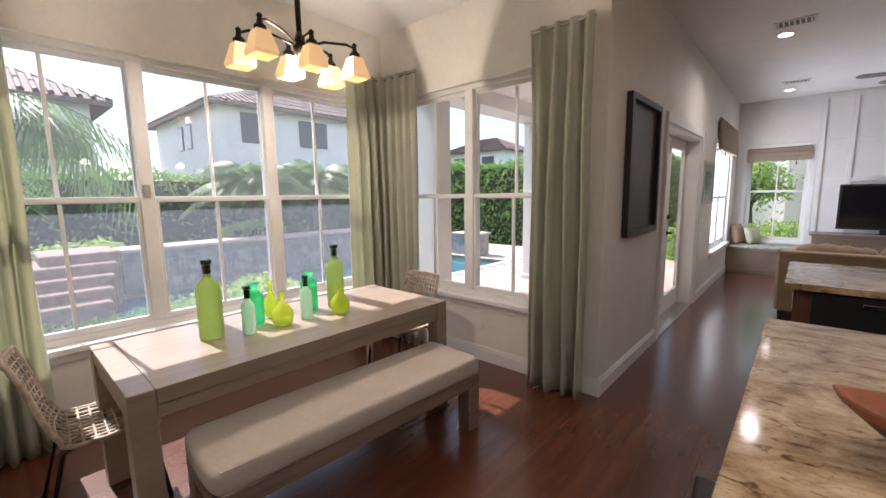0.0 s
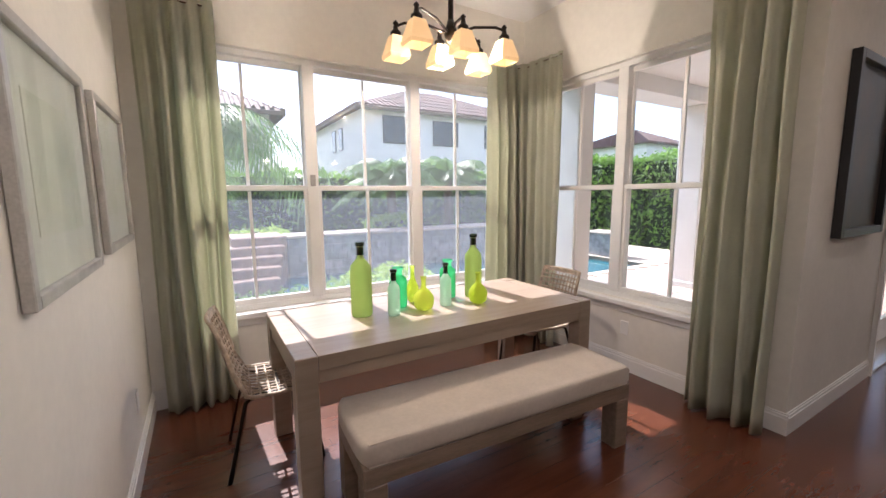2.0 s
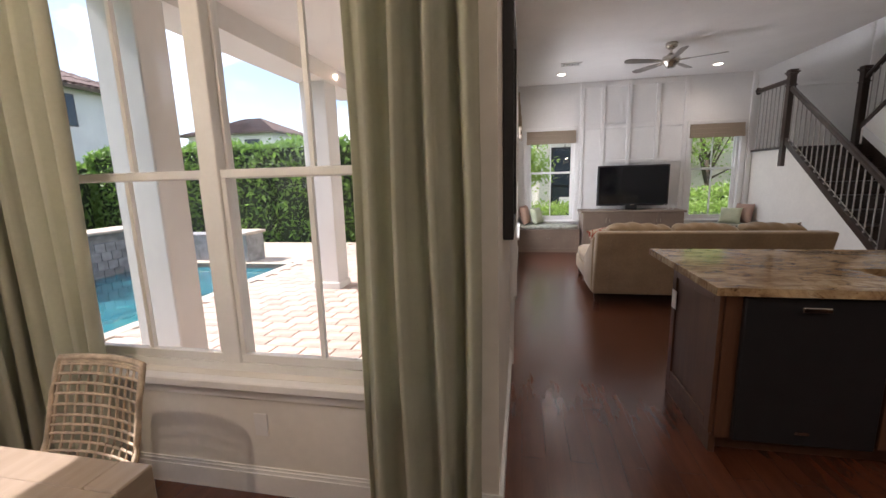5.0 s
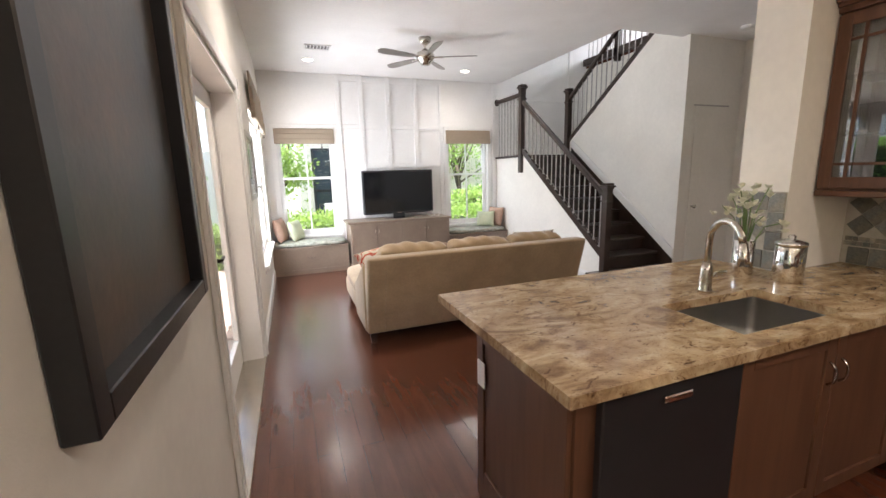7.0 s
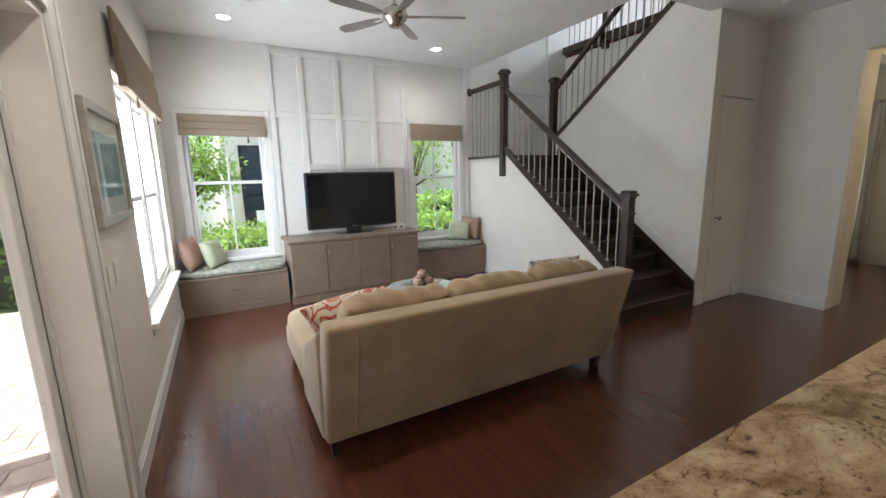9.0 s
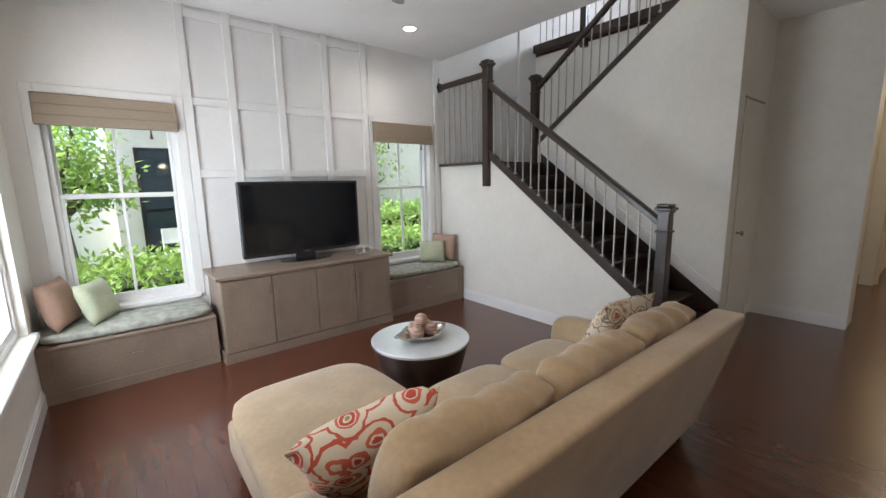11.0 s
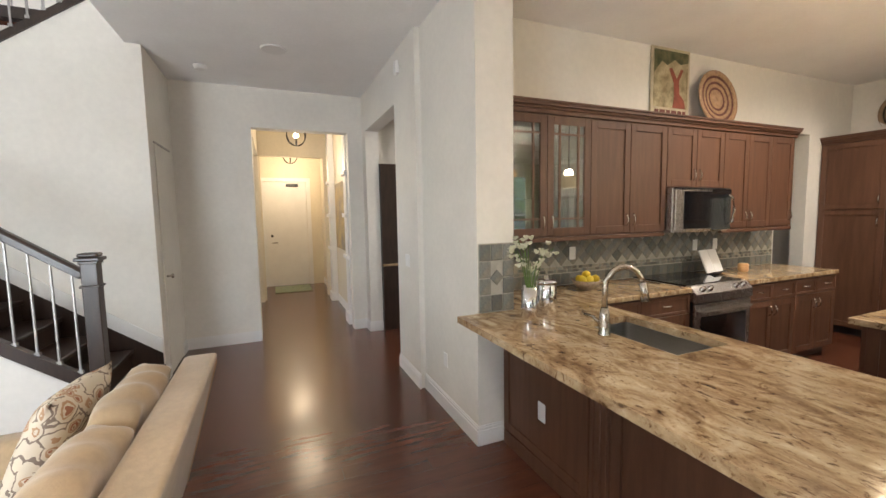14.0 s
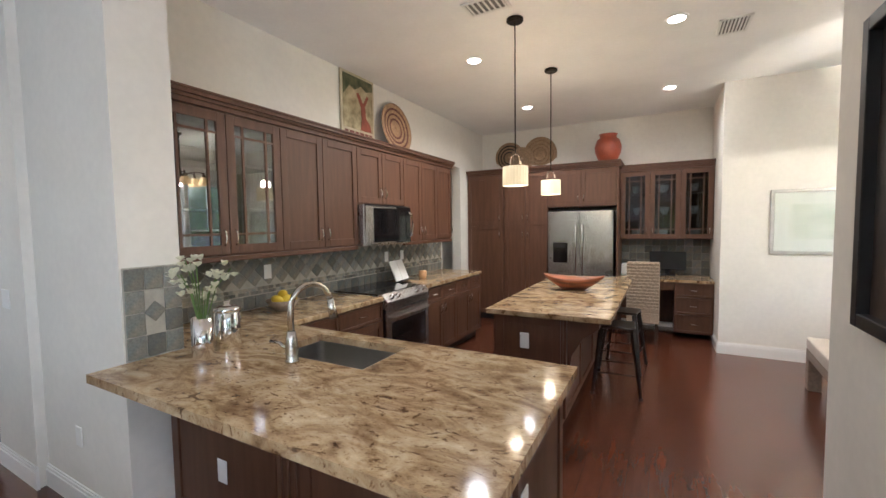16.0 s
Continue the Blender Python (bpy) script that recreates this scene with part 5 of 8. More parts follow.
for k, (r, tilt, dx) in enumerate(((0.06, 20, 0), (0.055, 70, 0.05), (0.05, -40, 0.10), (0.045, 60, 0.13))):
    ring = [Matrix.Rotation(radians(tilt), 3, "Z") @ Vector((r * math.cos(a), 0, r * 0.8 * math.sin(a))) + Vector((1.66 + dx, 10.2, 0.79 + r * 0.8 + 0.004)) for a in [i * math.pi / 10 for i in range(21)]]
    tube(bm, ring, 0.004, 6, False)
part("loops", bm, TRIM, wire)


def window_seat(x0, x1, label):
    t = thing("storage_bench", ((x0 + x1) / 2, 10.35, 0), label, "bench", "built-in window seats")
    part("body", boxes((x0, 10.14, 0, x1, YF - 0.002, 0.41)), CONSOLEWOOD, t)
    part("lid", boxes((x0, 10.11, 0.412, x1, YF - 0.002, 0.44), bev=0.004), CONSOLEWOOD, t)
    part("front_frame", boxes((x0, 10.128, 0, x1, 10.139, 0.08), (x0, 10.128, 0.35, x1, 10.139, 0.41), (x0, 10.128, 0.08, x0 + 0.07, 10.139, 0.35), (x1 - 0.07, 10.128, 0.08, x1, 10.139, 0.35)), CONSOLEWOOD, t)
    bm = bmesh.new()
    tube(bm, [((x0 + x1) / 2 - 0.05, 10.127, 0.27), ((x0 + x1) / 2 - 0.04, 10.105, 0.27), ((x0 + x1) / 2 + 0.04, 10.105, 0.27), ((x0 + x1) / 2 + 0.05, 10.127, 0.27)], 0.005, 6)
    part("handle", bm, NICKEL, t)
    c = thing("seat_cushion", ((x0 + x1) / 2, 10.35, 0.44), "patterned grey-green cushion on the window seat", "cushion", "window seat cushions")
    bm = bmesh.new()
    cushion(bm, x0 + 0.02, 10.12, 0.441, x1 - 0.02, YF - 0.03, 0.515, 0.015, 12)
    part("padding", bm, SEATPRINT, c, smooth=True)


SEATPRINT = material("tufted grey-green print", (0.42, 0.42, 0.36), 0.9, 0, 0.15, 16.0, 0.3, 60, (0.26, 0.27, 0.22))
window_seat(XF + 0.002, CX0 - 0.02, "taupe built-in window seat with a padded cushion")
window_seat(CX1 + 0.02, 3.13, "taupe built-in window seat beside the stairs")


def pillow(x, y, z, w, h, d, rx, rz, mat, label, tilt=0):
    t = thing("throw_pillow", (x, y, z), label, "pillow")
    bm = bmesh.new()
    n = 12
    for sgn in (-1, 1):
        g = [[None] * (n + 1) for _ in range(n + 1)]
        for i in range(n + 1):
            for j in range(n + 1):
                u, v = -1 + 2 * i / n, -1 + 2 * j / n
                pin = 1 - 0.07 * (1 - u * u) * abs(v) ** 3 - 0.07 * (1 - v * v) * abs(u) ** 3
                th = d * (1 - u ** 4) ** 0.6 * (1 - v ** 4) ** 0.6
                g[i][j] = bm.verts.new((u * w / 2 * pin, sgn * th / 2, h / 2 + v * h / 2 * pin))
        for i in range(n):
            for j in range(n):
                q = (g[i][j], g[i + 1][j], g[i + 1][j + 1], g[i][j + 1])
                bm.faces.new(q if sgn < 0 else q[::-1])
    bmesh.ops.remove_doubles(bm, verts=bm.verts, dist=1e-4)
    ob = part("padding", bm, mat, t, smooth=True)
    ob.matrix_parent_inverse = Matrix.Identity(4)
    t.matrix_basis = pose(x, y, z, rx, tilt, rz)


ROSE = material("dusty rose cloth", (0.42, 0.27, 0.20), 0.9, 0, 0.08, 8, 0.2, 200)
MINT = material("pale sage cloth", (0.50, 0.52, 0.36), 0.9, 0, 0.1, 8, 0.2, 200, (0.42, 0.46, 0.32))
FLORAL = floral("red floral print", (0.66, 0.58, 0.46), [(0.30, 0.22, 0.08), (0.45, 0.06, 0.04), (0.55, 0.12, 0.07), (0.50, 0.09, 0.05)], 9)
FLORAL2 = floral("brown floral print", (0.60, 0.52, 0.40), [(0.30, 0.18, 0.10), (0.32, 0.13, 0.07), (0.40, 0.24, 0.14), (0.20, 0.15, 0.12)], 13)
pillow(-0.78, 10.36, 0.515, 0.42, 0.38, 0.14, -14, 74, ROSE, "dusty rose pillow against the wall")
pillow(-0.55, 10.36, 0.515, 0.36, 0.34, 0.13, -18, 62, MINT, "pale sage pillow on the window seat")
pillow(2.98, 10.38, 0.515, 0.38, 0.36, 0.13, -12, -72, ROSE, "dusty rose pillow against the stair wall")
pillow(2.76, 10.32, 0.515, 0.34, 0.30, 0.12, -18, -40, MINT, "pale sage pillow on the window seat")

# sofa
sofa = thing("sectional_sofa", (1.05, 7.4, 0), "tan upholstered sofa with a chaise and loose back cushions", "sofa")
SX0, SX1, SYB = -0.09, 2.13, 6.93


def slab(name, pts, z0, z1, bev=0.03):
    """An upholstered block from a plan outline."""
    bm = bmesh.new()
    prism(bm, [(x, y, z0) for x, y in pts], (0, 0, z1 - z0))
    bmesh.ops.bevel(bm, geom=list(bm.edges), offset=bev, segments=3, affect="EDGES", profile=0.5)
    return part(name, bm, SOFACLOTH, sofa, smooth=True)


bm = bmesh.new()
prism(bm, [(SX0, SYB - 0.18, 0.845), (SX0, SYB + 0.02, 0.11), (SX0, SYB + 0.24, 0.11), (SX0, SYB - 0.02, 0.845)], (SX1 - SX0, 0, 0))
bmesh.ops.bevel(bm, geom=list(bm.edges), offset=0.025, segments=3, affect="EDGES", profile=0.5)
back = part("backrest", bm, SOFACLOTH, sofa, smooth=True)
for sx in (SX0 + 0.16, SX1 - 0.02):
    pb = bmesh.new()
    tube(pb, [(sx, SYB + 0.012, 0.14), (sx, SYB - 0.168, 0.80)], 0.006, 6)
    part("piping", pb, SOFACLOTH, back)
slab("base", [(SX0 + 0.01, SYB + 0.20), (SX1 - 0.02, SYB + 0.20), (SX1 - 0.02, 7.86), (0.73, 7.86), (0.73, 8.50), (SX0 + 0.01, 8.50)], 0.11, 0.31)
for nm, x0, x1, yy in (("chaise_cushion", SX0 + 0.005, 0.73, 8.51), ("seat_cushion", 0.735, 1.355, 7.88), ("seat_cushion", 1.36, 1.975, 7.88)):
    bm = bmesh.new()
    cushion(bm, x0, SYB + 0.22, 0.305, x1, yy, 0.455, 0.03, 14)
    part(nm, bm, SOFACLOTH, sofa, smooth=True)
bm = bmesh.new()
cushion(bm, 1.975, SYB + 0.12, 0.12, SX1 + 0.005, 7.90, 0.585, 0.02, 12)
part("arm", bm, SOFACLOTH, sofa, smooth=True)
bm = bmesh.new()
prism(bm, [(SX0 - 0.015, SYB + 0.05, 0.12), (SX0 - 0.015, SYB + 0.62, 0.12), (SX0 - 0.015, SYB + 0.60, 0.47), (SX0 - 0.015, SYB + 0.40, 0.58), (SX0 - 0.015, SYB + 0.02, 0.78)], (0.11, 0, 0))
bmesh.ops.bevel(bm, geom=list(bm.edges), offset=0.03, segments=3, affect="EDGES", profile=0.5)
part("arm", bm, SOFACLOTH, sofa, smooth=True)
for i, (x0, x1) in enumerate(((0.05, 0.71), (0.72, 1.36), (1.37, 1.98))):
    bm = bmesh.new()
    cushion(bm, x0, -0.075, 0.0, x1, 0.08, 0.445, 0.06, 30, soft=0.05)
    for v in bm.verts:
        up_ = max(0.0, v.co.z - 0.15) / 0.28
        v.co.y += 0.005 * math.sin(34 * v.co.x + 9 * v.co.z + 2 * i) * up_ + 0.008 * math.sin(13 * v.co.x - 17 * v.co.z + i)
        v.co.z += 0.006 * math.sin(7 * v.co.x + 2.1 * i) + 0.006 * math.sin(41 * v.co.x + 20 * v.co.y) * up_
    bmesh.ops.transform(bm, matrix=pose(0, SYB + 0.19, 0.455, 17, 0, 0), verts=bm.verts)
    part("back_cushion", bm, SOFACLOTH, sofa, smooth=True)
for fx, fy in ((SX0 + 0.06, SYB + 0.09), (SX1 - 0.07, SYB + 0.09), (SX0 + 0.06, 8.42), (0.66, 8.42), (SX1 - 0.07, 7.80)):
    bm = bmesh.new()
    vs = box(bm, fx - 0.035, fy - 0.035, 0.0, fx + 0.035, fy + 0.035, 0.112)
    for v in vs:
        if v.co.z < 0.01:
            v.co.x, v.co.y = fx + (v.co.x - fx) * 0.65, fy + (v.co.y - fy) * 0.65
    part("foot", bm, STAIRWOOD, sofa, "dark tapered wooden foot")
pillow(0.27, 7.47, 0.45, 0.51, 0.49, 0.18, -34, 164, FLORAL, "square red floral pillow on the chaise", 12)
pillow(1.83, 7.42, 0.45, 0.49, 0.48, 0.16, -24, 174, FLORAL2, "square brown floral pillow by the arm")

# coffee table
ct = thing("coffee_table", (1.25, 8.52, 0), "round drum coffee table with a silvery top", "table")
bm = bmesh.new()
lathe(bm, (1.25, 8.52, 0), [(0.20, 0.002), (0.235, 0.03), (0.29, 0.15), (0.33, 0.28), (0.352, 0.39), (0.352, 0.402)], 40)
part("drum", bm, STAIRWOOD, ct, smooth=True)
bm = bmesh.new()
lathe(bm, (1.25, 8.52, 0.403), [(0.362, 0.0), (0.366, 0.006), (0.366, 0.018), (0.36, 0.022)], 48)
part("top", bm, material("hammered pale metal", (0.78, 0.81, 0.83), 0.22, 0.45, 0.02, 14, 0.05, 30), ct, "pale hammered metal top")
dish = thing("decorative_dish", (1.25, 8.50, 0.425), "leaf-shaped silver dish on the coffee table", "dish")
bm = bmesh.new()
n = 32
rows = []
for r, z in ((0.03, 0.0), (0.08, 0.006), (0.13, 0.03), (0.155, 0.055), (0.15, 0.058), (0.125, 0.036), (0.07, 0.012), (0.0, 0.008)):
    rows.append([bm.verts.new((1.25 + 1.35 * r * math.cos(2 * math.pi * k / n) * (1 + 0.12 * math.cos(8 * math.pi * k / n)), 8.50 + 0.9 * r * math.sin(2 * math.pi * k / n) * (1 + 0.12 * math.cos(8 * math.pi * k / n)), 0.4255 + z)) for k in range(n)])
for a, b in zip(rows, rows[1:]):
    for k in range(n):
        bm.faces.new((a[k], a[(k + 1) % n], b[(k + 1) % n], b[k]))
part("bowl", bm, NICKEL, dish, smooth=True)
STRIPE = material("striped cream and russet twine", (0.55, 0.42, 0.32), 0.8, 0, 0.2, 9, 0.4, 90, (0.24, 0.11, 0.08), 0, (1, 1, 9))
for x, y, z in ((1.18, 8.46, 0.495), (1.30, 8.46, 0.495), (1.22, 8.55, 0.495), (1.32, 8.55, 0.492), (1.245, 8.50, 0.565)):
    bm = bmesh.new()
    bmesh.ops.create_uvsphere(bm, u_segments=18, v_segments=12, radius=0.05, matrix=pose(x, y, z, random.uniform(0, 80), random.uniform(0, 80), 0))
    tagged(part("decorative_ball", bm, STRIPE, smooth=True), "cream and russet striped twine ball in the dish", "ball", "decorative balls")

# ceiling fan
FX, FY = 1.06, 8.50
fan = thing("ceiling_fan", (FX, FY, 2.92), "brushed nickel ceiling fan with five grey blades", "fan")
bm = bmesh.new()
lathe(bm, (FX, FY, 3.07), [(0.035, 0.0), (0.07, 0.03), (0.075, 0.079)], 24)
part("canopy", bm, NICKEL, fan, smooth=True)
bm = bmesh.new()
tube(bm, [(FX, FY, 3.0), (FX, FY, 3.09)], 0.014, 10)
part("down_rod", bm, NICKEL, fan)
bm = bmesh.new()
lathe(bm, (FX, FY, 2.835), [(0.02, 0.0), (0.055, 0.005), (0.065, 0.03), (0.10, 0.06), (0.115, 0.10), (0.10, 0.14), (0.05, 0.165), (0.03, 0.185)], 32)
part("motor", bm, NICKEL, fan, smooth=True)
BLADE = material("silver-grey fan blade", (0.30, 0.28, 0.26), 0.45, 0.1, 0.12, 5, second=(0.24, 0.22, 0.20))
for k in range(5):
    m = pose(FX, FY, 2.92, 0, 0, 72 * k + 50)
    bm = bmesh.new()
    outline = [(0.15, -0.032), (0.28, -0.046), (0.54, -0.056), (0.615, -0.044), (0.635, 0.0), (0.615, 0.044), (0.54, 0.056), (0.28, 0.046), (0.15, 0.032)]
    prism(bm, [(x, y, 0.0) for x, y in outline], (0, 0, 0.008))
    bmesh.ops.transform(bm, matrix=m @ pose(0, 0, 0, 12, 0, 0), verts=bm.verts)
    bl = part("blade", bm, BLADE, fan)
    bm = boxes((0.09, -0.016, -0.004, 0.22, 0.016, 0.012), bev=0.004)
    bmesh.ops.transform(bm, matrix=m, verts=bm.verts)
    part("blade_iron", bm, NICKEL, bl)


def roman_shade(axis, wall, side, a0, a1, z0, z1, label):
    t = thing("roman_shade", ((a0 + a1) / 2, wall, z0) if axis == "x" else (wall, (a0 + a1) / 2, z0), label, "shade", "roman shades")

    def bx(bm, p, q, zb, zt, d0, d1, bev=0.0):
        lo, hi = sorted((wall + side * d0, wall + side * d1))
        box(bm, *((p, lo, zb, q, hi, zt) if axis == "x" else (lo, p, zb, hi, q, zt)), bev)
    n, h = 3, z1 - z0
    for i in range(n):
        bm = bmesh.new()
        zb = z0 + h * i / n
        bx(bm, a0, a1, zb - 0.02 if i else zb, zb + h / n, 0.03, 0.052 + 0.012 * (n - 1 - i), 0.006)
        part("fold", bm, SHADECLOTH, t)
    for f in (0.22, 0.78):
        c = a0 + (a1 - a0) * f
        bm = bmesh.new()
        at = Vector((c, wall + side * 0.065, z0) if axis == "x" else (wall + side * 0.065, c, z0))
        lathe(bm, (at.x, at.y, at.z - 0.075), [(0.013, 0.0), (0.010, 0.035), (0.004, 0.045), (0.008, 0.055), (0.002, 0.08)], 10)
        part("tassel", bm, BARK, t)


roman_shade("x", YF, -1, -0.80, 0.12, 2.05, 2.29, "tan roman shade drawn up over the window")
roman_shade("x", YF, -1, 2.10, 2.99, 2.05, 2.29, "tan roman shade drawn up over the window")
roman_shade("y", XF, 1, 8.22, 10.1, 2.14, 2.60, "wide tan roman shade over the side window")

# ================= kitchen =================


def front(parent, axis, face, side, a0, a1, z0, z1, handle=None, glass=None, drawer=False):
    """A framed cabinet front whose outside looks along side; handle: (place along the front, height, upright)."""
    def bx(bm, p, q, zb, zt, d0, d1, bev=0.0):
        lo, hi = sorted((face + side * d0, face + side * d1))
        box(bm, *((p, lo, zb, q, hi, zt) if axis == "x" else (lo, p, zb, hi, q, zt)), bev)
    g, e = 0.003, 0.03 if drawer else 0.062
    frame_ = (("stile", a0 + g, a0 + e, z0 + g, z1 - g), ("stile", a1 - e, a1 - g, z0 + g, z1 - g),
              ("rail", a0 + e, a1 - e, z0 + g, z0 + e), ("rail", a0 + e, a1 - e, z1 - e, z1 - g))
    bm = bmesh.new()
    if glass:
        for _, p, q, zb, zt in frame_:
            bx(bm, p, q, zb, zt, 0.001, 0.021, 0.002)
    else:
        bx(bm, a0 + e, a1 - e, z0 + e, z1 - e, 0.001, 0.011)
    d = part("drawer" if drawer else "door", bm, CHERRY, parent)
    if glass:
        for f in (0.2, 0.8):
            c = a0 + e + (a1 - a0 - 2 * e) * f
            bm = bmesh.new()
            bx(bm, c - 0.007, c + 0.007, z0 + e, z1 - e, 0.006, 0.018)
            part("muntin", bm, CHERRY, d)
        for zz in (z0 + e + 0.07, z1 - e - 0.07):
            bm = bmesh.new()
            bx(bm, a0 + e, a1 - e, zz - 0.007, zz + 0.007, 0.0065, 0.0175)
            part("muntin", bm, CHERRY, d)
    else:
        for nm, p, q, zb, zt in frame_:
            bm = bmesh.new()
            bx(bm, p, q, zb, zt, 0.001, 0.021, 0.002)
            part(nm, bm, CHERRY, d)
    if glass:
        bm = bmesh.new()
        bx(bm, a0 + e, a1 - e, z0 + e, z1 - e, 0.008, 0.011)
        part("pane", bm, glass, d)
    if handle:
        a, z, upright = handle
        bm = bmesh.new()
        pts = []
        for k in range(7):
            f = -1 + 2 * k / 6
            out = 0.021 + 0.026 * (1 - f * f) ** 0.5 if abs(f) < 1 else 0.021
            al, zz = (a, z + 0.05 * f) if upright else (a + 0.05 * f, z)
            o = face + side * out
            pts.append((al, o, zz) if axis == "x" else (o, al, zz))
        tube(bm, pts, 0.0055, 6)
        part("handle", bm, NICKEL, d, smooth=True)
    return d


# upper cabinets on the east wall
UF = 2.22
ups = [4.93, 4.50, 4.075, 3.65, 3.22]
for i in range(0, 4, 2):
    a1, am, a0 = ups[i], ups[i + 1], ups[i + 2]
    gl = CABGLASS if i == 0 else None
    t = thing("wall_cabinet", ((UF + XK) / 2, (a0 + a1) / 2, 1.38), "dark cherry wall cabinet with leaded glass doors" if gl else "dark cherry wall cabinet with two framed doors", "cabinet", "kitchen wall cabinets")
    if gl:
        part("body", boxes((UF, a0, 1.38, XK - 0.002, a0 + 0.02, 2.31), (UF, a1 - 0.02, 1.38, XK - 0.002, a1, 2.31), (UF, a0 + 0.02, 1.38, XK - 0.002, a1 - 0.02, 1.40), (UF, a0 + 0.02, 2.29, XK - 0.002, a1 - 0.02, 2.31), (XK - 0.012, a0 + 0.02, 1.40, XK - 0.002, a1 - 0.02, 2.29)), CHERRY, t)
        for z in (1.68, 1.98):
            part("shelf", boxes((UF + 0.03, a0 + 0.02, z, XK - 0.014, a1 - 0.02, z + 0.018)), CHERRY, t)
    else:
        part("body", boxes((UF, a0 + 0.001, 1.38, XK - 0.002, a1 - 0.001, 2.31)), CHERRY, t)
    front(t, "y", UF, -1, am, a1, 1.39, 2.30, (am + 0.04, 1.50, True), gl)
    front(t, "y", UF, -1, a0, am, 1.39, 2.30, (am - 0.04, 1.50, True), gl)
t = thing("wall_cabinet", (2.4, 2.83, 1.76), "short dark cherry cabinet over the microwave", "cabinet", "kitchen wall cabinets")
part("body", boxes((UF, 2.451, 1.77, XK - 0.002, 3.219, 2.31)), CHERRY, t)
front(t, "y", UF, -1, 2.835, 3.22, 1.78, 2.30, (2.875, 1.89, True))
front(t, "y", UF, -1, 2.45, 2.835, 1.78, 2.30, (2.795, 1.89, True))
t = thing("wall_cabinet", (2.4, 1.88, 1.38), "dark cherry wall cabinet with three framed doors", "cabinet", "kitchen wall cabinets")
part("body", boxes((UF, 1.32, 1.38, XK - 0.002, 2.449, 2.31)), CHERRY, t)
front(t, "y", UF, -1, 2.075, 2.45, 1.39, 2.30, (2.115, 1.50, True))
front(t, "y", UF, -1, 1.70, 2.075, 1.39, 2.30, (2.035, 1.50, True))
front(t, "y", UF, -1, 1.325, 1.70, 1.39, 2.30, (1.365, 1.50, True))


def crown(name, axis, face, side, a0, a1, z0, back):
    bm = bmesh.new()
    for d, za, zb in ((0.02, 0.0, 0.03), (0.035, 0.03, 0.05), (0.055, 0.05, 0.075), (0.065, 0.075, 0.09)):
        lo, hi = sorted((back, face + side * d))
        box(bm, *((a0, lo, z0 + za, a1, hi, z0 + zb) if axis == "x" else (lo, a0, z0 + za, hi, a1, z0 + zb)), 0.002)
    return tagged(part(name, bm, CHERRY), "dark cherry stepped crown moulding on the cabinets", "moulding")


crown("crown_moulding", "y", UF, -1, 1.27, 4.935, 2.312, XK - 0.003)
tagged(part("light_rail", boxes((UF - 0.02, 3.225, 1.345, UF + 0.02, 4.935, 1.379), (UF - 0.02, 1.31, 1.345, UF + 0.02, 2.445, 1.379), bev=0.004), CHERRY), "dark cherry light rail under the wall cabinets", "moulding")

# microwave
mw = thing("microwave", (2.35, 2.83, 1.37), "stainless over-the-range microwave with a black glass door", "microwave")
part("body", boxes((2.14, 2.455, 1.372, XK - 0.003, 3.215, 1.768), bev=0.006), STEEL, mw)
part("door", boxes((2.115, 2.72, 1.385, 2.139, 3.205, 1.755), bev=0.006), STEEL, mw)
part("window", boxes((2.110, 2.54, 1.405, 2.1145, 3.10, 1.735), bev=0.0015), BLACKGLASS, mw)
part("control_panel", boxes((2.113, 2.46, 1.385, 2.139, 2.715, 1.755), bev=0.004), BLACKGLASS, mw)
bm = bmesh.new()
tube(bm, [(2.11, 2.52, 1.43), (2.075, 2.50, 1.46), (2.065, 2.49, 1.57), (2.075, 2.50, 1.68), (2.11, 2.52, 1.71)], 0.011, 8)
part("handle", bm, CHROME, mw, smooth=True)
part("vent_grille", boxes((2.112, 2.47, 1.758, 2.139, 3.2, 1.768)), BLACK, mw)

# range
rg = thing("kitchen_range", (2.2, 2.83, 0), "stainless slide-in range with a black glass cooktop", "range")
part("body", boxes((1.93, 2.455, 0.08, 2.52, 3.205, 0.80)), BLACK, rg)
part("oven_door", boxes((1.905, 2.46, 0.28, 1.929, 3.20, 0.77), bev=0.006), STEEL, rg)
part("oven_window", boxes((1.900, 2.53, 0.33, 1.9045, 3.13, 0.66)), BLACKGLASS, rg)
part("drawer", boxes((1.905, 2.46, 0.09, 1.929, 3.20, 0.27), bev=0.006), STEEL, rg)
bm = bmesh.new()
prism(bm, [(1.895, 2.455, 0.785), (1.895, 2.455, 0.86), (1.955, 2.455, 0.925), (2.0, 2.455, 0.925), (2.0, 2.455, 0.785)], (0, 0.75, 0))
part("control_panel", bm, STEEL, rg)
for y in (2.56, 2.66, 3.0, 3.1):
    bm = bmesh.new()
    lathe(bm, (0, 0, 0), [(0.024, 0.0), (0.024, 0.006), (0.018, 0.01), (0.016, 0.032)], 16)
    bmesh.ops.transform(bm, matrix=pose(1.925, y, 0.893, 0, -45, 0), verts=bm.verts)
    part("knob", bm, CHROME, rg, smooth=True)
bm = bmesh.new()
tube(bm, [(1.905, 2.52, 0.715), (1.865, 2.52, 0.715), (1.865, 3.14, 0.715), (1.905, 3.14, 0.715)], 0.011, 8)
part("handle", bm, STEEL, rg)
part("cooktop", boxes((2.0, 2.45, 0.915, 2.545, 3.21, 0.929), bev=0.003), BLACKGLASS, rg)

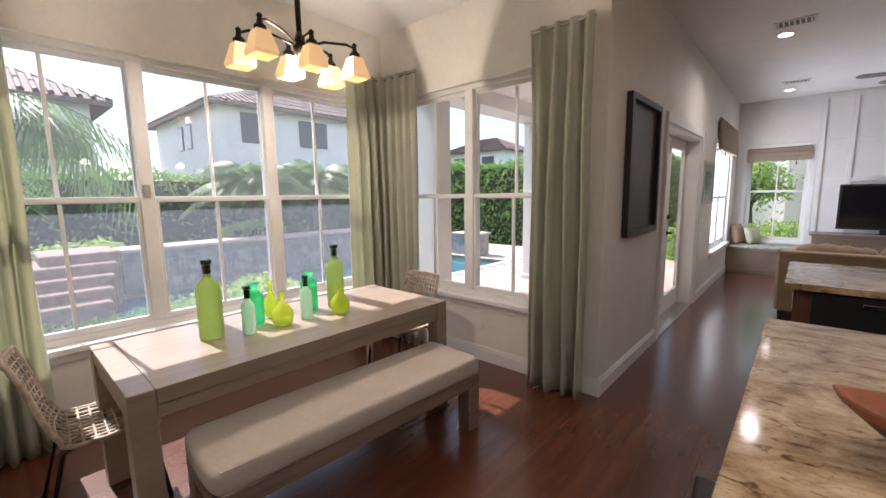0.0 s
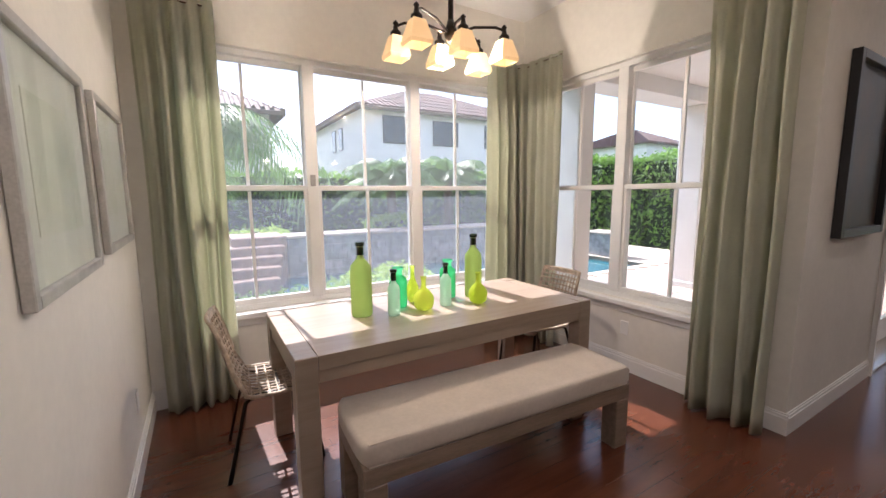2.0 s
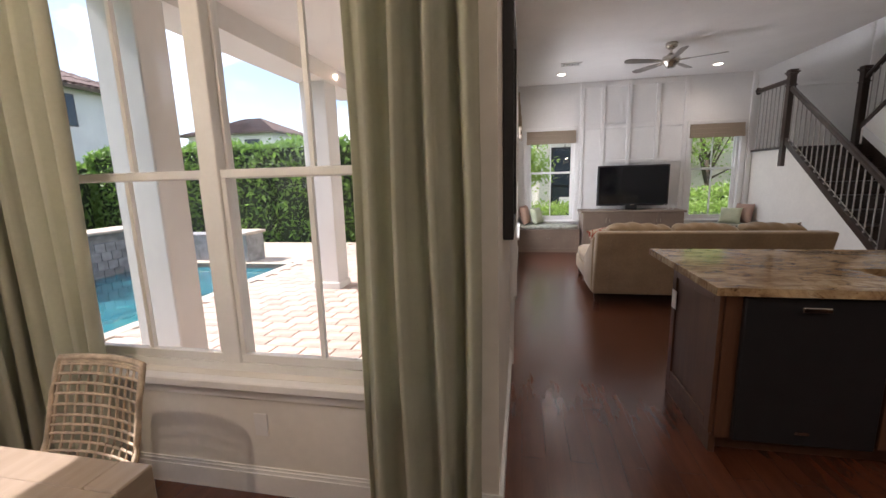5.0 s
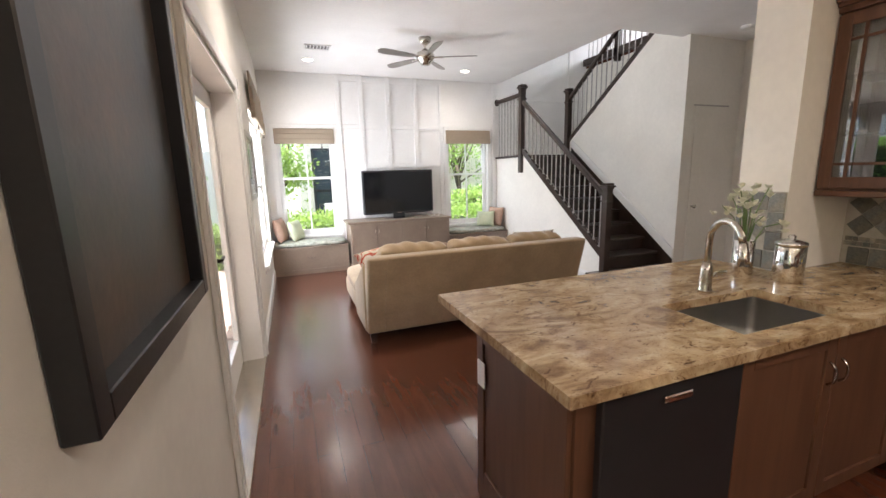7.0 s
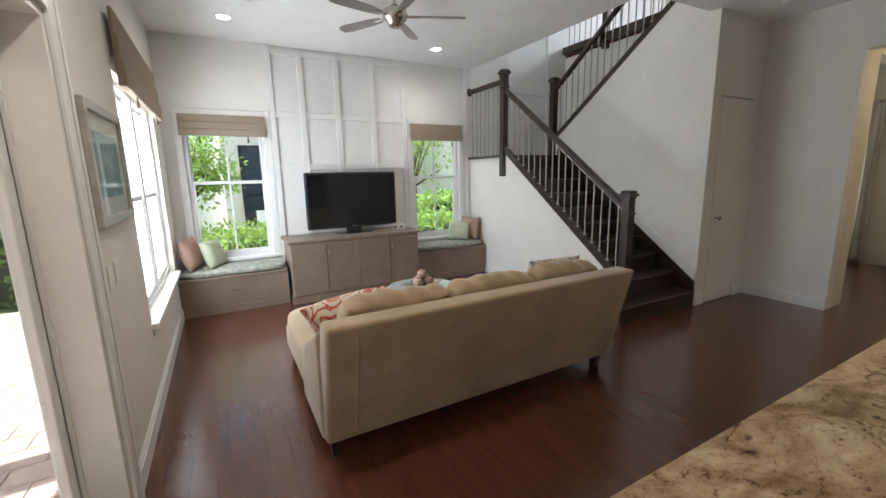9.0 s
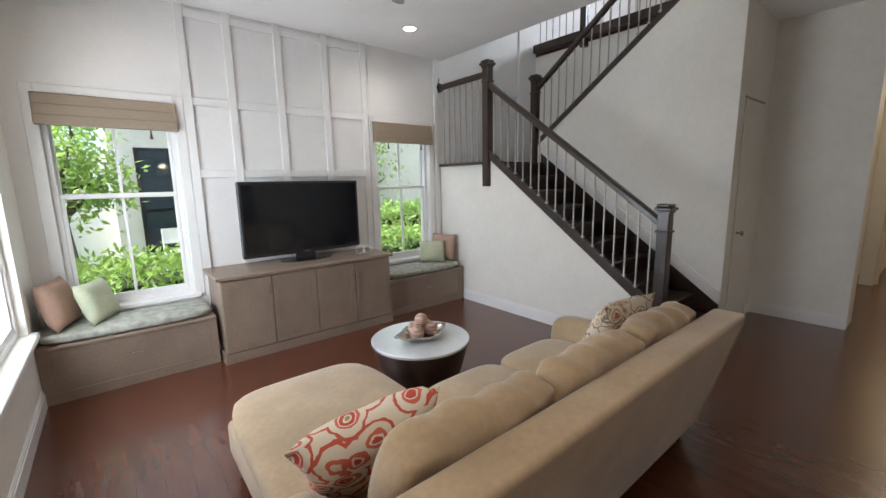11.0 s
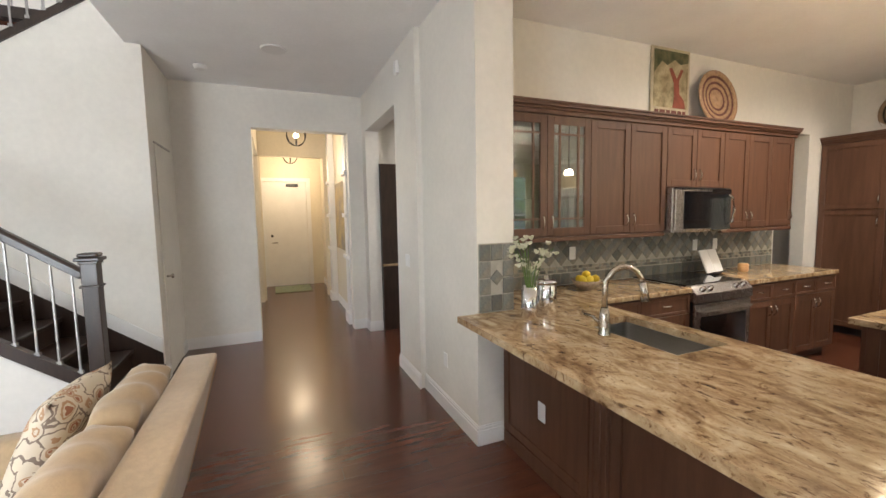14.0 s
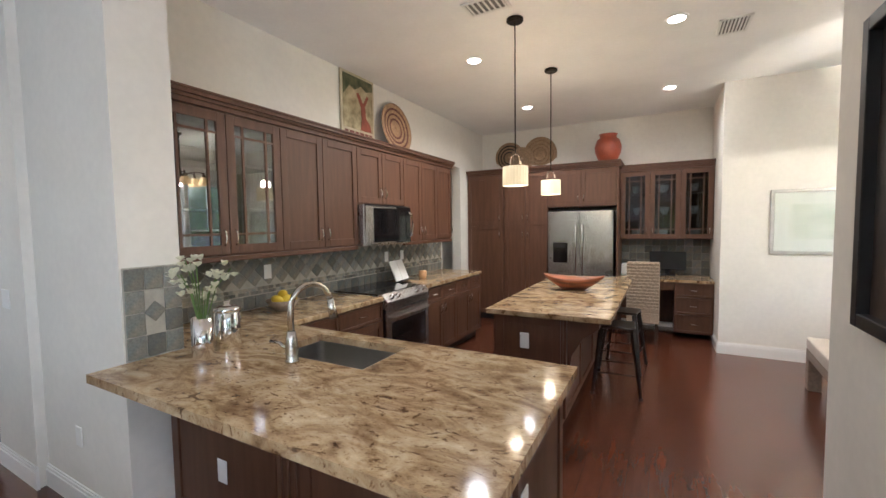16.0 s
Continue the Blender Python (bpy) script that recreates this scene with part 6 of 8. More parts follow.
# base cabinets of the east run
def base_unit(y0, y1, drawers, label):
    t = thing("base_cabinet", (2.25, (y0 + y1) / 2, 0), label, "cabinet", "kitchen base cabinets")
    part("body", boxes((1.96, y0 + 0.001, 0.10, XK - 0.002, y1 - 0.001, 0.872)), CHERRY, t)
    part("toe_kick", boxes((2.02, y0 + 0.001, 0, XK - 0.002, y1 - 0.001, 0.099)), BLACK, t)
    c = (y0 + y1) / 2
    if drawers:
        front(t, "y", 1.96, -1, y0, c, 0.70, 0.865, ((y0 + c) / 2, 0.79, False), drawer=True)
        front(t, "y", 1.96, -1, c, y1, 0.70, 0.865, ((y1 + c) / 2, 0.79, False), drawer=True)
        zt = 0.70
    else:
        zt = 0.865
    front(t, "y", 1.96, -1, y0, c, 0.11, zt, (c - 0.04, 0.60, True))
    front(t, "y", 1.96, -1, c, y1, 0.11, zt, (c + 0.04, 0.60, True))


base_unit(3.22, 4.36, True, "dark cherry base cabinet with drawers beside the range")
base_unit(1.70, 2.445, True, "dark cherry base cabinet with drawers by the range")
base_unit(0.96, 1.698, True, "dark cherry base cabinet at the end of the run")

# peninsula
pen = thing("peninsula_cabinet", (1.0, 4.7, 0), "dark cherry peninsula cabinet with panelled back", "cabinet")
PX0, PX1, PY0, PY1 = 0.10, 1.95, 4.37, 5.03
part("body", boxes((PX0, PY0, 0.10, 0.868, PY1, 0.872), (1.528, PY0, 0.10, PX1, PY1, 0.872), (0.868, PY0, 0.10, 1.528, 4.394, 0.872), (0.868, 4.792, 0.10, 1.528, PY1, 0.872)), CHERRY, pen)
part("plinth", boxes((PX0 + 0.02, PY0 + 0.07, 0, PX1, PY1 - 0.01, 0.099), (PX0 - 0.012, PY0 + 0.02, 0, PX0 + 0.02, PY1 + 0.012, 0.10), (PX0 - 0.012, PY1 + 0.0, 0, PX1, PY1 + 0.014, 0.10), bev=0.002), CHERRY, pen)
for a, b in ((PX0 + 0.02, 1.0), (1.14, PX1 - 0.01)):
    front(pen, "x", PY1, 1, a, b, 0.11, 0.865)
part("fluted_post", boxes((1.005, PY1 + 0.001, 0.10, 1.135, PY1 + 0.018, 0.87), (1.012, PY1 + 0.018, 0.11, 1.044, PY1 + 0.03, 0.86), (1.054, PY1 + 0.018, 0.11, 1.086, PY1 + 0.03, 0.86), (1.096, PY1 + 0.018, 0.11, 1.128, PY1 + 0.03, 0.86), bev=0.006), CHERRY, pen)
front(pen, "y", PX0, -1, PY0 + 0.01, PY1 - 0.01, 0.11, 0.865)
front(pen, "x", PY0, -1, 0.80, 1.36, 0.11, 0.865, (1.32, 0.70, True))
front(pen, "x", PY0, -1, 1.36, 1.92, 0.11, 0.865, (1.40, 0.70, True))
part("outlet_plate", boxes((1.49, PY1 + 0.0125, 0.35, 1.56, PY1 + 0.0185, 0.465), bev=0.003), TRIM, pen, "white outlet plate")
part("outlet_plate", boxes((PX0 - 0.028, 4.93, 0.60, PX0 - 0.0215, 5.0, 0.72), bev=0.003), TRIM, pen, "white outlet plate")
dw = thing("dishwasher", (0.47, 4.35, 0.1), "dark fronted dishwasher built into the peninsula", "dishwasher")
part("door", boxes((0.17, 4.335, 0.11, 0.78, 4.369, 0.862), bev=0.005), BLACK, dw)
part("handle", boxes((0.40, 4.318, 0.80, 0.52, 4.334, 0.825), bev=0.004), CHROME, dw)
part("badge", boxes((0.44, 4.333, 0.17, 0.50, 4.335, 0.185)), NICKEL, dw)

# granite worktops, 4 cm thick, with an eased edge
def outline_top(name, pts, label, hole=None, parent=None):
    bm = bmesh.new()
    if hole is None:
        prism(bm, [(x, y, 0.875) for x, y in pts], (0, 0, 0.04))
        bmesh.ops.bevel(bm, geom=[e for e in bm.edges], offset=0.006, segments=2, affect="EDGES", profile=0.5)
    else:
        for r in hole:
            box(bm, r[0], r[1], 0.875, r[2], r[3], 0.915)
        bmesh.ops.remove_doubles(bm, verts=bm.verts, dist=1e-5)
        inner = [f for f in bm.faces if any(f is not g and (f.calc_center_median() - g.calc_center_median()).length < 1e-5 for g in bm.faces)]
        bmesh.ops.delete(bm, geom=inner, context="FACES_ONLY")
    return tagged(part(name, bm, GRANITE), label, "worktop")


SKX0, SKX1, SKY0, SKY1 = 0.885, 1.51, 4.41, 4.775
outline_top("granite_worktop", None, "polished golden-brown granite worktop on the peninsula",
            [(0.03, 4.31, SKX0, 5.375), (SKX0, 4.31, SKX1, SKY0), (SKX0, SKY1, SKX1, 5.375), (SKX1, 4.31, 1.97, 4.935), (SKX1, 4.935, 1.97, 5.375), (1.97, 4.31, XK - 0.003, 4.935)])
outline_top("granite_worktop", [(1.93, 3.215), (1.93, 4.308), (XK - 0.003, 4.308), (XK - 0.003, 3.215)], "polished golden-brown granite worktop beside the range")
outline_top("granite_worktop", [(1.93, 0.94), (1.93, 2.445), (XK - 0.003, 2.445), (XK - 0.003, 0.94)], "polished golden-brown granite worktop at the end of the run")
sink = thing("kitchen_sink", ((SKX0 + SKX1) / 2, (SKY0 + SKY1) / 2, 0.67), "stainless undermount sink in the granite", "sink")
bm = boxes((SKX0 - 0.01, SKY0 - 0.01, 0.67, SKX1 + 0.01, SKY1 + 0.01, 0.874))
top = [f for f in bm.faces if f.normal.z > 0.5 or f.calc_center_median().z > 0.87]
bmesh.ops.delete(bm, geom=top, context="FACES_ONLY")
bmesh.ops.bevel(bm, geom=[e for e in bm.edges if not e.is_boundary], offset=0.04, segments=4, affect="EDGES", profile=0.5)
part("basin", bm, SATIN, sink, smooth=True)
bm = bmesh.new()
lathe(bm, (1.2, 4.59, 0.671), [(0.045, 0.0), (0.045, 0.004), (0.03, 0.002)], 20)
part("drain", bm, CHROME, sink)
fa = thing("kitchen_faucet", (1.255, 4.845, 0.915), "brushed nickel gooseneck faucet beside the sink", "faucet")
bm = bmesh.new()
lathe(bm, (1.255, 4.845, 0.9155), [(0.033, 0.0), (0.033, 0.01), (0.028, 0.02), (0.031, 0.06), (0.027, 0.11), (0.019, 0.15)], 20)
part("base", bm, NICKEL, fa, smooth=True)
bm = bmesh.new()
d = Vector((-0.30, -0.95, 0)).normalized()
arc = [Vector((1.255, 4.845, 1.0)), Vector((1.255, 4.845, 1.17))]
for k in range(1, 10):
    a = math.pi * k / 9 * 0.93
    arc.append(Vector((1.255, 4.845, 1.17)) + d * (0.105 - 0.105 * math.cos(a)) + Vector((0, 0, 0.105 * math.sin(a) * 1.05)))
tube(bm, arc, 0.0155, 12)
part("spout", bm, NICKEL, fa, smooth=True)
bm = bmesh.new()
end = arc[-1]
tube(bm, [end, end + d * 0.010 + Vector((0, 0, -0.05)), end + d * 0.018 + Vector((0, 0, -0.10))], 0.018, 12, True, [0.0165, 0.021, 0.025])
part("spray_head", bm, NICKEL, fa, smooth=True)
bm = bmesh.new()
tube(bm, [(1.255, 4.845, 0.975), (1.31, 4.85, 0.985), (1.33, 4.85, 1.0), (1.40, 4.85, 1.0)], 0.009, 8)
part("lever", bm, NICKEL, fa, smooth=True)

# things on the worktop
can = thing("canister", (1.81, 4.80, 0.915), "polished steel lidded canister on the worktop", "canister")
bm = bmesh.new()
lathe(bm, (1.81, 4.80, 0.916), [(0.064, 0.0), (0.068, 0.006), (0.068, 0.185), (0.064, 0.19)], 36)
part("body", bm, CHROME, can, smooth=True)
bm = bmesh.new()
lathe(bm, (1.81, 4.80, 1.107), [(0.070, 0.0), (0.070, 0.018), (0.045, 0.03), (0.014, 0.034), (0.018, 0.05), (0.01, 0.058)], 32)
part("lid", bm, CHROME, can, smooth=True)
vase = thing("flower_vase", (1.735, 4.985, 0.915), "round silver vase holding white orchid blooms", "vase")
bm = bmesh.new()
lathe(bm, (1.735, 4.985, 0.916), [(0.046, 0.0), (0.05, 0.005), (0.05, 0.20), (0.047, 0.20), (0.046, 0.01)], 28, False)
part("body", bm, CHROME, vase, smooth=True)
STEM = material("green stem", (0.14, 0.24, 0.06), 0.6, 0, 0.2, 20)
PETAL = cloth_light(material("white petal", (0.80, 0.80, 0.68), 0.6, 0, 0.08, 20), (0.8, 0.8, 0.6), 0.3)
rnd = random.Random(5)
for k in range(13):
    a, ln, lean = rnd.uniform(0, 6.28), rnd.uniform(0.10, 0.30), rnd.uniform(0.05, 0.19)
    tip = Vector((1.735 + lean * math.cos(a), 4.985 + 0.8 * lean * math.sin(a), 1.11 + ln))
    bm = bmesh.new()
    tube(bm, [(1.735, 4.985, 1.02), Vector((1.735, 4.985, 1.11)).lerp(tip, 0.5) + Vector((0, 0, 0.03)), tip], 0.003, 5)
    st = part("stem", bm, STEM, vase)
    bm = bmesh.new()
    for q in range(3):
        c = tip + Vector((rnd.uniform(-0.03, 0.03), rnd.uniform(-0.03, 0.03), rnd.uniform(-0.06, 0.02)))
        for w in range(5):
            m = Matrix.Translation(c) @ Euler((rnd.uniform(0.5, 1.2), 0, w * 1.2566 + q)).to_matrix().to_4x4()
            vs = [bm.verts.new(m @ Vector(p)) for p in ((0, 0, 0), (0.013, 0.014, 0.003), (0.011, 0.03, 0.0), (0, 0.036, -0.003), (-0.011, 0.03, 0.0), (-0.013, 0.014, 0.003))]
            bm.faces.new(vs)
    part("bloom", bm, PETAL, st)
fb = thing("fruit_bowl", (2.30, 4.02, 0.915), "dark woven bowl filled with yellow fruit", "bowl")
bm = bmesh.new()
lathe(bm, (2.30, 4.02, 0.916), [(0.05, 0.0), (0.09, 0.03), (0.125, 0.085), (0.12, 0.085), (0.085, 0.035), (0.04, 0.012)], 28, False)
part("bowl", bm, RATTAN, fb, smooth=True)
FRUIT = material("yellow lemon skin", (0.75, 0.55, 0.03), 0.45, 0, 0.08, 20, 0.2, 150)
for dx, dy, dz in ((-0.04, 0.0, 0.085), (0.04, 0.03, 0.085), (0.03, -0.05, 0.088), (-0.02, 0.06, 0.09), (0.0, 0.0, 0.125), (-0.05, -0.05, 0.092)):
    bm = bmesh.new()
    bmesh.ops.create_uvsphere(bm, u_segments=12, v_segments=8, radius=0.034, matrix=pose(2.30 + dx, 4.02 + dy, 0.916 + dz, 40 * dz * 100, 30, 70 * dx * 100) @ Matrix.Diagonal((1.25, 1, 1, 1)))
    tagged(part("lemon", bm, FRUIT, smooth=True), "yellow lemon in the woven bowl", "fruit", "lemons")
cb = thing("open_cookbook", (2.33, 2.35, 0.93), "white open cookbook on a stand by the range", "book")
for ya, yb in ((-0.16, -0.002), (0.002, 0.16)):
    bm = boxes((-0.015, ya, 0.0, -0.003, yb, 0.24), bev=0.003)
    bmesh.ops.transform(bm, matrix=pose(2.33, 2.33, 0.935, 0, 22, 8), verts=bm.verts)
    part("page", bm, TRIM, cb)
bm = boxes((0.0, -0.12, -0.004, 0.012, 0.12, 0.20), (-0.07, -0.12, -0.016, 0.012, 0.12, -0.004))
bmesh.ops.transform(bm, matrix=pose(2.33, 2.33, 0.935, 0, 22, 8), verts=bm.verts)
part("stand", bm, BLACK, cb)
mg = thing("small_jar", (2.30, 1.92, 0.915), "small amber jar on the worktop", "jar")
bm = bmesh.new()
lathe(bm, (2.30, 1.92, 0.916), [(0.04, 0.0), (0.048, 0.02), (0.048, 0.08), (0.04, 0.09)], 20)
part("body", bm, material("amber ceramic", (0.65, 0.38, 0.18), 0.35, 0, 0.1, 9), mg, smooth=True)

# island
isl = thing("kitchen_island", (0.6, 2.1, 0), "dark cherry kitchen island with panelled sides", "island")
part("body", boxes((0.33, 1.12, 0.10, 0.85, 3.20, 0.872)), CHERRY, isl)
part("plinth", boxes((0.36, 1.15, 0.0, 0.82, 3.17, 0.099)), CHERRY, isl)
front(isl, "x", 3.20, 1, 0.34, 0.84, 0.11, 0.865)
for k in range(3):
    front(isl, "y", 0.33, -1, 1.14 + k * 0.685, 1.14 + (k + 1) * 0.685, 0.11, 0.865)
    front(isl, "y", 0.85, 1, 1.14 + k * 0.685, 1.14 + (k + 1) * 0.685, 0.11, 0.865, (1.20 + k * 0.685, 0.70, True))
part("outlet_plate", boxes((0.575, 3.2215, 0.62, 0.645, 3.2275, 0.74), bev=0.003), TRIM, isl, "white outlet plate")
for y in (1.30, 3.10):
    bm = bmesh.new()
    prism(bm, [(0.329, y - 0.04, 0.872), (0.08, y - 0.04, 0.872), (0.09, y - 0.04, 0.80), (0.20, y - 0.04, 0.72), (0.28, y - 0.04, 0.58), (0.30, y - 0.04, 0.42), (0.329, y - 0.04, 0.40)], (0, 0.08, 0))
    part("bracket", bm, CHERRY, isl)
outline_top("granite_worktop", [(-0.005, 0.95), (-0.005, 3.29), (0.90, 3.29), (0.90, 0.95)], "polished golden-brown granite worktop on the island")
db = thing("dough_bowl", (0.46, 2.12, 0.915), "long boat-shaped carved bowl with an orange side", "bowl")
bm = bmesh.new()
n, rows = 36, []
for k, (r, z) in enumerate(((0.35, 0.0), (0.75, 0.04), (0.95, 0.09), (1.0, 0.115), (0.94, 0.112), (0.7, 0.058), (0.3, 0.02), (0.0, 0.016))):
    ring = []
    for q in range(n):
        a = 2 * math.pi * q / n
        cx, cy = math.cos(a), math.sin(a)
        ring.append(bm.verts.new((0.46 + 0.29 * r * cx, 2.12 + 0.14 * r * cy * (1 - 0.35 * cx * cx), 0.9155 + z + 0.035 * cx * cx * (r > 0.6))))
    rows.append(ring)
for a, b in zip(rows, rows[1:]):
    for q in range(n):
        bm.faces.new((a[q], a[(q + 1) % n], b[(q + 1) % n], b[q]))
part("shell", bm, material("orange and umber carved wood", (0.42, 0.13, 0.05), 0.5, 0, 0.2, 4, 0.2, 60, (0.10, 0.045, 0.025), 0, (1, 1, 9)), db, smooth=True)


def stool(x, y, rz):
    t = thing("bar_stool", (0, 0, 0), "dark gunmetal stool with splayed legs", "stool", "metal stools")
    bm = boxes((-0.155, -0.155, 0.60, 0.155, 0.155, 0.625), bev=0.012, seg=2)
    part("seat", bm, GUNMETAL, t)
    for sx in (-1, 1):
        for sy in (-1, 1):
            bm = bmesh.new()
            tube(bm, [(sx * 0.13, sy * 0.13, 0.60), (sx * 0.20, sy * 0.20, 0.0)], 0.017, 6, True, [0.026, 0.015])
            lg = part("leg", bm, GUNMETAL, t)
            part("rubber_foot", boxes((sx * 0.20 - 0.018, sy * 0.20 - 0.018, 0.0, sx * 0.20 + 0.018, sy * 0.20 + 0.018, 0.02), bev=0.003), BLACK, lg)
    for z, w in ((0.20, 0.176), (0.40, 0.153)):
        for ang in range(4):
            bm = bmesh.new()
            tube(bm, [(-w, w, z), (w, w, z)], 0.007, 6)
            bmesh.ops.transform(bm, matrix=pose(0, 0, 0, 0, 0, 90 * ang), verts=bm.verts)
            part("stretcher", bm, GUNMETAL, t)
    t.matrix_basis = pose(x, y, 0, 0, 0, rz)
    return t


GUNMETAL = material("gunmetal", (0.055, 0.05, 0.045), 0.32, 0.85, 0.15, 12)
s1 = stool(0.06, 2.13, 4)
copy_thing(s1, pose(0.06, 1.45, 0, 0, 0, -6))

# pendants
def pendant(x, y):
    t = thing("pendant_lamp", (x, y, 1.9), "small drum pendant lamp with a cream shade, lit", "lamp", "island pendants")
    bm = bmesh.new()
    lathe(bm, (x, y, CEILZ - 0.03), [(0.05, 0.0), (0.065, 0.01), (0.065, 0.029)], 24)
    part("canopy", bm, BRONZE, t)
    bm = bmesh.new()
    tube(bm, [(x, y, 2.11), (x, y, CEILZ - 0.02)], 0.0055, 8)
    n = 12
    ring = [(x + 0.045 * math.cos(math.pi * k / n), y, 2.03 + 0.085 * math.sin(math.pi * k / n)) for k in range(n + 1)]
    tube(bm, ring, 0.005, 6)
    part("rod", bm, BRONZE, t)
    bm = bmesh.new()
    lathe(bm, (x, y, 1.865), [(0.098, 0.0), (0.098, 0.15), (0.094, 0.15), (0.094, 0.0)], 96, False)
    for i, v in enumerate(bm.verts):
        k = 1 + 0.022 * math.cos(24 * math.atan2(v.co.y - y, v.co.x - x))
        v.co.x, v.co.y = x + (v.co.x - x) * k, y + (v.co.y - y) * k
    part("shade", bm, PENDGLOW, t, "cream pleated drum shade", True)
    bm = bmesh.new()
    lathe(bm, (x, y, 1.868), [(0.092, 0.0), (0.092, 0.004)], 30)
    part("diffuser", bm, PENDGLOW2, t)
    lamp = new("pendant_light", bpy.data.lights.new("pendant_light", "POINT"))
    lamp.location, lamp.data.energy, lamp.data.color, lamp.data.shadow_soft_size = (x, y, 2.05), 3.5, (1.0, 0.76, 0.48), 0.05


PENDGLOW = glow("lit cream drum shade", (1.0, 0.74, 0.40), 0.17, (0.62, 0.52, 0.34))
PENDGLOW2 = glow("lit lamp diffuser", (1.0, 0.82, 0.55), 0.7)
pendant(0.735, 3.05)
pendant(0.74, 1.87)

# south wall: pantry, fridge, desk
FY0 = 0.0
def tall_unit(x0, x1, splits, label):
    t = thing("pantry_cabinet", ((x0 + x1) / 2, -0.3, 0), label, "cabinet", "tall pantry cabinets")
    part("body", boxes((x0 + 0.001, -0.648, 0.10, x1 - 0.001, FY0, 2.345)), CHERRY, t)
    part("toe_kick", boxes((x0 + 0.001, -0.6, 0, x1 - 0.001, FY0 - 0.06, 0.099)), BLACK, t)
    for a, b, h in splits:
        front(t, "x", FY0, 1, a, b, 0.11, 1.54, (h, 1.40, True))
        front(t, "x", FY0, 1, a, b, 1.545, 2.34, (h, 1.66, True))


tall_unit(1.93, XK - 0.002, [(1.94, XK - 0.01, 2.0)], "tall dark cherry pantry cabinet in the corner")
tall_unit(1.23, 1.929, [(1.58, 1.92, 1.62), (1.24, 1.58, 1.54)], "tall dark cherry pantry cabinet beside the fridge")
t = thing("wall_cabinet", (0.76, -0.3, 1.8), "dark cherry cabinet over the fridge", "cabinet", "kitchen wall cabinets")
part("body", boxes((0.271, -0.648, 1.80, 1.228, FY0, 2.345)), CHERRY, t)
front(t, "x", FY0, 1, 0.28, 0.75, 1.81, 2.34, (0.71, 1.93, True))
front(t, "x", FY0, 1, 0.75, 1.22, 1.81, 2.34, (0.79, 1.93, True))
tagged(part("end_panel", boxes((0.25, -0.648, 0, 0.27, FY0 + 0.02, 2.345)), CHERRY), "dark cherry end panel beside the fridge", "panel")
fr = thing("refrigerator", (0.76, -0.25, 0), "stainless french-door refrigerator with a dispenser", "fridge")
part("body", boxes((0.31, -0.64, 0.02, 1.215, FY0 - 0.02, 1.735)), BLACK, fr)
for i, (a, b) in enumerate(((0.31, 0.76), (0.765, 1.215))):
    d = part("door", boxes((a, FY0 - 0.018, 0.72, b, FY0 + 0.055, 1.74), bev=0.008, seg=2), STEEL, fr)
    hx = b - 0.045 if i == 0 else a + 0.045
    bm = bmesh.new()
    tube(bm, [(hx, FY0 + 0.055, 0.82), (hx, FY0 + 0.10, 0.85), (hx, FY0 + 0.10, 1.53), (hx, FY0 + 0.055, 1.56)], 0.014, 8)
    part("handle", bm, CHROME, d, smooth=True)
d = part("freezer_drawer", boxes((0.31, FY0 - 0.018, 0.06, 1.215, FY0 + 0.055, 0.71), bev=0.008, seg=2), STEEL, fr)
bm = bmesh.new()
tube(bm, [(0.40, FY0 + 0.055, 0.63), (0.42, FY0 + 0.10, 0.63), (1.10, FY0 + 0.10, 0.63), (1.12, FY0 + 0.055, 0.63)], 0.014, 8)
part("handle", bm, CHROME, d, smooth=True)
part("dispenser", boxes((0.93, FY0 + 0.054, 0.98, 1.14, FY0 + 0.060, 1.28), bev=0.003), BLACKGLASS, fr)
crown("crown_moulding", "x", FY0, 1, 0.22, XK - 0.003, 2.347, -0.645)

# desk corner
dk = thing("desk_cabinet", (-0.3, -0.3, 0), "dark cherry built-in desk with drawers", "desk")
part("drawer_unit", boxes((-0.898, -0.648, 0.08, -0.45, FY0 - 0.03, 0.755)), CHERRY, dk)
for z0, z1 in ((0.09, 0.33), (0.335, 0.56), (0.565, 0.75)):
    front(dk, "x", FY0 - 0.03, 1, -0.89, -0.455, z0, z1, (-0.67, (z0 + z1) / 2, False), drawer=True)
part("knee_back", boxes((-0.449, -0.648, 0.08, 0.248, -0.62, 0.755)), CHERRY, dk)
part("apron", boxes((-0.449, FY0 - 0.06, 0.64, 0.248, FY0 - 0.04, 0.755)), CHERRY, dk)
bm = bmesh.new()
prism(bm, [(-0.898, -0.648, 0.757), (0.248, -0.648, 0.757), (0.248, 0.0, 0.757), (-0.898, 0.0, 0.757)], (0, 0, 0.035))
tagged(part("granite_worktop", bm, GRANITE), "golden-brown granite desk top", "worktop")
t = thing("wall_cabinet", (-0.32, -0.45, 1.32), "dark cherry glass-front cabinet over the desk", "cabinet", "kitchen wall cabinets")
UY = -0.29
part("body", boxes((-0.898, -0.648, 1.32, -0.878, UY, 2.29), (0.228, -0.648, 1.32, 0.248, UY, 2.29), (-0.878, -0.648, 1.32, 0.228, UY, 1.34), (-0.878, -0.648, 2.27, 0.228, UY, 2.29), (-0.878, -0.648, 1.34, 0.228, -0.638, 2.27)), CHERRY, t)
for z in (1.65, 1.96):
    part("shelf", boxes((-0.878, -0.637, z, 0.228, UY - 0.03, z + 0.016)), CHERRY, t)
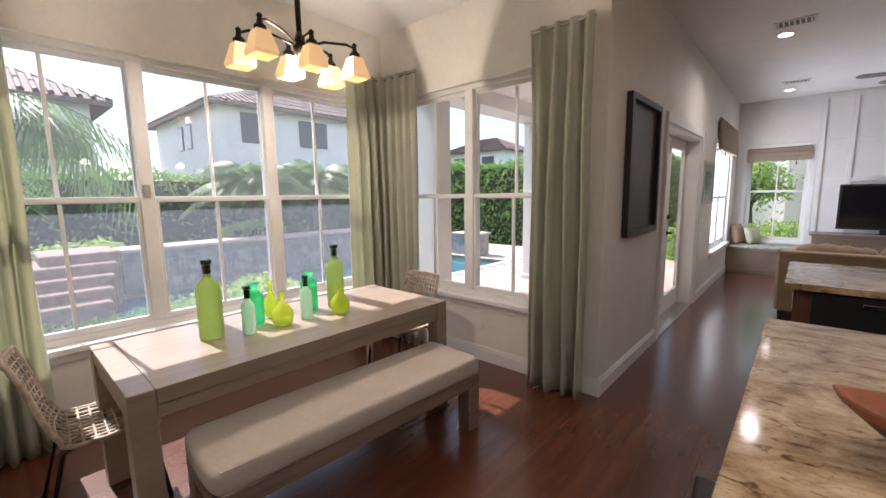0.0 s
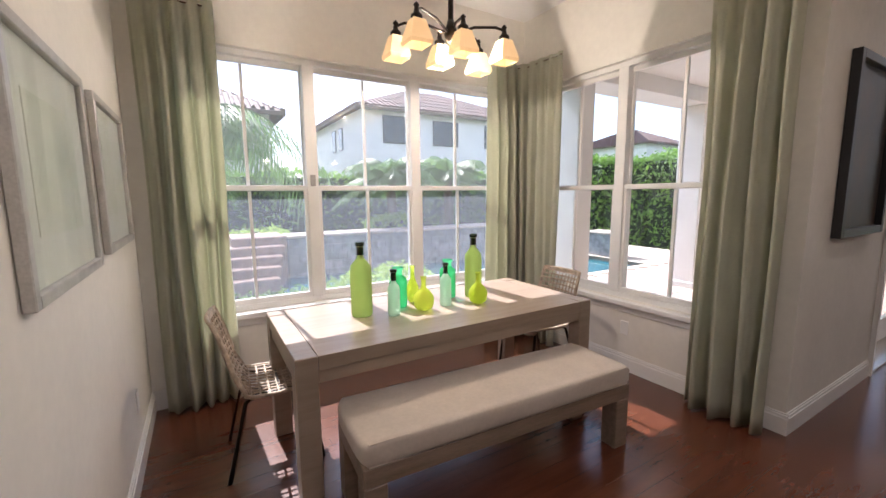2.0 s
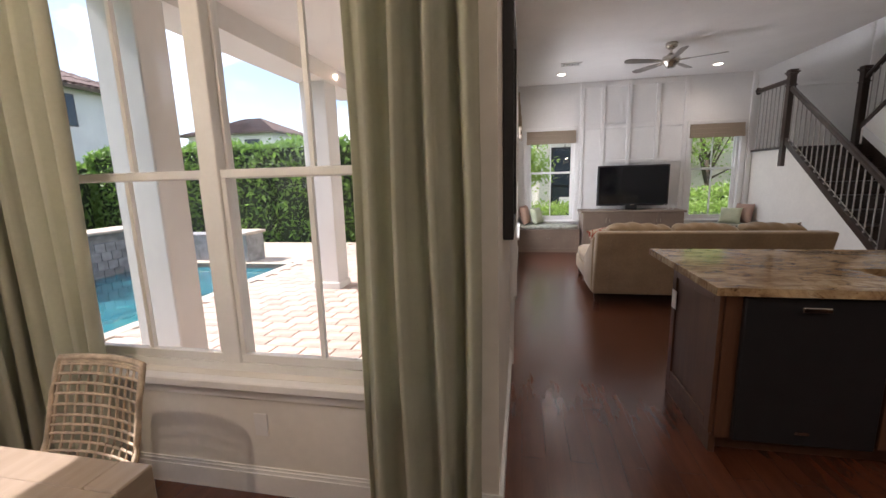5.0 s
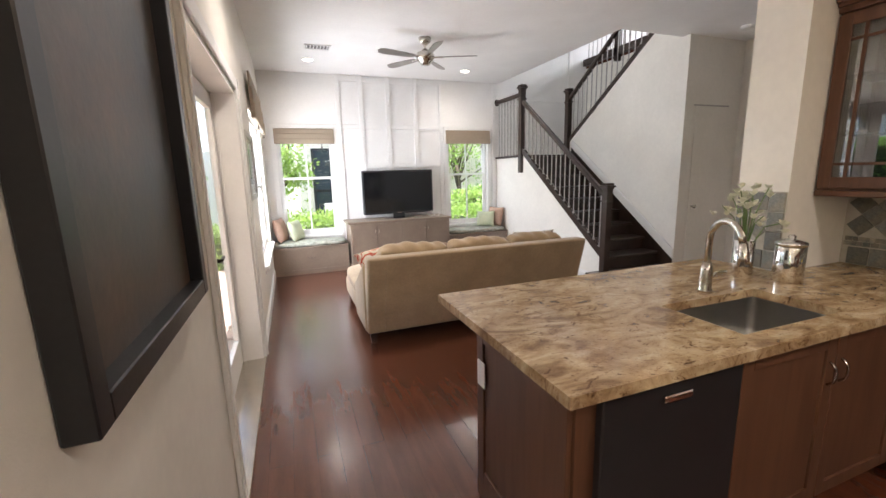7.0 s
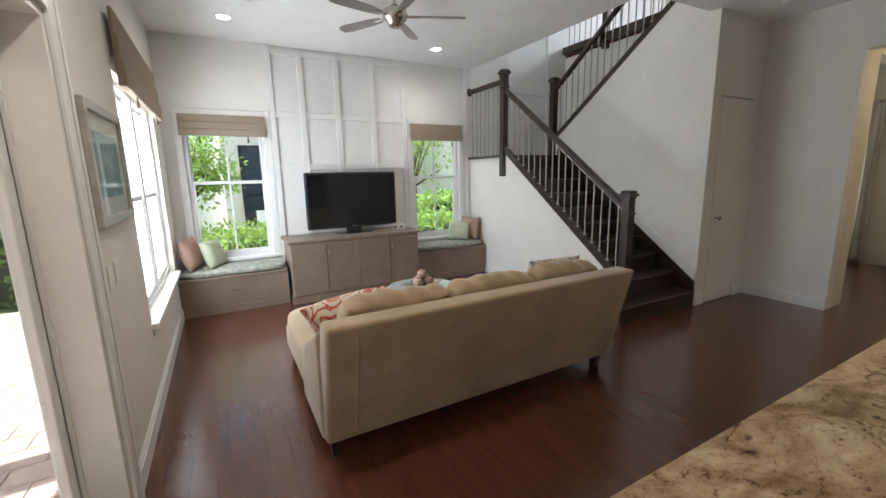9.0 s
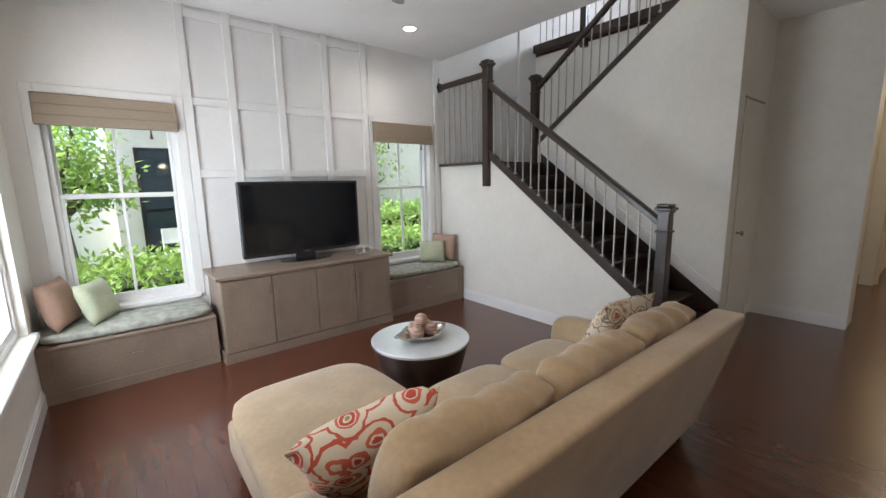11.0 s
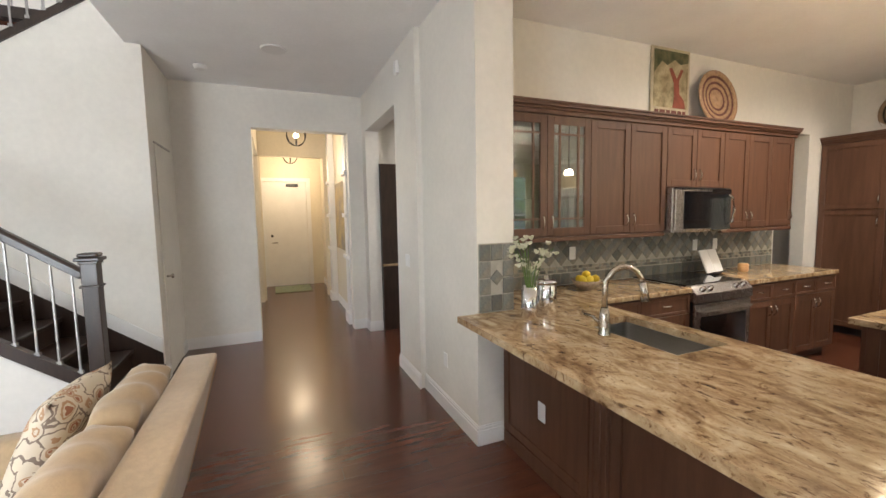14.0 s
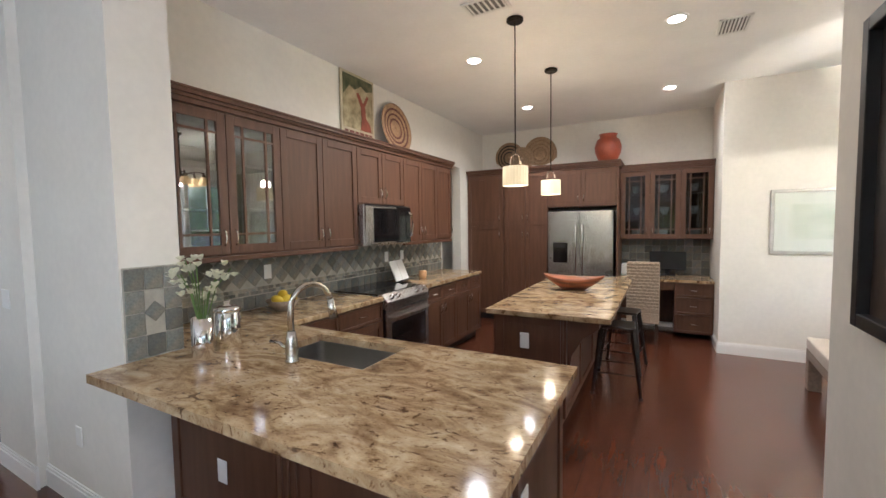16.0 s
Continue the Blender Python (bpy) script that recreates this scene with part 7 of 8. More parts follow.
for k in range(3):
    a = -0.89 + k * 0.377
    front(t, "x", UY, 1, a, a + 0.377, 1.33, 2.28, (a + (0.34 if k == 1 else 0.04), 1.44, True), DESKGLASS)
crown("crown_moulding", "x", UY, 1, -0.898, 0.248, 2.292, -0.645)
PORC = material("white porcelain", (0.8, 0.8, 0.78), 0.2, 0, 0.02, 6)
for x, z, r in ((-0.70, 1.341, 0.06), (-0.30, 1.341, 0.07), (0.05, 1.341, 0.06), (-0.68, 1.667, 0.055), (-0.32, 1.667, 0.065), (0.04, 1.667, 0.05), (-0.30, 1.977, 0.075), (-0.68, 1.977, 0.05), (0.06, 1.977, 0.05)):
    bm = bmesh.new()
    lathe(bm, (x, -0.47, z), [(r * 0.4, 0.0), (r * 0.45, 0.01), (r * 0.9, 0.06), (r, 0.11), (r * 0.94, 0.11), (r * 0.8, 0.06), (r * 0.35, 0.02)], 18, False)
    tagged(part("porcelain_bowl", bm, PORC, smooth=True), "white porcelain bowl on a cabinet shelf", "bowl", "shelf bowls")
pr = thing("printer", (0.12, -0.42, 0.79), "small white printer on the desk", "printer")
part("body", boxes((0.02, -0.58, 0.794, 0.23, -0.30, 0.95), bev=0.012, seg=2), TRIM, pr)
part("display", boxes((0.05, -0.299, 0.88, 0.14, -0.295, 0.93)), BLACKGLASS, pr)
mo = thing("monitor", (-0.38, -0.45, 0.79), "black computer monitor on the desk", "monitor")
part("screen", boxes((-0.60, -0.46, 0.88, -0.14, -0.43, 1.14), bev=0.006), BLACK, mo)
part("stand", boxes((-0.40, -0.47, 0.80, -0.34, -0.45, 0.90), (-0.47, -0.53, 0.793, -0.27, -0.38, 0.803)), BLACK, mo)
wc = thing("wicker_chair", (-0.09, 0.30, 0), "high-backed woven rattan chair at the desk", "chair")
bm = boxes((-0.28, 0.41, 0.43, 0.10, 0.46, 1.06), bev=0.015, seg=2)
part("backrest", bm, RATTAN, wc)
for i in range(15):
    z = 0.46 + i * 0.041
    bm = bmesh.new()
    tube(bm, [(-0.275 + k * 0.0375, 0.462 + 0.006 * (-1) ** (k + i), z) for k in range(11)], 0.012, 5)
    part("weave_strand", bm, RATTAN, wc)
part("seat", boxes((-0.28, 0.0, 0.40, 0.10, 0.46, 0.455), bev=0.015, seg=2), RATTAN, wc)
part("skirt", boxes((-0.28, 0.43, 0.27, 0.10, 0.46, 0.405), bev=0.006), RATTAN, wc)
for lx in (-0.27, 0.05):
    for ly in (0.01, 0.41):
        part("leg", boxes((lx, ly, 0, lx + 0.04, ly + 0.04, 0.40), bev=0.004), STAIRWOOD, wc)

# on top of the cabinets
def basket_plate(x, y, z, r, axis, lean, label, a, b):
    t = thing("basket_tray", (x, y, z), label, "basket", "woven trays")
    ringm = [material("pale coil weave", a, 0.8, 0, 0.15, 30, 0.5, 150), material("dark coil weave", b, 0.8, 0, 0.15, 30, 0.5, 150)]
    m = pose(x, y, z, 90 - lean if axis == "y" else 0, 0 if axis == "y" else -(90 - lean), 0)
    edges = [0.0, 0.34, 0.42, 0.54, 0.62, 0.74, 0.82, 1.0]
    for k in range(7):
        bm = bmesh.new()
        r0, r1 = max(edges[k] * r, 0.001), edges[k + 1] * r
        lathe(bm, (0, 0, 0), [(r0, 0.012 + 0.03 * edges[k] ** 2), (r0, 0.026 + 0.03 * edges[k] ** 2), (r1, 0.026 + 0.03 * edges[k + 1] ** 2), (r1, 0.012 + 0.03 * edges[k + 1] ** 2)], 36, False)
        bmesh.ops.transform(bm, matrix=m, verts=bm.verts)
        part("coil", bm, ringm[k % 2], t, smooth=True)


basket_plate(2.50, 2.19, 2.402 + 0.29, 0.29, "x", 8, "round striped coil basket tray above the cabinets", (0.45, 0.28, 0.16), (0.16, 0.06, 0.045))
basket_plate(2.05, -0.585, 2.437 + 0.26, 0.26, "y", 8, "round black ringed basket tray above the pantry", (0.42, 0.28, 0.17), (0.05, 0.035, 0.03))
basket_plate(1.52, -0.585, 2.437 + 0.28, 0.28, "y", 8, "round tan basket tray above the pantry", (0.46, 0.31, 0.18), (0.38, 0.24, 0.13))
basket_plate(1.80, -0.48, 2.437 + 0.20, 0.20, "y", 14, "small tan basket tray above the pantry", (0.50, 0.35, 0.22), (0.44, 0.29, 0.17))
po = thing("clay_pot", (0.42, -0.25, 2.437), "round terracotta red clay pot above the fridge", "pot")
bm = bmesh.new()
lathe(bm, (0.42, -0.25, 2.4375), [(0.10, 0.0), (0.13, 0.035), (0.178, 0.15), (0.186, 0.23), (0.155, 0.325), (0.112, 0.365), (0.118, 0.40), (0.13, 0.41), (0.105, 0.41), (0.098, 0.36)], 32, False)
part("body", bm, material("terracotta red glaze", (0.36, 0.075, 0.035), 0.4, 0, 0.15, 6), po, smooth=True)
LETTER = material("dark red lettering", (0.16, 0.04, 0.03), 0.6, 0, 0.1, 9)
ps = thing("vintage_poster", (2.53, 2.77, 2.40), "vintage printed poster leaning on the wall", "poster")
part("board", boxes((2.545, 2.50, 2.403, 2.565, 3.03, 3.145), bev=0.002), material("aged cream card", (0.58, 0.50, 0.36), 0.7, 0, 0.1, 9), ps)
part("picture", boxes((2.541, 2.53, 2.58, 2.5445, 3.0, 3.115)), material("sand and olive print", (0.50, 0.42, 0.26), 0.6, 0, 0.2, 12, second=(0.24, 0.19, 0.10)), ps)
bm = bmesh.new()
prism(bm, [(2.5385, y, z) for y, z in ((3.0, 3.115), (2.53, 3.115), (2.53, 3.03), (2.64, 3.0), (2.72, 3.04), (2.82, 2.98), (2.90, 3.01), (3.0, 2.90))], (0.002, 0, 0))
part("green_foliage", bm, material("dark green print", (0.045, 0.065, 0.025), 0.6, 0, 0.3, 14, second=(0.14, 0.13, 0.06)), ps)
bm = bmesh.new()
prism(bm, [(2.5380, y, z) for y, z in ((2.74, 2.58), (2.56, 2.58), (2.58, 2.66), (2.65, 2.72), (2.66, 2.84), (2.60, 2.95), (2.635, 2.96), (2.69, 2.86), (2.76, 2.96), (2.80, 2.95), (2.73, 2.82), (2.72, 2.70))], (0.002, 0, 0))
part("russet_shape", bm, material("russet print", (0.30, 0.075, 0.04), 0.6, 0, 0.2, 12), ps)
for k, (a, b) in enumerate(((2.93, 2.98), (2.84, 2.91), (2.77, 2.82), (2.68, 2.75), (2.61, 2.66), (2.55, 2.59))):
    part("letter_bar", boxes((2.541, a, 2.50, 2.5445, b, 2.555)), LETTER, ps)
part("letter_bar", boxes((2.541, 2.56, 2.44, 2.5445, 2.98, 2.475)), LETTER, ps)

# serving pantry seen past the wall
sv = thing("serving_hutch", (5.2, 4.5, 0), "dark wood hutch in the serving pantry", "cabinet")
part("base", boxes((4.95, 3.6, 0, 5.498, 5.095, 0.88)), STAIRWOOD, sv)
part("upper", boxes((4.955, 3.6, 0.916, 5.459, 5.095, 2.25)), STAIRWOOD, sv)
part("back_panel", boxes((5.46, 3.6, 0.916, 5.498, 5.095, 2.25)), STAIRWOOD, sv)
part("counter", boxes((4.93, 3.6, 0.882, 5.498, 5.095, 0.915), bev=0.004), GRANITE, sv)

# ---- slate backsplash, tile by tile ----
SLATE = tint_by_piece(material("slate tile", (0.16, 0.175, 0.17), 0.5, 0, 0.25, 9, 0.3, 70, (0.22, 0.20, 0.16)), 0.35)
MOSAIC = island_tint(material("mixed stone mosaic", (0.30, 0.26, 0.20), 0.5, 0, 0.2, 20, 0.2, 70, (0.16, 0.18, 0.17)), 0.55)
GROUT = material("sand grout", (0.46, 0.43, 0.37), 0.9, 0, 0.08, 20, 0.3, 150)


def tile_mesh(w, h, d, diamond=False):
    bm = boxes((-d, -w / 2, -h / 2, 0, w / 2, h / 2), bev=min(0.003, d * 0.4))
    if diamond:
        bmesh.ops.rotate(bm, verts=bm.verts, matrix=Matrix.Rotation(radians(45), 3, "X"))
    me = mesh_of(bm, "tile")
    me.materials.append(SLATE)
    return me


def tile(me, parent, x, y, z, rz=0.0):
    ob = new("tile", me)
    ob.parent = parent
    ob.matrix_basis = pose(x, y, z, 0, 0, rz)
    return ob


splash = part("backsplash", boxes((XK - 0.006, 0.95, 0.916, XK - 0.0015, 4.938, 1.378)), GROUT)
tagged(splash, "slate tile backsplash with a mosaic band", "backsplash", kind="structure")
SQ, DI = tile_mesh(0.101, 0.101, 0.007), tile_mesh(0.092, 0.092, 0.007, True)
for k in range(38):
    tile(SQ, splash, XK - 0.006, 1.005 + k * 0.104, 0.97)
for r in range(4):
    for k in range(30):
        y = 1.02 + k * 0.1325 + (0.066 if r % 2 else 0.0)
        z = 1.155 + r * 0.066
        if y < 4.88 and z < 1.33:
            tile(DI, splash, XK - 0.006, y, z)
bm = bmesh.new()
rnd = random.Random(3)
for r in range(2):
    y = 0.955
    while y < 4.9:
        wid = rnd.choice((0.022, 0.034, 0.05))
        box(bm, XK - 0.012, y, 1.03 + r * 0.029, XK - 0.0065, y + wid, 1.056 + r * 0.029)
        y += wid + 0.004
tagged(part("mosaic_band", bm, MOSAIC, splash), kind="stuff")
pier_t = part("backsplash", boxes((1.9795, 4.945, 0.916, 1.9845, 5.212, 1.375)), GROUT)
tagged(pier_t, "slate tiles on the end of the wall", "backsplash", kind="structure")
SM = tile_mesh(0.085, 0.108, 0.007)
for c in range(3):
    for r in range(4):
        if not (c == 1 and r in (1, 2)):
            tile(SM, pier_t, 1.9795, 4.988 + c * 0.0885, 0.974 + r * 0.1135)
tile(tile_mesh(0.075, 0.075, 0.007, True), pier_t, 1.9795, 5.0765, 1.145)
for y, z in ((3.95, 1.20), (2.32, 1.20), (2.0, 1.20)):
    tagged(part("wall_outlet", boxes((XK - 0.022, y - 0.035, z - 0.058, XK - 0.0145, y + 0.035, z + 0.058), bev=0.003), TRIM), "white outlet plate on the tiles", "outlet")
dsp = part("backsplash", boxes((-0.897, -0.648, 0.794, 0.246, -0.643, 1.318)), GROUT)
tagged(dsp, "slate tile backsplash above the desk", "backsplash", kind="structure")
for c in range(11):
    for r in range(5):
        tile(SQ, dsp, -0.843 + c * 0.104, -0.643, 0.848 + r * 0.104, -90)

# ================= outdoors =================
structure("ground", boxes((-90, -90, -0.55, -3.55, 120, -0.28)), GRASS, "green lawn round the house", "ground")
structure("ground_north", boxes((-3.55, 10.81, -0.55, 90, 120, -0.13)), GRASS, "green lawn north of the house", "ground")
structure("ground_south", boxes((-3.55, -90, -0.55, 90, -0.86, -0.28)), GRASS, "green lawn south of the house", "ground")
structure("ground_corner", boxes((-3.55, -0.86, -0.55, -1.101, 0.259, -0.281)), GRASS, "green lawn beside the dining room", "ground")
structure("ground_east", boxes((9.71, -0.86, -0.55, 90, 10.81, -0.28)), GRASS, "green lawn east of the house", "ground")
structure("patio_bed", boxes((-5.3, 3.97, -0.28, -1.175, 12.0, -0.125), (-9.2, 9.3, -0.275, -5.3, 12.0, -0.127), (-9.8, 0.2, -0.27, -8.6, 2.4, -0.12)), COPING, "sand bed below the patio pavers", "patio")
# lanai over the patio
ln = thing("lanai", (-3.7, 6.0, 0), "white stucco porch roof on square columns", "porch", kind="structure")
part("porch_ceiling", boxes((-3.95, 3.965, 3.02, -1.175, 9.0, 3.30)), STUCCO, ln)
part("beam", boxes((-3.93, 3.97, 2.80, -3.48, 9.0, 3.019), (-3.48, 8.6, 2.80, -1.18, 9.0, 3.018)), STUCCO, ln)
for ya, yb in ((4.79, 5.06), (7.58, 7.92)):
    c = part("column", boxes((-3.88, ya, -0.11, -3.50, yb, 2.80), bev=0.01), STUCCO, ln)
    part("column_base", boxes((-3.90, ya - 0.02, -0.115, -3.48, yb + 0.02, 0.0), bev=0.008), STUCCO, c)
# pool
WATER = material("pool water", (0.03, 0.13, 0.17), 0.06, 0, 0.15, 1.5, 0.25, 5, (0.04, 0.19, 0.22))
structure("pool", boxes((-8.55, 0.9, -0.275, -5.35, 9.25, -0.20)), WATER, "still blue-green pool water", "pool")
structure("pool_coping", boxes((-5.35, 0.9, -0.279, -5.05, 3.97, -0.13), (-5.35, 3.97, -0.124, -5.15, 9.3, -0.10), (-8.6, 9.24, -0.124, -5.35, 9.45, -0.10), bev=0.012), COPING, "pale stone coping round the pool", "coping")
# raised stone wall behind the pool
rw = thing("pool_wall", (-8.9, 5.5, 0), "raised grey stone wall behind the pool", "wall", kind="structure")
part("core", boxes((-9.2, 2.3, -0.27, -8.6, 9.9, 0.60), (-7.1, 9.35, -0.27, -6.3, 9.9, 0.44), (-8.6, 9.45, -0.27, -7.1, 9.9, 0.44)), STONE, rw)
part("cap", boxes((-9.25, 2.30, 0.60, -8.55, 4.6, 0.66), (-9.25, 4.62, 0.60, -8.5, 9.95, 0.655), (-7.15, 9.3, 0.44, -6.25, 9.95, 0.50), bev=0.015), COPING, rw, "pale stone cap")
bm = bmesh.new()
for r in range(4):
    for k in range(38):
        y0 = 2.3 + k * 0.2 + (0.1 if r % 2 else 0)
        if y0 < 9.3:
            box(bm, -8.598, y0 + 0.006, -0.24 + r * 0.17, -8.575, y0 + 0.194, -0.076 + r * 0.17, 0.004)
tagged(part("stone_blocks", bm, STONE, rw), kind="stuff")
for i in range(5):
    structure("garden_step", boxes((-9.7, 1.30 - 0.14 * i, -0.27, -8.55 + 0.28 * i, 2.28 - 0.08 * i, 0.66 - 0.155 * i), bev=0.02), STEPSTONE, "terracotta garden step beside the pool", "step")


# leaves
def leaf_cloud(name, centres, size, mat, parent, seed, squash=0.45, joined=True):
    """Many small folded leaves at the given places."""
    rng = np.random.default_rng(seed)
    n = len(centres)
    c = np.asarray(centres, float)
    d = rng.normal(size=(n, 3))
    d /= np.linalg.norm(d, axis=1)[:, None]
    e = np.cross(d, rng.normal(size=(n, 3)))
    e /= np.linalg.norm(e, axis=1)[:, None]
    s = size * rng.uniform(0.6, 1.4, n)[:, None]
    up = np.cross(d, e) * s * 0.12
    v = np.stack([c - d * s, c + e * s * squash - up, c + d * s, c - e * s * squash - up], 1).reshape(-1, 3)
    f = np.arange(n * 4).reshape(n, 4)
    me = bpy.data.meshes.new(name)
    me.from_pydata(v.tolist(), [], f.tolist())
    ob = part(name, me, mat, parent)
    return tagged(ob, kind="stuff") if joined else ob


def hedge(name, x0, y0, x1, y1, z0, z1, count, size, mat, label, seed, core=0.12):
    t = thing(name, ((x0 + x1) / 2, (y0 + y1) / 2, z0), label, "hedge")
    # solid core box, coloured dark in place of the shade among the leaves
    part("shade_core", boxes((x0 + core, y0 + core, z0, x1 - core, y1 - core, z1 - core)), HEDGESHADE, t)
    rng = np.random.default_rng(seed)
    p = rng.uniform((x0, y0, z0), (x1, y1, z1), (count, 3))
    side = rng.integers(0, 5, count)
    for ax, val, k in ((0, x0, 0), (0, x1, 1), (1, y0, 2), (1, y1, 3), (2, z1, 4)):
        sel = side == k
        p[sel, ax] = val + rng.normal(0, core * 0.6, sel.sum())
    p[:, 2] += 0.10 * np.sin(p[:, 0] * 2.1 + p[:, 1] * 1.7) * (p[:, 2] > z1 - 0.3)
    leaf_cloud("leaves", p, size, mat, t, seed)


# dark green of the hedge cores, with the inner shade put into the colour
HEDGESHADE = material("painted shade between leaves", (0.03, 0.05, 0.015), 0.95, 0, 0.3, 8, 0.5, 30)
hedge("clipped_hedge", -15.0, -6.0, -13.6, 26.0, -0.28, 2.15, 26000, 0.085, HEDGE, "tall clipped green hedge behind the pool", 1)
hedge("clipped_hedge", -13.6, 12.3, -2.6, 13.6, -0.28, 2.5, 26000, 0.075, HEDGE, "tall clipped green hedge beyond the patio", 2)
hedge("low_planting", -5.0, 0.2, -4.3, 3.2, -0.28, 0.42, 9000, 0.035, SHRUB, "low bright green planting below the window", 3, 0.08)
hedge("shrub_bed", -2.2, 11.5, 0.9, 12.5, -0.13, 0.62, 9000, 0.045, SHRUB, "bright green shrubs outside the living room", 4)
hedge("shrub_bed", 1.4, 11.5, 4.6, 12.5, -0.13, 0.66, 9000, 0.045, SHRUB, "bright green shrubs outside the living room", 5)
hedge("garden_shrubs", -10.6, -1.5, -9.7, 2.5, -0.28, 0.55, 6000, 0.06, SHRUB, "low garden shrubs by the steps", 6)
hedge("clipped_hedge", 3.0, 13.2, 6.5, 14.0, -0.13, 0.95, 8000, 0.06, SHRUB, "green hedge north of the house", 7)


def palm(x, y, z0, trunk, r, fronds, label, seed, arch=0.9, leaf=0.02):
    t = thing("palm_tree", (x, y, z0), label, "palm tree", "garden palms")
    rng = random.Random(seed)
    bm = bmesh.new()
    n = 9
    tube(bm, [(x + 0.04 * math.sin(i), y + 0.03 * math.cos(i * 1.3), z0 + trunk * i / n) for i in range(n + 1)], 0.1, 10, True, [0.15 - 0.05 * i / n + 0.012 * (i % 2) for i in range(n + 1)])
    part("trunk", bm, BARK, t, smooth=True)
    top = Vector((x, y, z0 + trunk))
    bm = bmesh.new()
    for k in range(fronds):
        az = 2 * math.pi * k / fronds + rng.uniform(-0.3, 0.3)
        el = rng.uniform(0.1, 1.25)
        ln = r * rng.uniform(0.75, 1.1)
        h = Vector((math.cos(az), math.sin(az), 0))
        pts = []
        for i in range(13):
            s = i / 12
            pts.append(top + h * (ln * s * math.cos(el * (1 - 0.35 * s))) + Vector((0, 0, ln * (s * math.sin(el) - arch * s * s * 0.75))))
        tube(bm, pts, 0.01, 4, False, [0.014 * (1 - 0.8 * i / 12) for i in range(13)])
        side = h.cross(Vector((0, 0, 1))).normalized()
        for i in range(2, 13):
            for q in range(3):
                f = min(12, i + q / 3)
                a = int(min(f, 11))
                p = pts[a].lerp(pts[a + 1], f - a)
                d = (pts[a + 1] - pts[a]).normalized()
                w = ln * 0.32 * (1 - abs(f / 12 - 0.45) * 1.2)
                for sg in (-1, 1):
                    tip = p + (side * sg * 0.8 + d * 0.6 + Vector((0, 0, -0.45 - rng.uniform(0, 0.3)))) * w
                    mid_ = p.lerp(tip, 0.5) + Vector((0, 0, 0.03 * w))
                    vs = [bm.verts.new(v) for v in (p + d * leaf, mid_ + d * leaf, tip, mid_ - d * leaf, p - d * leaf)]
                    bm.faces.new(vs)
    part("crown", bm, PALM, t)


palm(-5.9, 0.6, -0.28, 2.5, 2.1, 30, "feathery palm outside the dining window", 1, 1.35, 0.014)
palm(-9.75, 5.1, -0.1, 1.95, 1.35, 44, "bushy pygmy palm behind the pool wall", 2, 0.8, 0.014)
palm(-9.9, 6.9, -0.1, 2.05, 1.35, 44, "bushy pygmy palm behind the pool wall", 3, 0.8, 0.014)
palm(-7.2, -1.2, -0.28, 2.9, 2.2, 24, "tall palm by the garden steps", 4)
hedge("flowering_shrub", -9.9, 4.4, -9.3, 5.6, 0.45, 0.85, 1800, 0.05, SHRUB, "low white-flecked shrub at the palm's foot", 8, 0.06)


def tree(x, y, z0, trunk, rx, rz, leaves, size, mat, label, seed):
    t = thing("garden_tree", (x, y, z0), label, "tree")
    rng = np.random.default_rng(seed)
    bm = bmesh.new()
    tube(bm, [(x, y, z0), (x + 0.05, y, z0 + trunk * 0.5), (x, y + 0.05, z0 + trunk)], 0.1, 8, True, [0.11, 0.09, 0.06])
    cs = []
    for k in range(14):
        a, e = rng.uniform(0, 6.28), rng.uniform(-0.2, 1.2)
        q = Vector((x, y, z0 + trunk)) + Vector((math.cos(a) * math.cos(e) * rx * rng.uniform(0.4, 0.9), math.sin(a) * math.cos(e) * rx * rng.uniform(0.4, 0.9), rz * math.sin(e)))
        tube(bm, [(x, y + 0.03, z0 + trunk * rng.uniform(0.6, 1.0)), q], 0.03, 5, True, [0.04, 0.012])
        cs.append(q)
    part("trunk", bm, BARK, t, smooth=True)
    idx = rng.integers(0, len(cs), leaves)
    c = np.array([tuple(v) for v in cs])[idx] + rng.normal(0, rx * 0.26, (leaves, 3))
    leaf_cloud("crown", c, size, mat, t, seed)


tree(-0.95, 13.0, -0.13, 1.7, 0.75, 0.8, 2600, 0.05, SHRUB, "small leafy tree outside the living room window", 11)
tree(2.7, 15.2, -0.13, 2.2, 1.4, 1.3, 2000, 0.06, SHRUB, "leafy tree beyond the shrubs", 12)
tree(4.6, 16.0, -0.13, 2.0, 1.3, 1.2, 1800, 0.06, SHRUB, "leafy tree beyond the shrubs", 13)


# neighbouring houses
DARKPANE = material("dark window glass", (0.03, 0.04, 0.055), 0.08, 0, 0.05, 3)


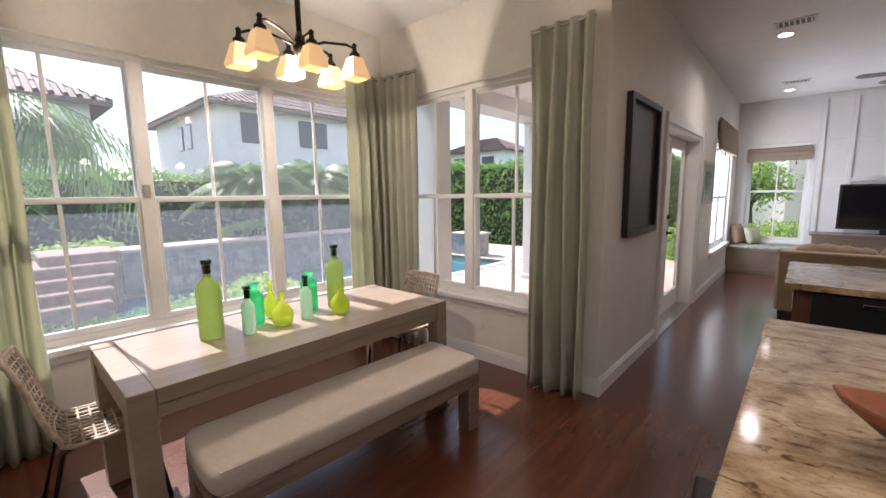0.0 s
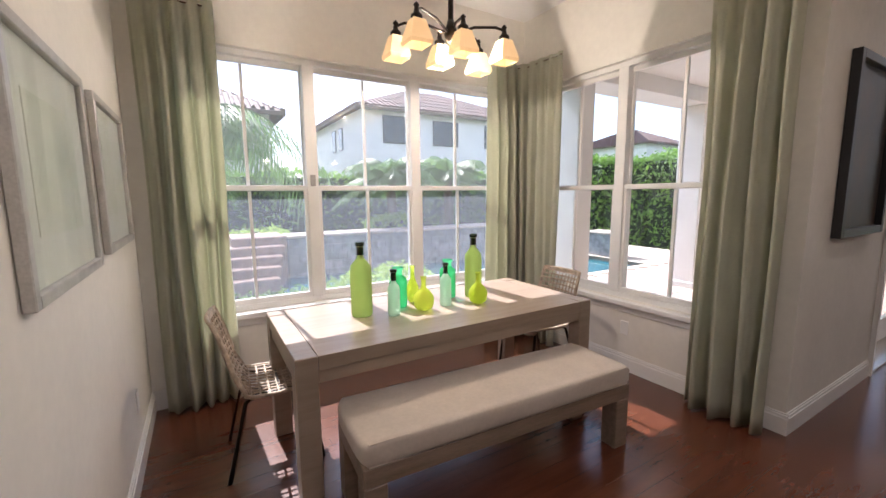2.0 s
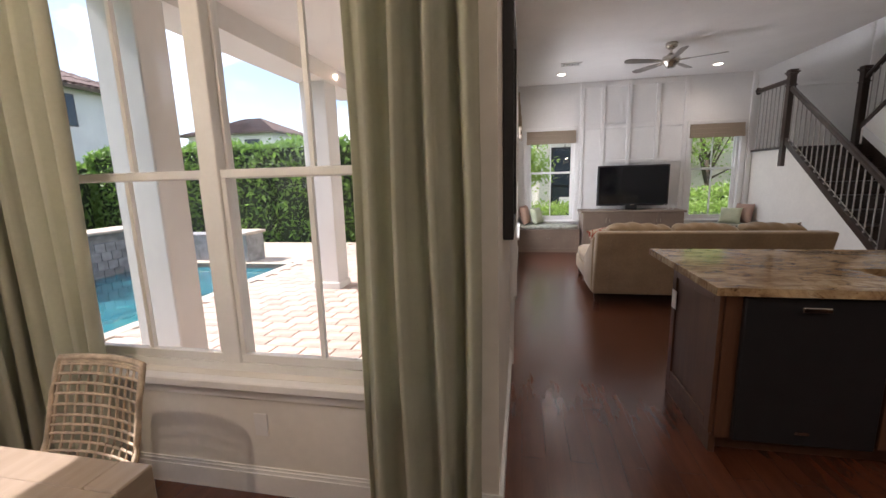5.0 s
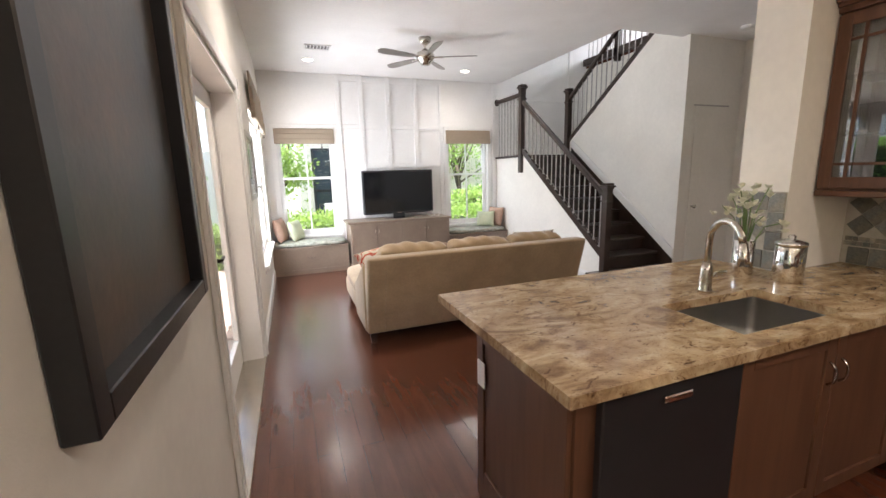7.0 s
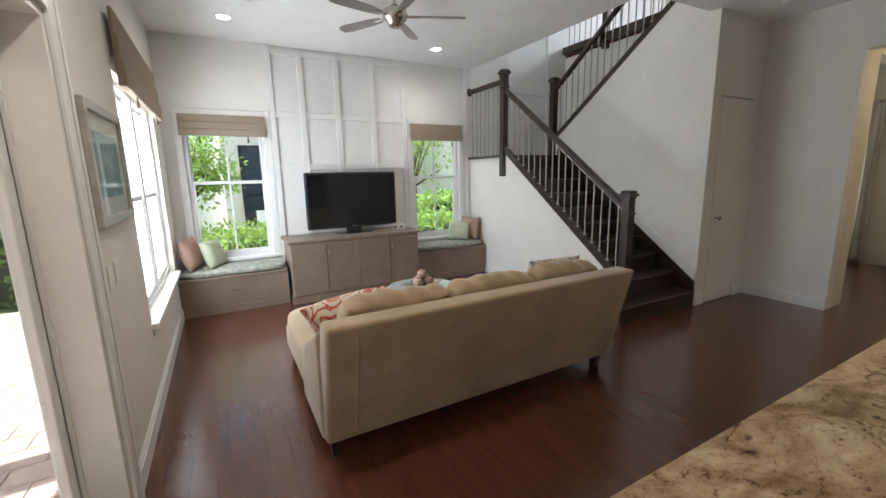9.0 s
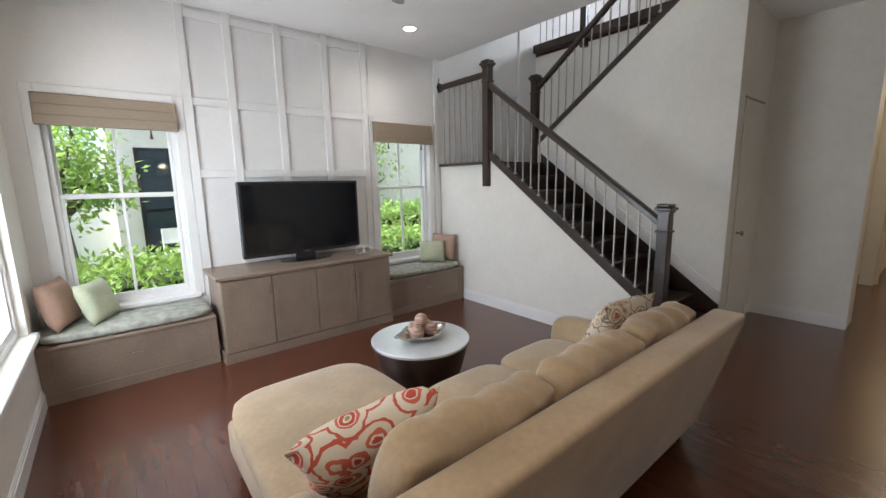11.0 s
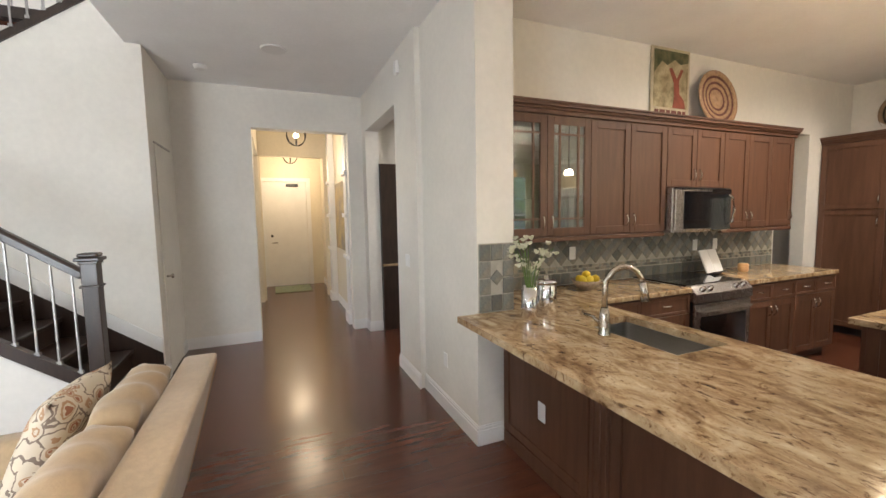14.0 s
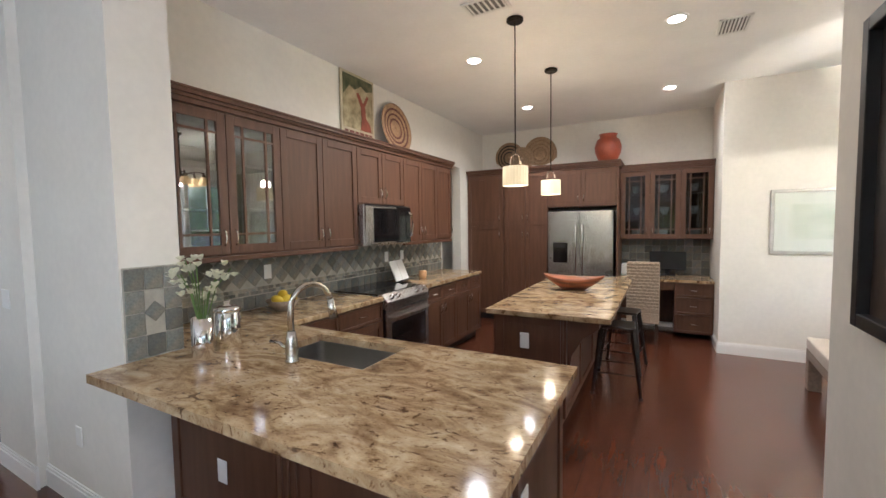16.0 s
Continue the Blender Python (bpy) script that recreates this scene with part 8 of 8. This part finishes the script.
def hip_house(x0, y0, x1, y1, eave, ridge, windows, label, wall=STUCCO, over=0.55):
    """windows: (face 'e' or 's', along from, to, bottom, top)."""
    t = thing("house", ((x0 + x1) / 2, (y0 + y1) / 2, -0.28), label, "house", "neighbouring houses")
    part("wall", boxes((x0, y0, -0.28, x1, y1, eave)), wall, t)
    a0, b0, a1, b1 = x0 - over, y0 - over, x1 + over, y1 + over
    half = min(a1 - a0, b1 - b0) / 2
    if a1 - a0 < b1 - b0:
        ra, rb = Vector(((a0 + a1) / 2, b0 + half, ridge)), Vector(((a0 + a1) / 2, b1 - half, ridge))
    else:
        ra, rb = Vector((a0 + half, (b0 + b1) / 2, ridge)), Vector((a1 - half, (b0 + b1) / 2, ridge))
    c = [Vector(p) for p in ((a0, b0, eave), (a1, b0, eave), (a1, b1, eave), (a0, b1, eave))]
    long_y = a1 - a0 < b1 - b0
    slopes = [(c[1], c[2], rb, ra), (c[3], c[0], ra, rb), (c[0], c[1], ra, ra), (c[2], c[3], rb, rb)] if long_y else \
             [(c[0], c[1], rb, ra), (c[2], c[3], ra, rb), (c[1], c[2], rb, rb), (c[3], c[0], ra, ra)]
    bm = bmesh.new()
    for p, q, r, s in slopes:
        if (r - s).length > 1e-6:
            bm.faces.new([bm.verts.new(v) for v in (p, q, r, s)])
        else:
            bm.faces.new([bm.verts.new(v) for v in (p, q, r)])
    roof = part("roof", bm, ROOFTILE, t)
    bm = bmesh.new()
    for p, q, r, s in slopes:
        ln = (q - p).length
        n = int(ln / 0.33)
        for i in range(n):
            f = (i + 0.5) / n
            base_ = p.lerp(q, f)
            k = s.lerp(r, f)
            # tile columns run straight up the slope until a hip cuts them
            up = ((s - p) - (q - p) * ((s - p).dot(q - p) / ln ** 2))
            lo = (s - p).dot(q - p) / ln ** 2
            hi = (r - p).dot(q - p) / ln ** 2
            reach = 1.0 if lo <= f <= hi else (f / lo if f < lo else (1 - f) / (1 - hi))
            rows = max(1, int(up.length * reach / 0.9))
            nrm = (q - p).cross(up).normalized()
            for w in range(rows):
                g0, g1 = reach * w / rows, reach * (w + 1) / rows
                tube(bm, [base_ + up * g0 + nrm * 0.05, base_ + up * g1 + nrm * 0.02], 0.09, 5, False)
    tagged(part("roof_tiles", bm, ROOFTILE, roof), kind="stuff")
    part("fascia", boxes((a0, b0, eave - 0.16, a1, b0 + 0.06, eave - 0.001), (a0, b1 - 0.06, eave - 0.16, a1, b1, eave - 0.001), (a0, b0 + 0.06, eave - 0.16, a0 + 0.06, b1 - 0.06, eave - 0.001), (a1 - 0.06, b0 + 0.06, eave - 0.16, a1, b1 - 0.06, eave - 0.001)), BARK, t)
    for face, p, q, zb, zt in windows:
        fr_ = bmesh.new()
        if face == "e":
            box(fr_, x1, p - 0.06, zb - 0.06, x1 + 0.05, q + 0.06, zt + 0.06)
        else:
            box(fr_, p - 0.06, y0 - 0.05, zb - 0.06, q + 0.06, y0, zt + 0.06)
        w_ = part("window", fr_, BLACK, t)
        pb = boxes((x1 + 0.052, p, zb, x1 + 0.06, (p + q) / 2 - 0.02, zt), (x1 + 0.052, (p + q) / 2 + 0.02, zb, x1 + 0.06, q, zt)) if face == "e" else boxes((p, y0 - 0.06, zb, q, y0 - 0.052, zt))
        part("pane", pb, DARKPANE, w_)


hip_house(-31.0, 8.55, -21.0, 21.0, 6.0, 8.4, [("e", 9.7, 11.0, 4.3, 5.65), ("e", 12.8, 14.4, 4.3, 5.6), ("e", 16.5, 18.0, 4.3, 5.6), ("s", -26.6, -26.0, 4.2, 5.4), ("s", -25.2, -24.6, 4.2, 5.4)], "white two-storey house with a terracotta hip roof")
hip_house(-28.0, -9.0, -18.0, 3.5, 4.75, 7.4, [("e", 1.4, 2.6, 2.9, 4.1), ("e", -3.0, -1.6, 2.9, 4.1)], "white two-storey house behind the palms")
hip_house(-36.0, 41.0, -26.0, 49.0, 6.6, 8.6, [("s", -29.2, -27.6, 4.4, 5.9), ("s", -33.5, -32.0, 4.4, 5.9)], "distant white house with a terracotta roof")
hip_house(-24.5, 47.0, -14.0, 56.0, 4.6, 6.6, [("s", -20.0, -18.0, 1.8, 3.4)], "distant low house with a terracotta roof")
nb = thing("house", (2.0, 19.0, -0.13), "beige neighbouring house with dark glazed doors", "house", "neighbouring houses")
part("wall", boxes((-0.35, 16.5, -0.13, 16.0, 22.0, 5.8)), STUCCO2, nb)
part("white_wall", boxes((-9.0, 17.0, -0.13, -0.36, 17.3, 2.3)), STUCCO, nb)
w_ = part("window", boxes((0.05, 16.42, -0.05, 1.55, 16.498, 2.35)), BLACK, nb)
for a in (0.12, 0.84):
    part("pane", boxes((a, 16.40, 0.0, a + 0.64, 16.418, 1.05), (a, 16.40, 1.12, a + 0.64, 16.418, 2.28)), DARKPANE, w_)
gc = thing("garden_chair", (0.5, 15.6, -0.13), "white metal garden chair by the neighbouring house", "chair")
bm = bmesh.new()
for dx in (0.0, 0.42):
    tube(bm, [(0.3 + dx, 15.4, -0.13), (0.3 + dx, 15.4, 0.30), (0.3 + dx, 15.8, 0.32), (0.3 + dx, 15.85, 0.75)], 0.015, 6)
    tube(bm, [(0.3 + dx, 15.8, -0.13), (0.3 + dx, 15.8, 0.32)], 0.015, 6)
part("frame", bm, TRIM, gc)
part("seat", boxes((0.29, 15.39, 0.30, 0.73, 15.82, 0.33)), TRIM, gc)
part("backrest", boxes((0.3, 15.83, 0.45, 0.72, 15.86, 0.75)), TRIM, gc)

# pavers of the patio, the nearest as pieces of their own
patio = structure("patio", boxes((-5.15, 3.972, -0.1245, -1.18, 11.99, -0.119)), COPING, "terracotta paved patio under the porch", "patio")


def paver_mesh(w, h, mat):
    me = mesh_of(boxes((-w / 2, -h / 2, 0, w / 2, h / 2, 0.022), bev=0.005), "paver")
    me.materials.append(mat)
    return me


PW, PH = 0.30, 0.20
pm = paver_mesh(PW - 0.008, PH - 0.008, PAVER)
near, far = [], []
r = 0
y = 4.08
while y < 11.9:
    x = -5.0 + (PW / 2 if r % 2 else 0)
    while x < -1.32:
        (near if y < 8.0 and x < -1.9 and len(near) < 300 else far).append((x, y))
        x += PW
    y += PH
    r += 1
for x, y in near:
    ob = new("paver", pm)
    ob.parent = patio
    ob.location = (x, y, -0.1185)
bm = bmesh.new()
for x, y in far:
    box(bm, x - PW / 2 + 0.004, y - PH / 2 + 0.004, -0.1185, x + PW / 2 - 0.004, y + PH / 2 - 0.004, -0.0965)
tagged(part("paving", bm, PAVER_REST, patio), kind="stuff")
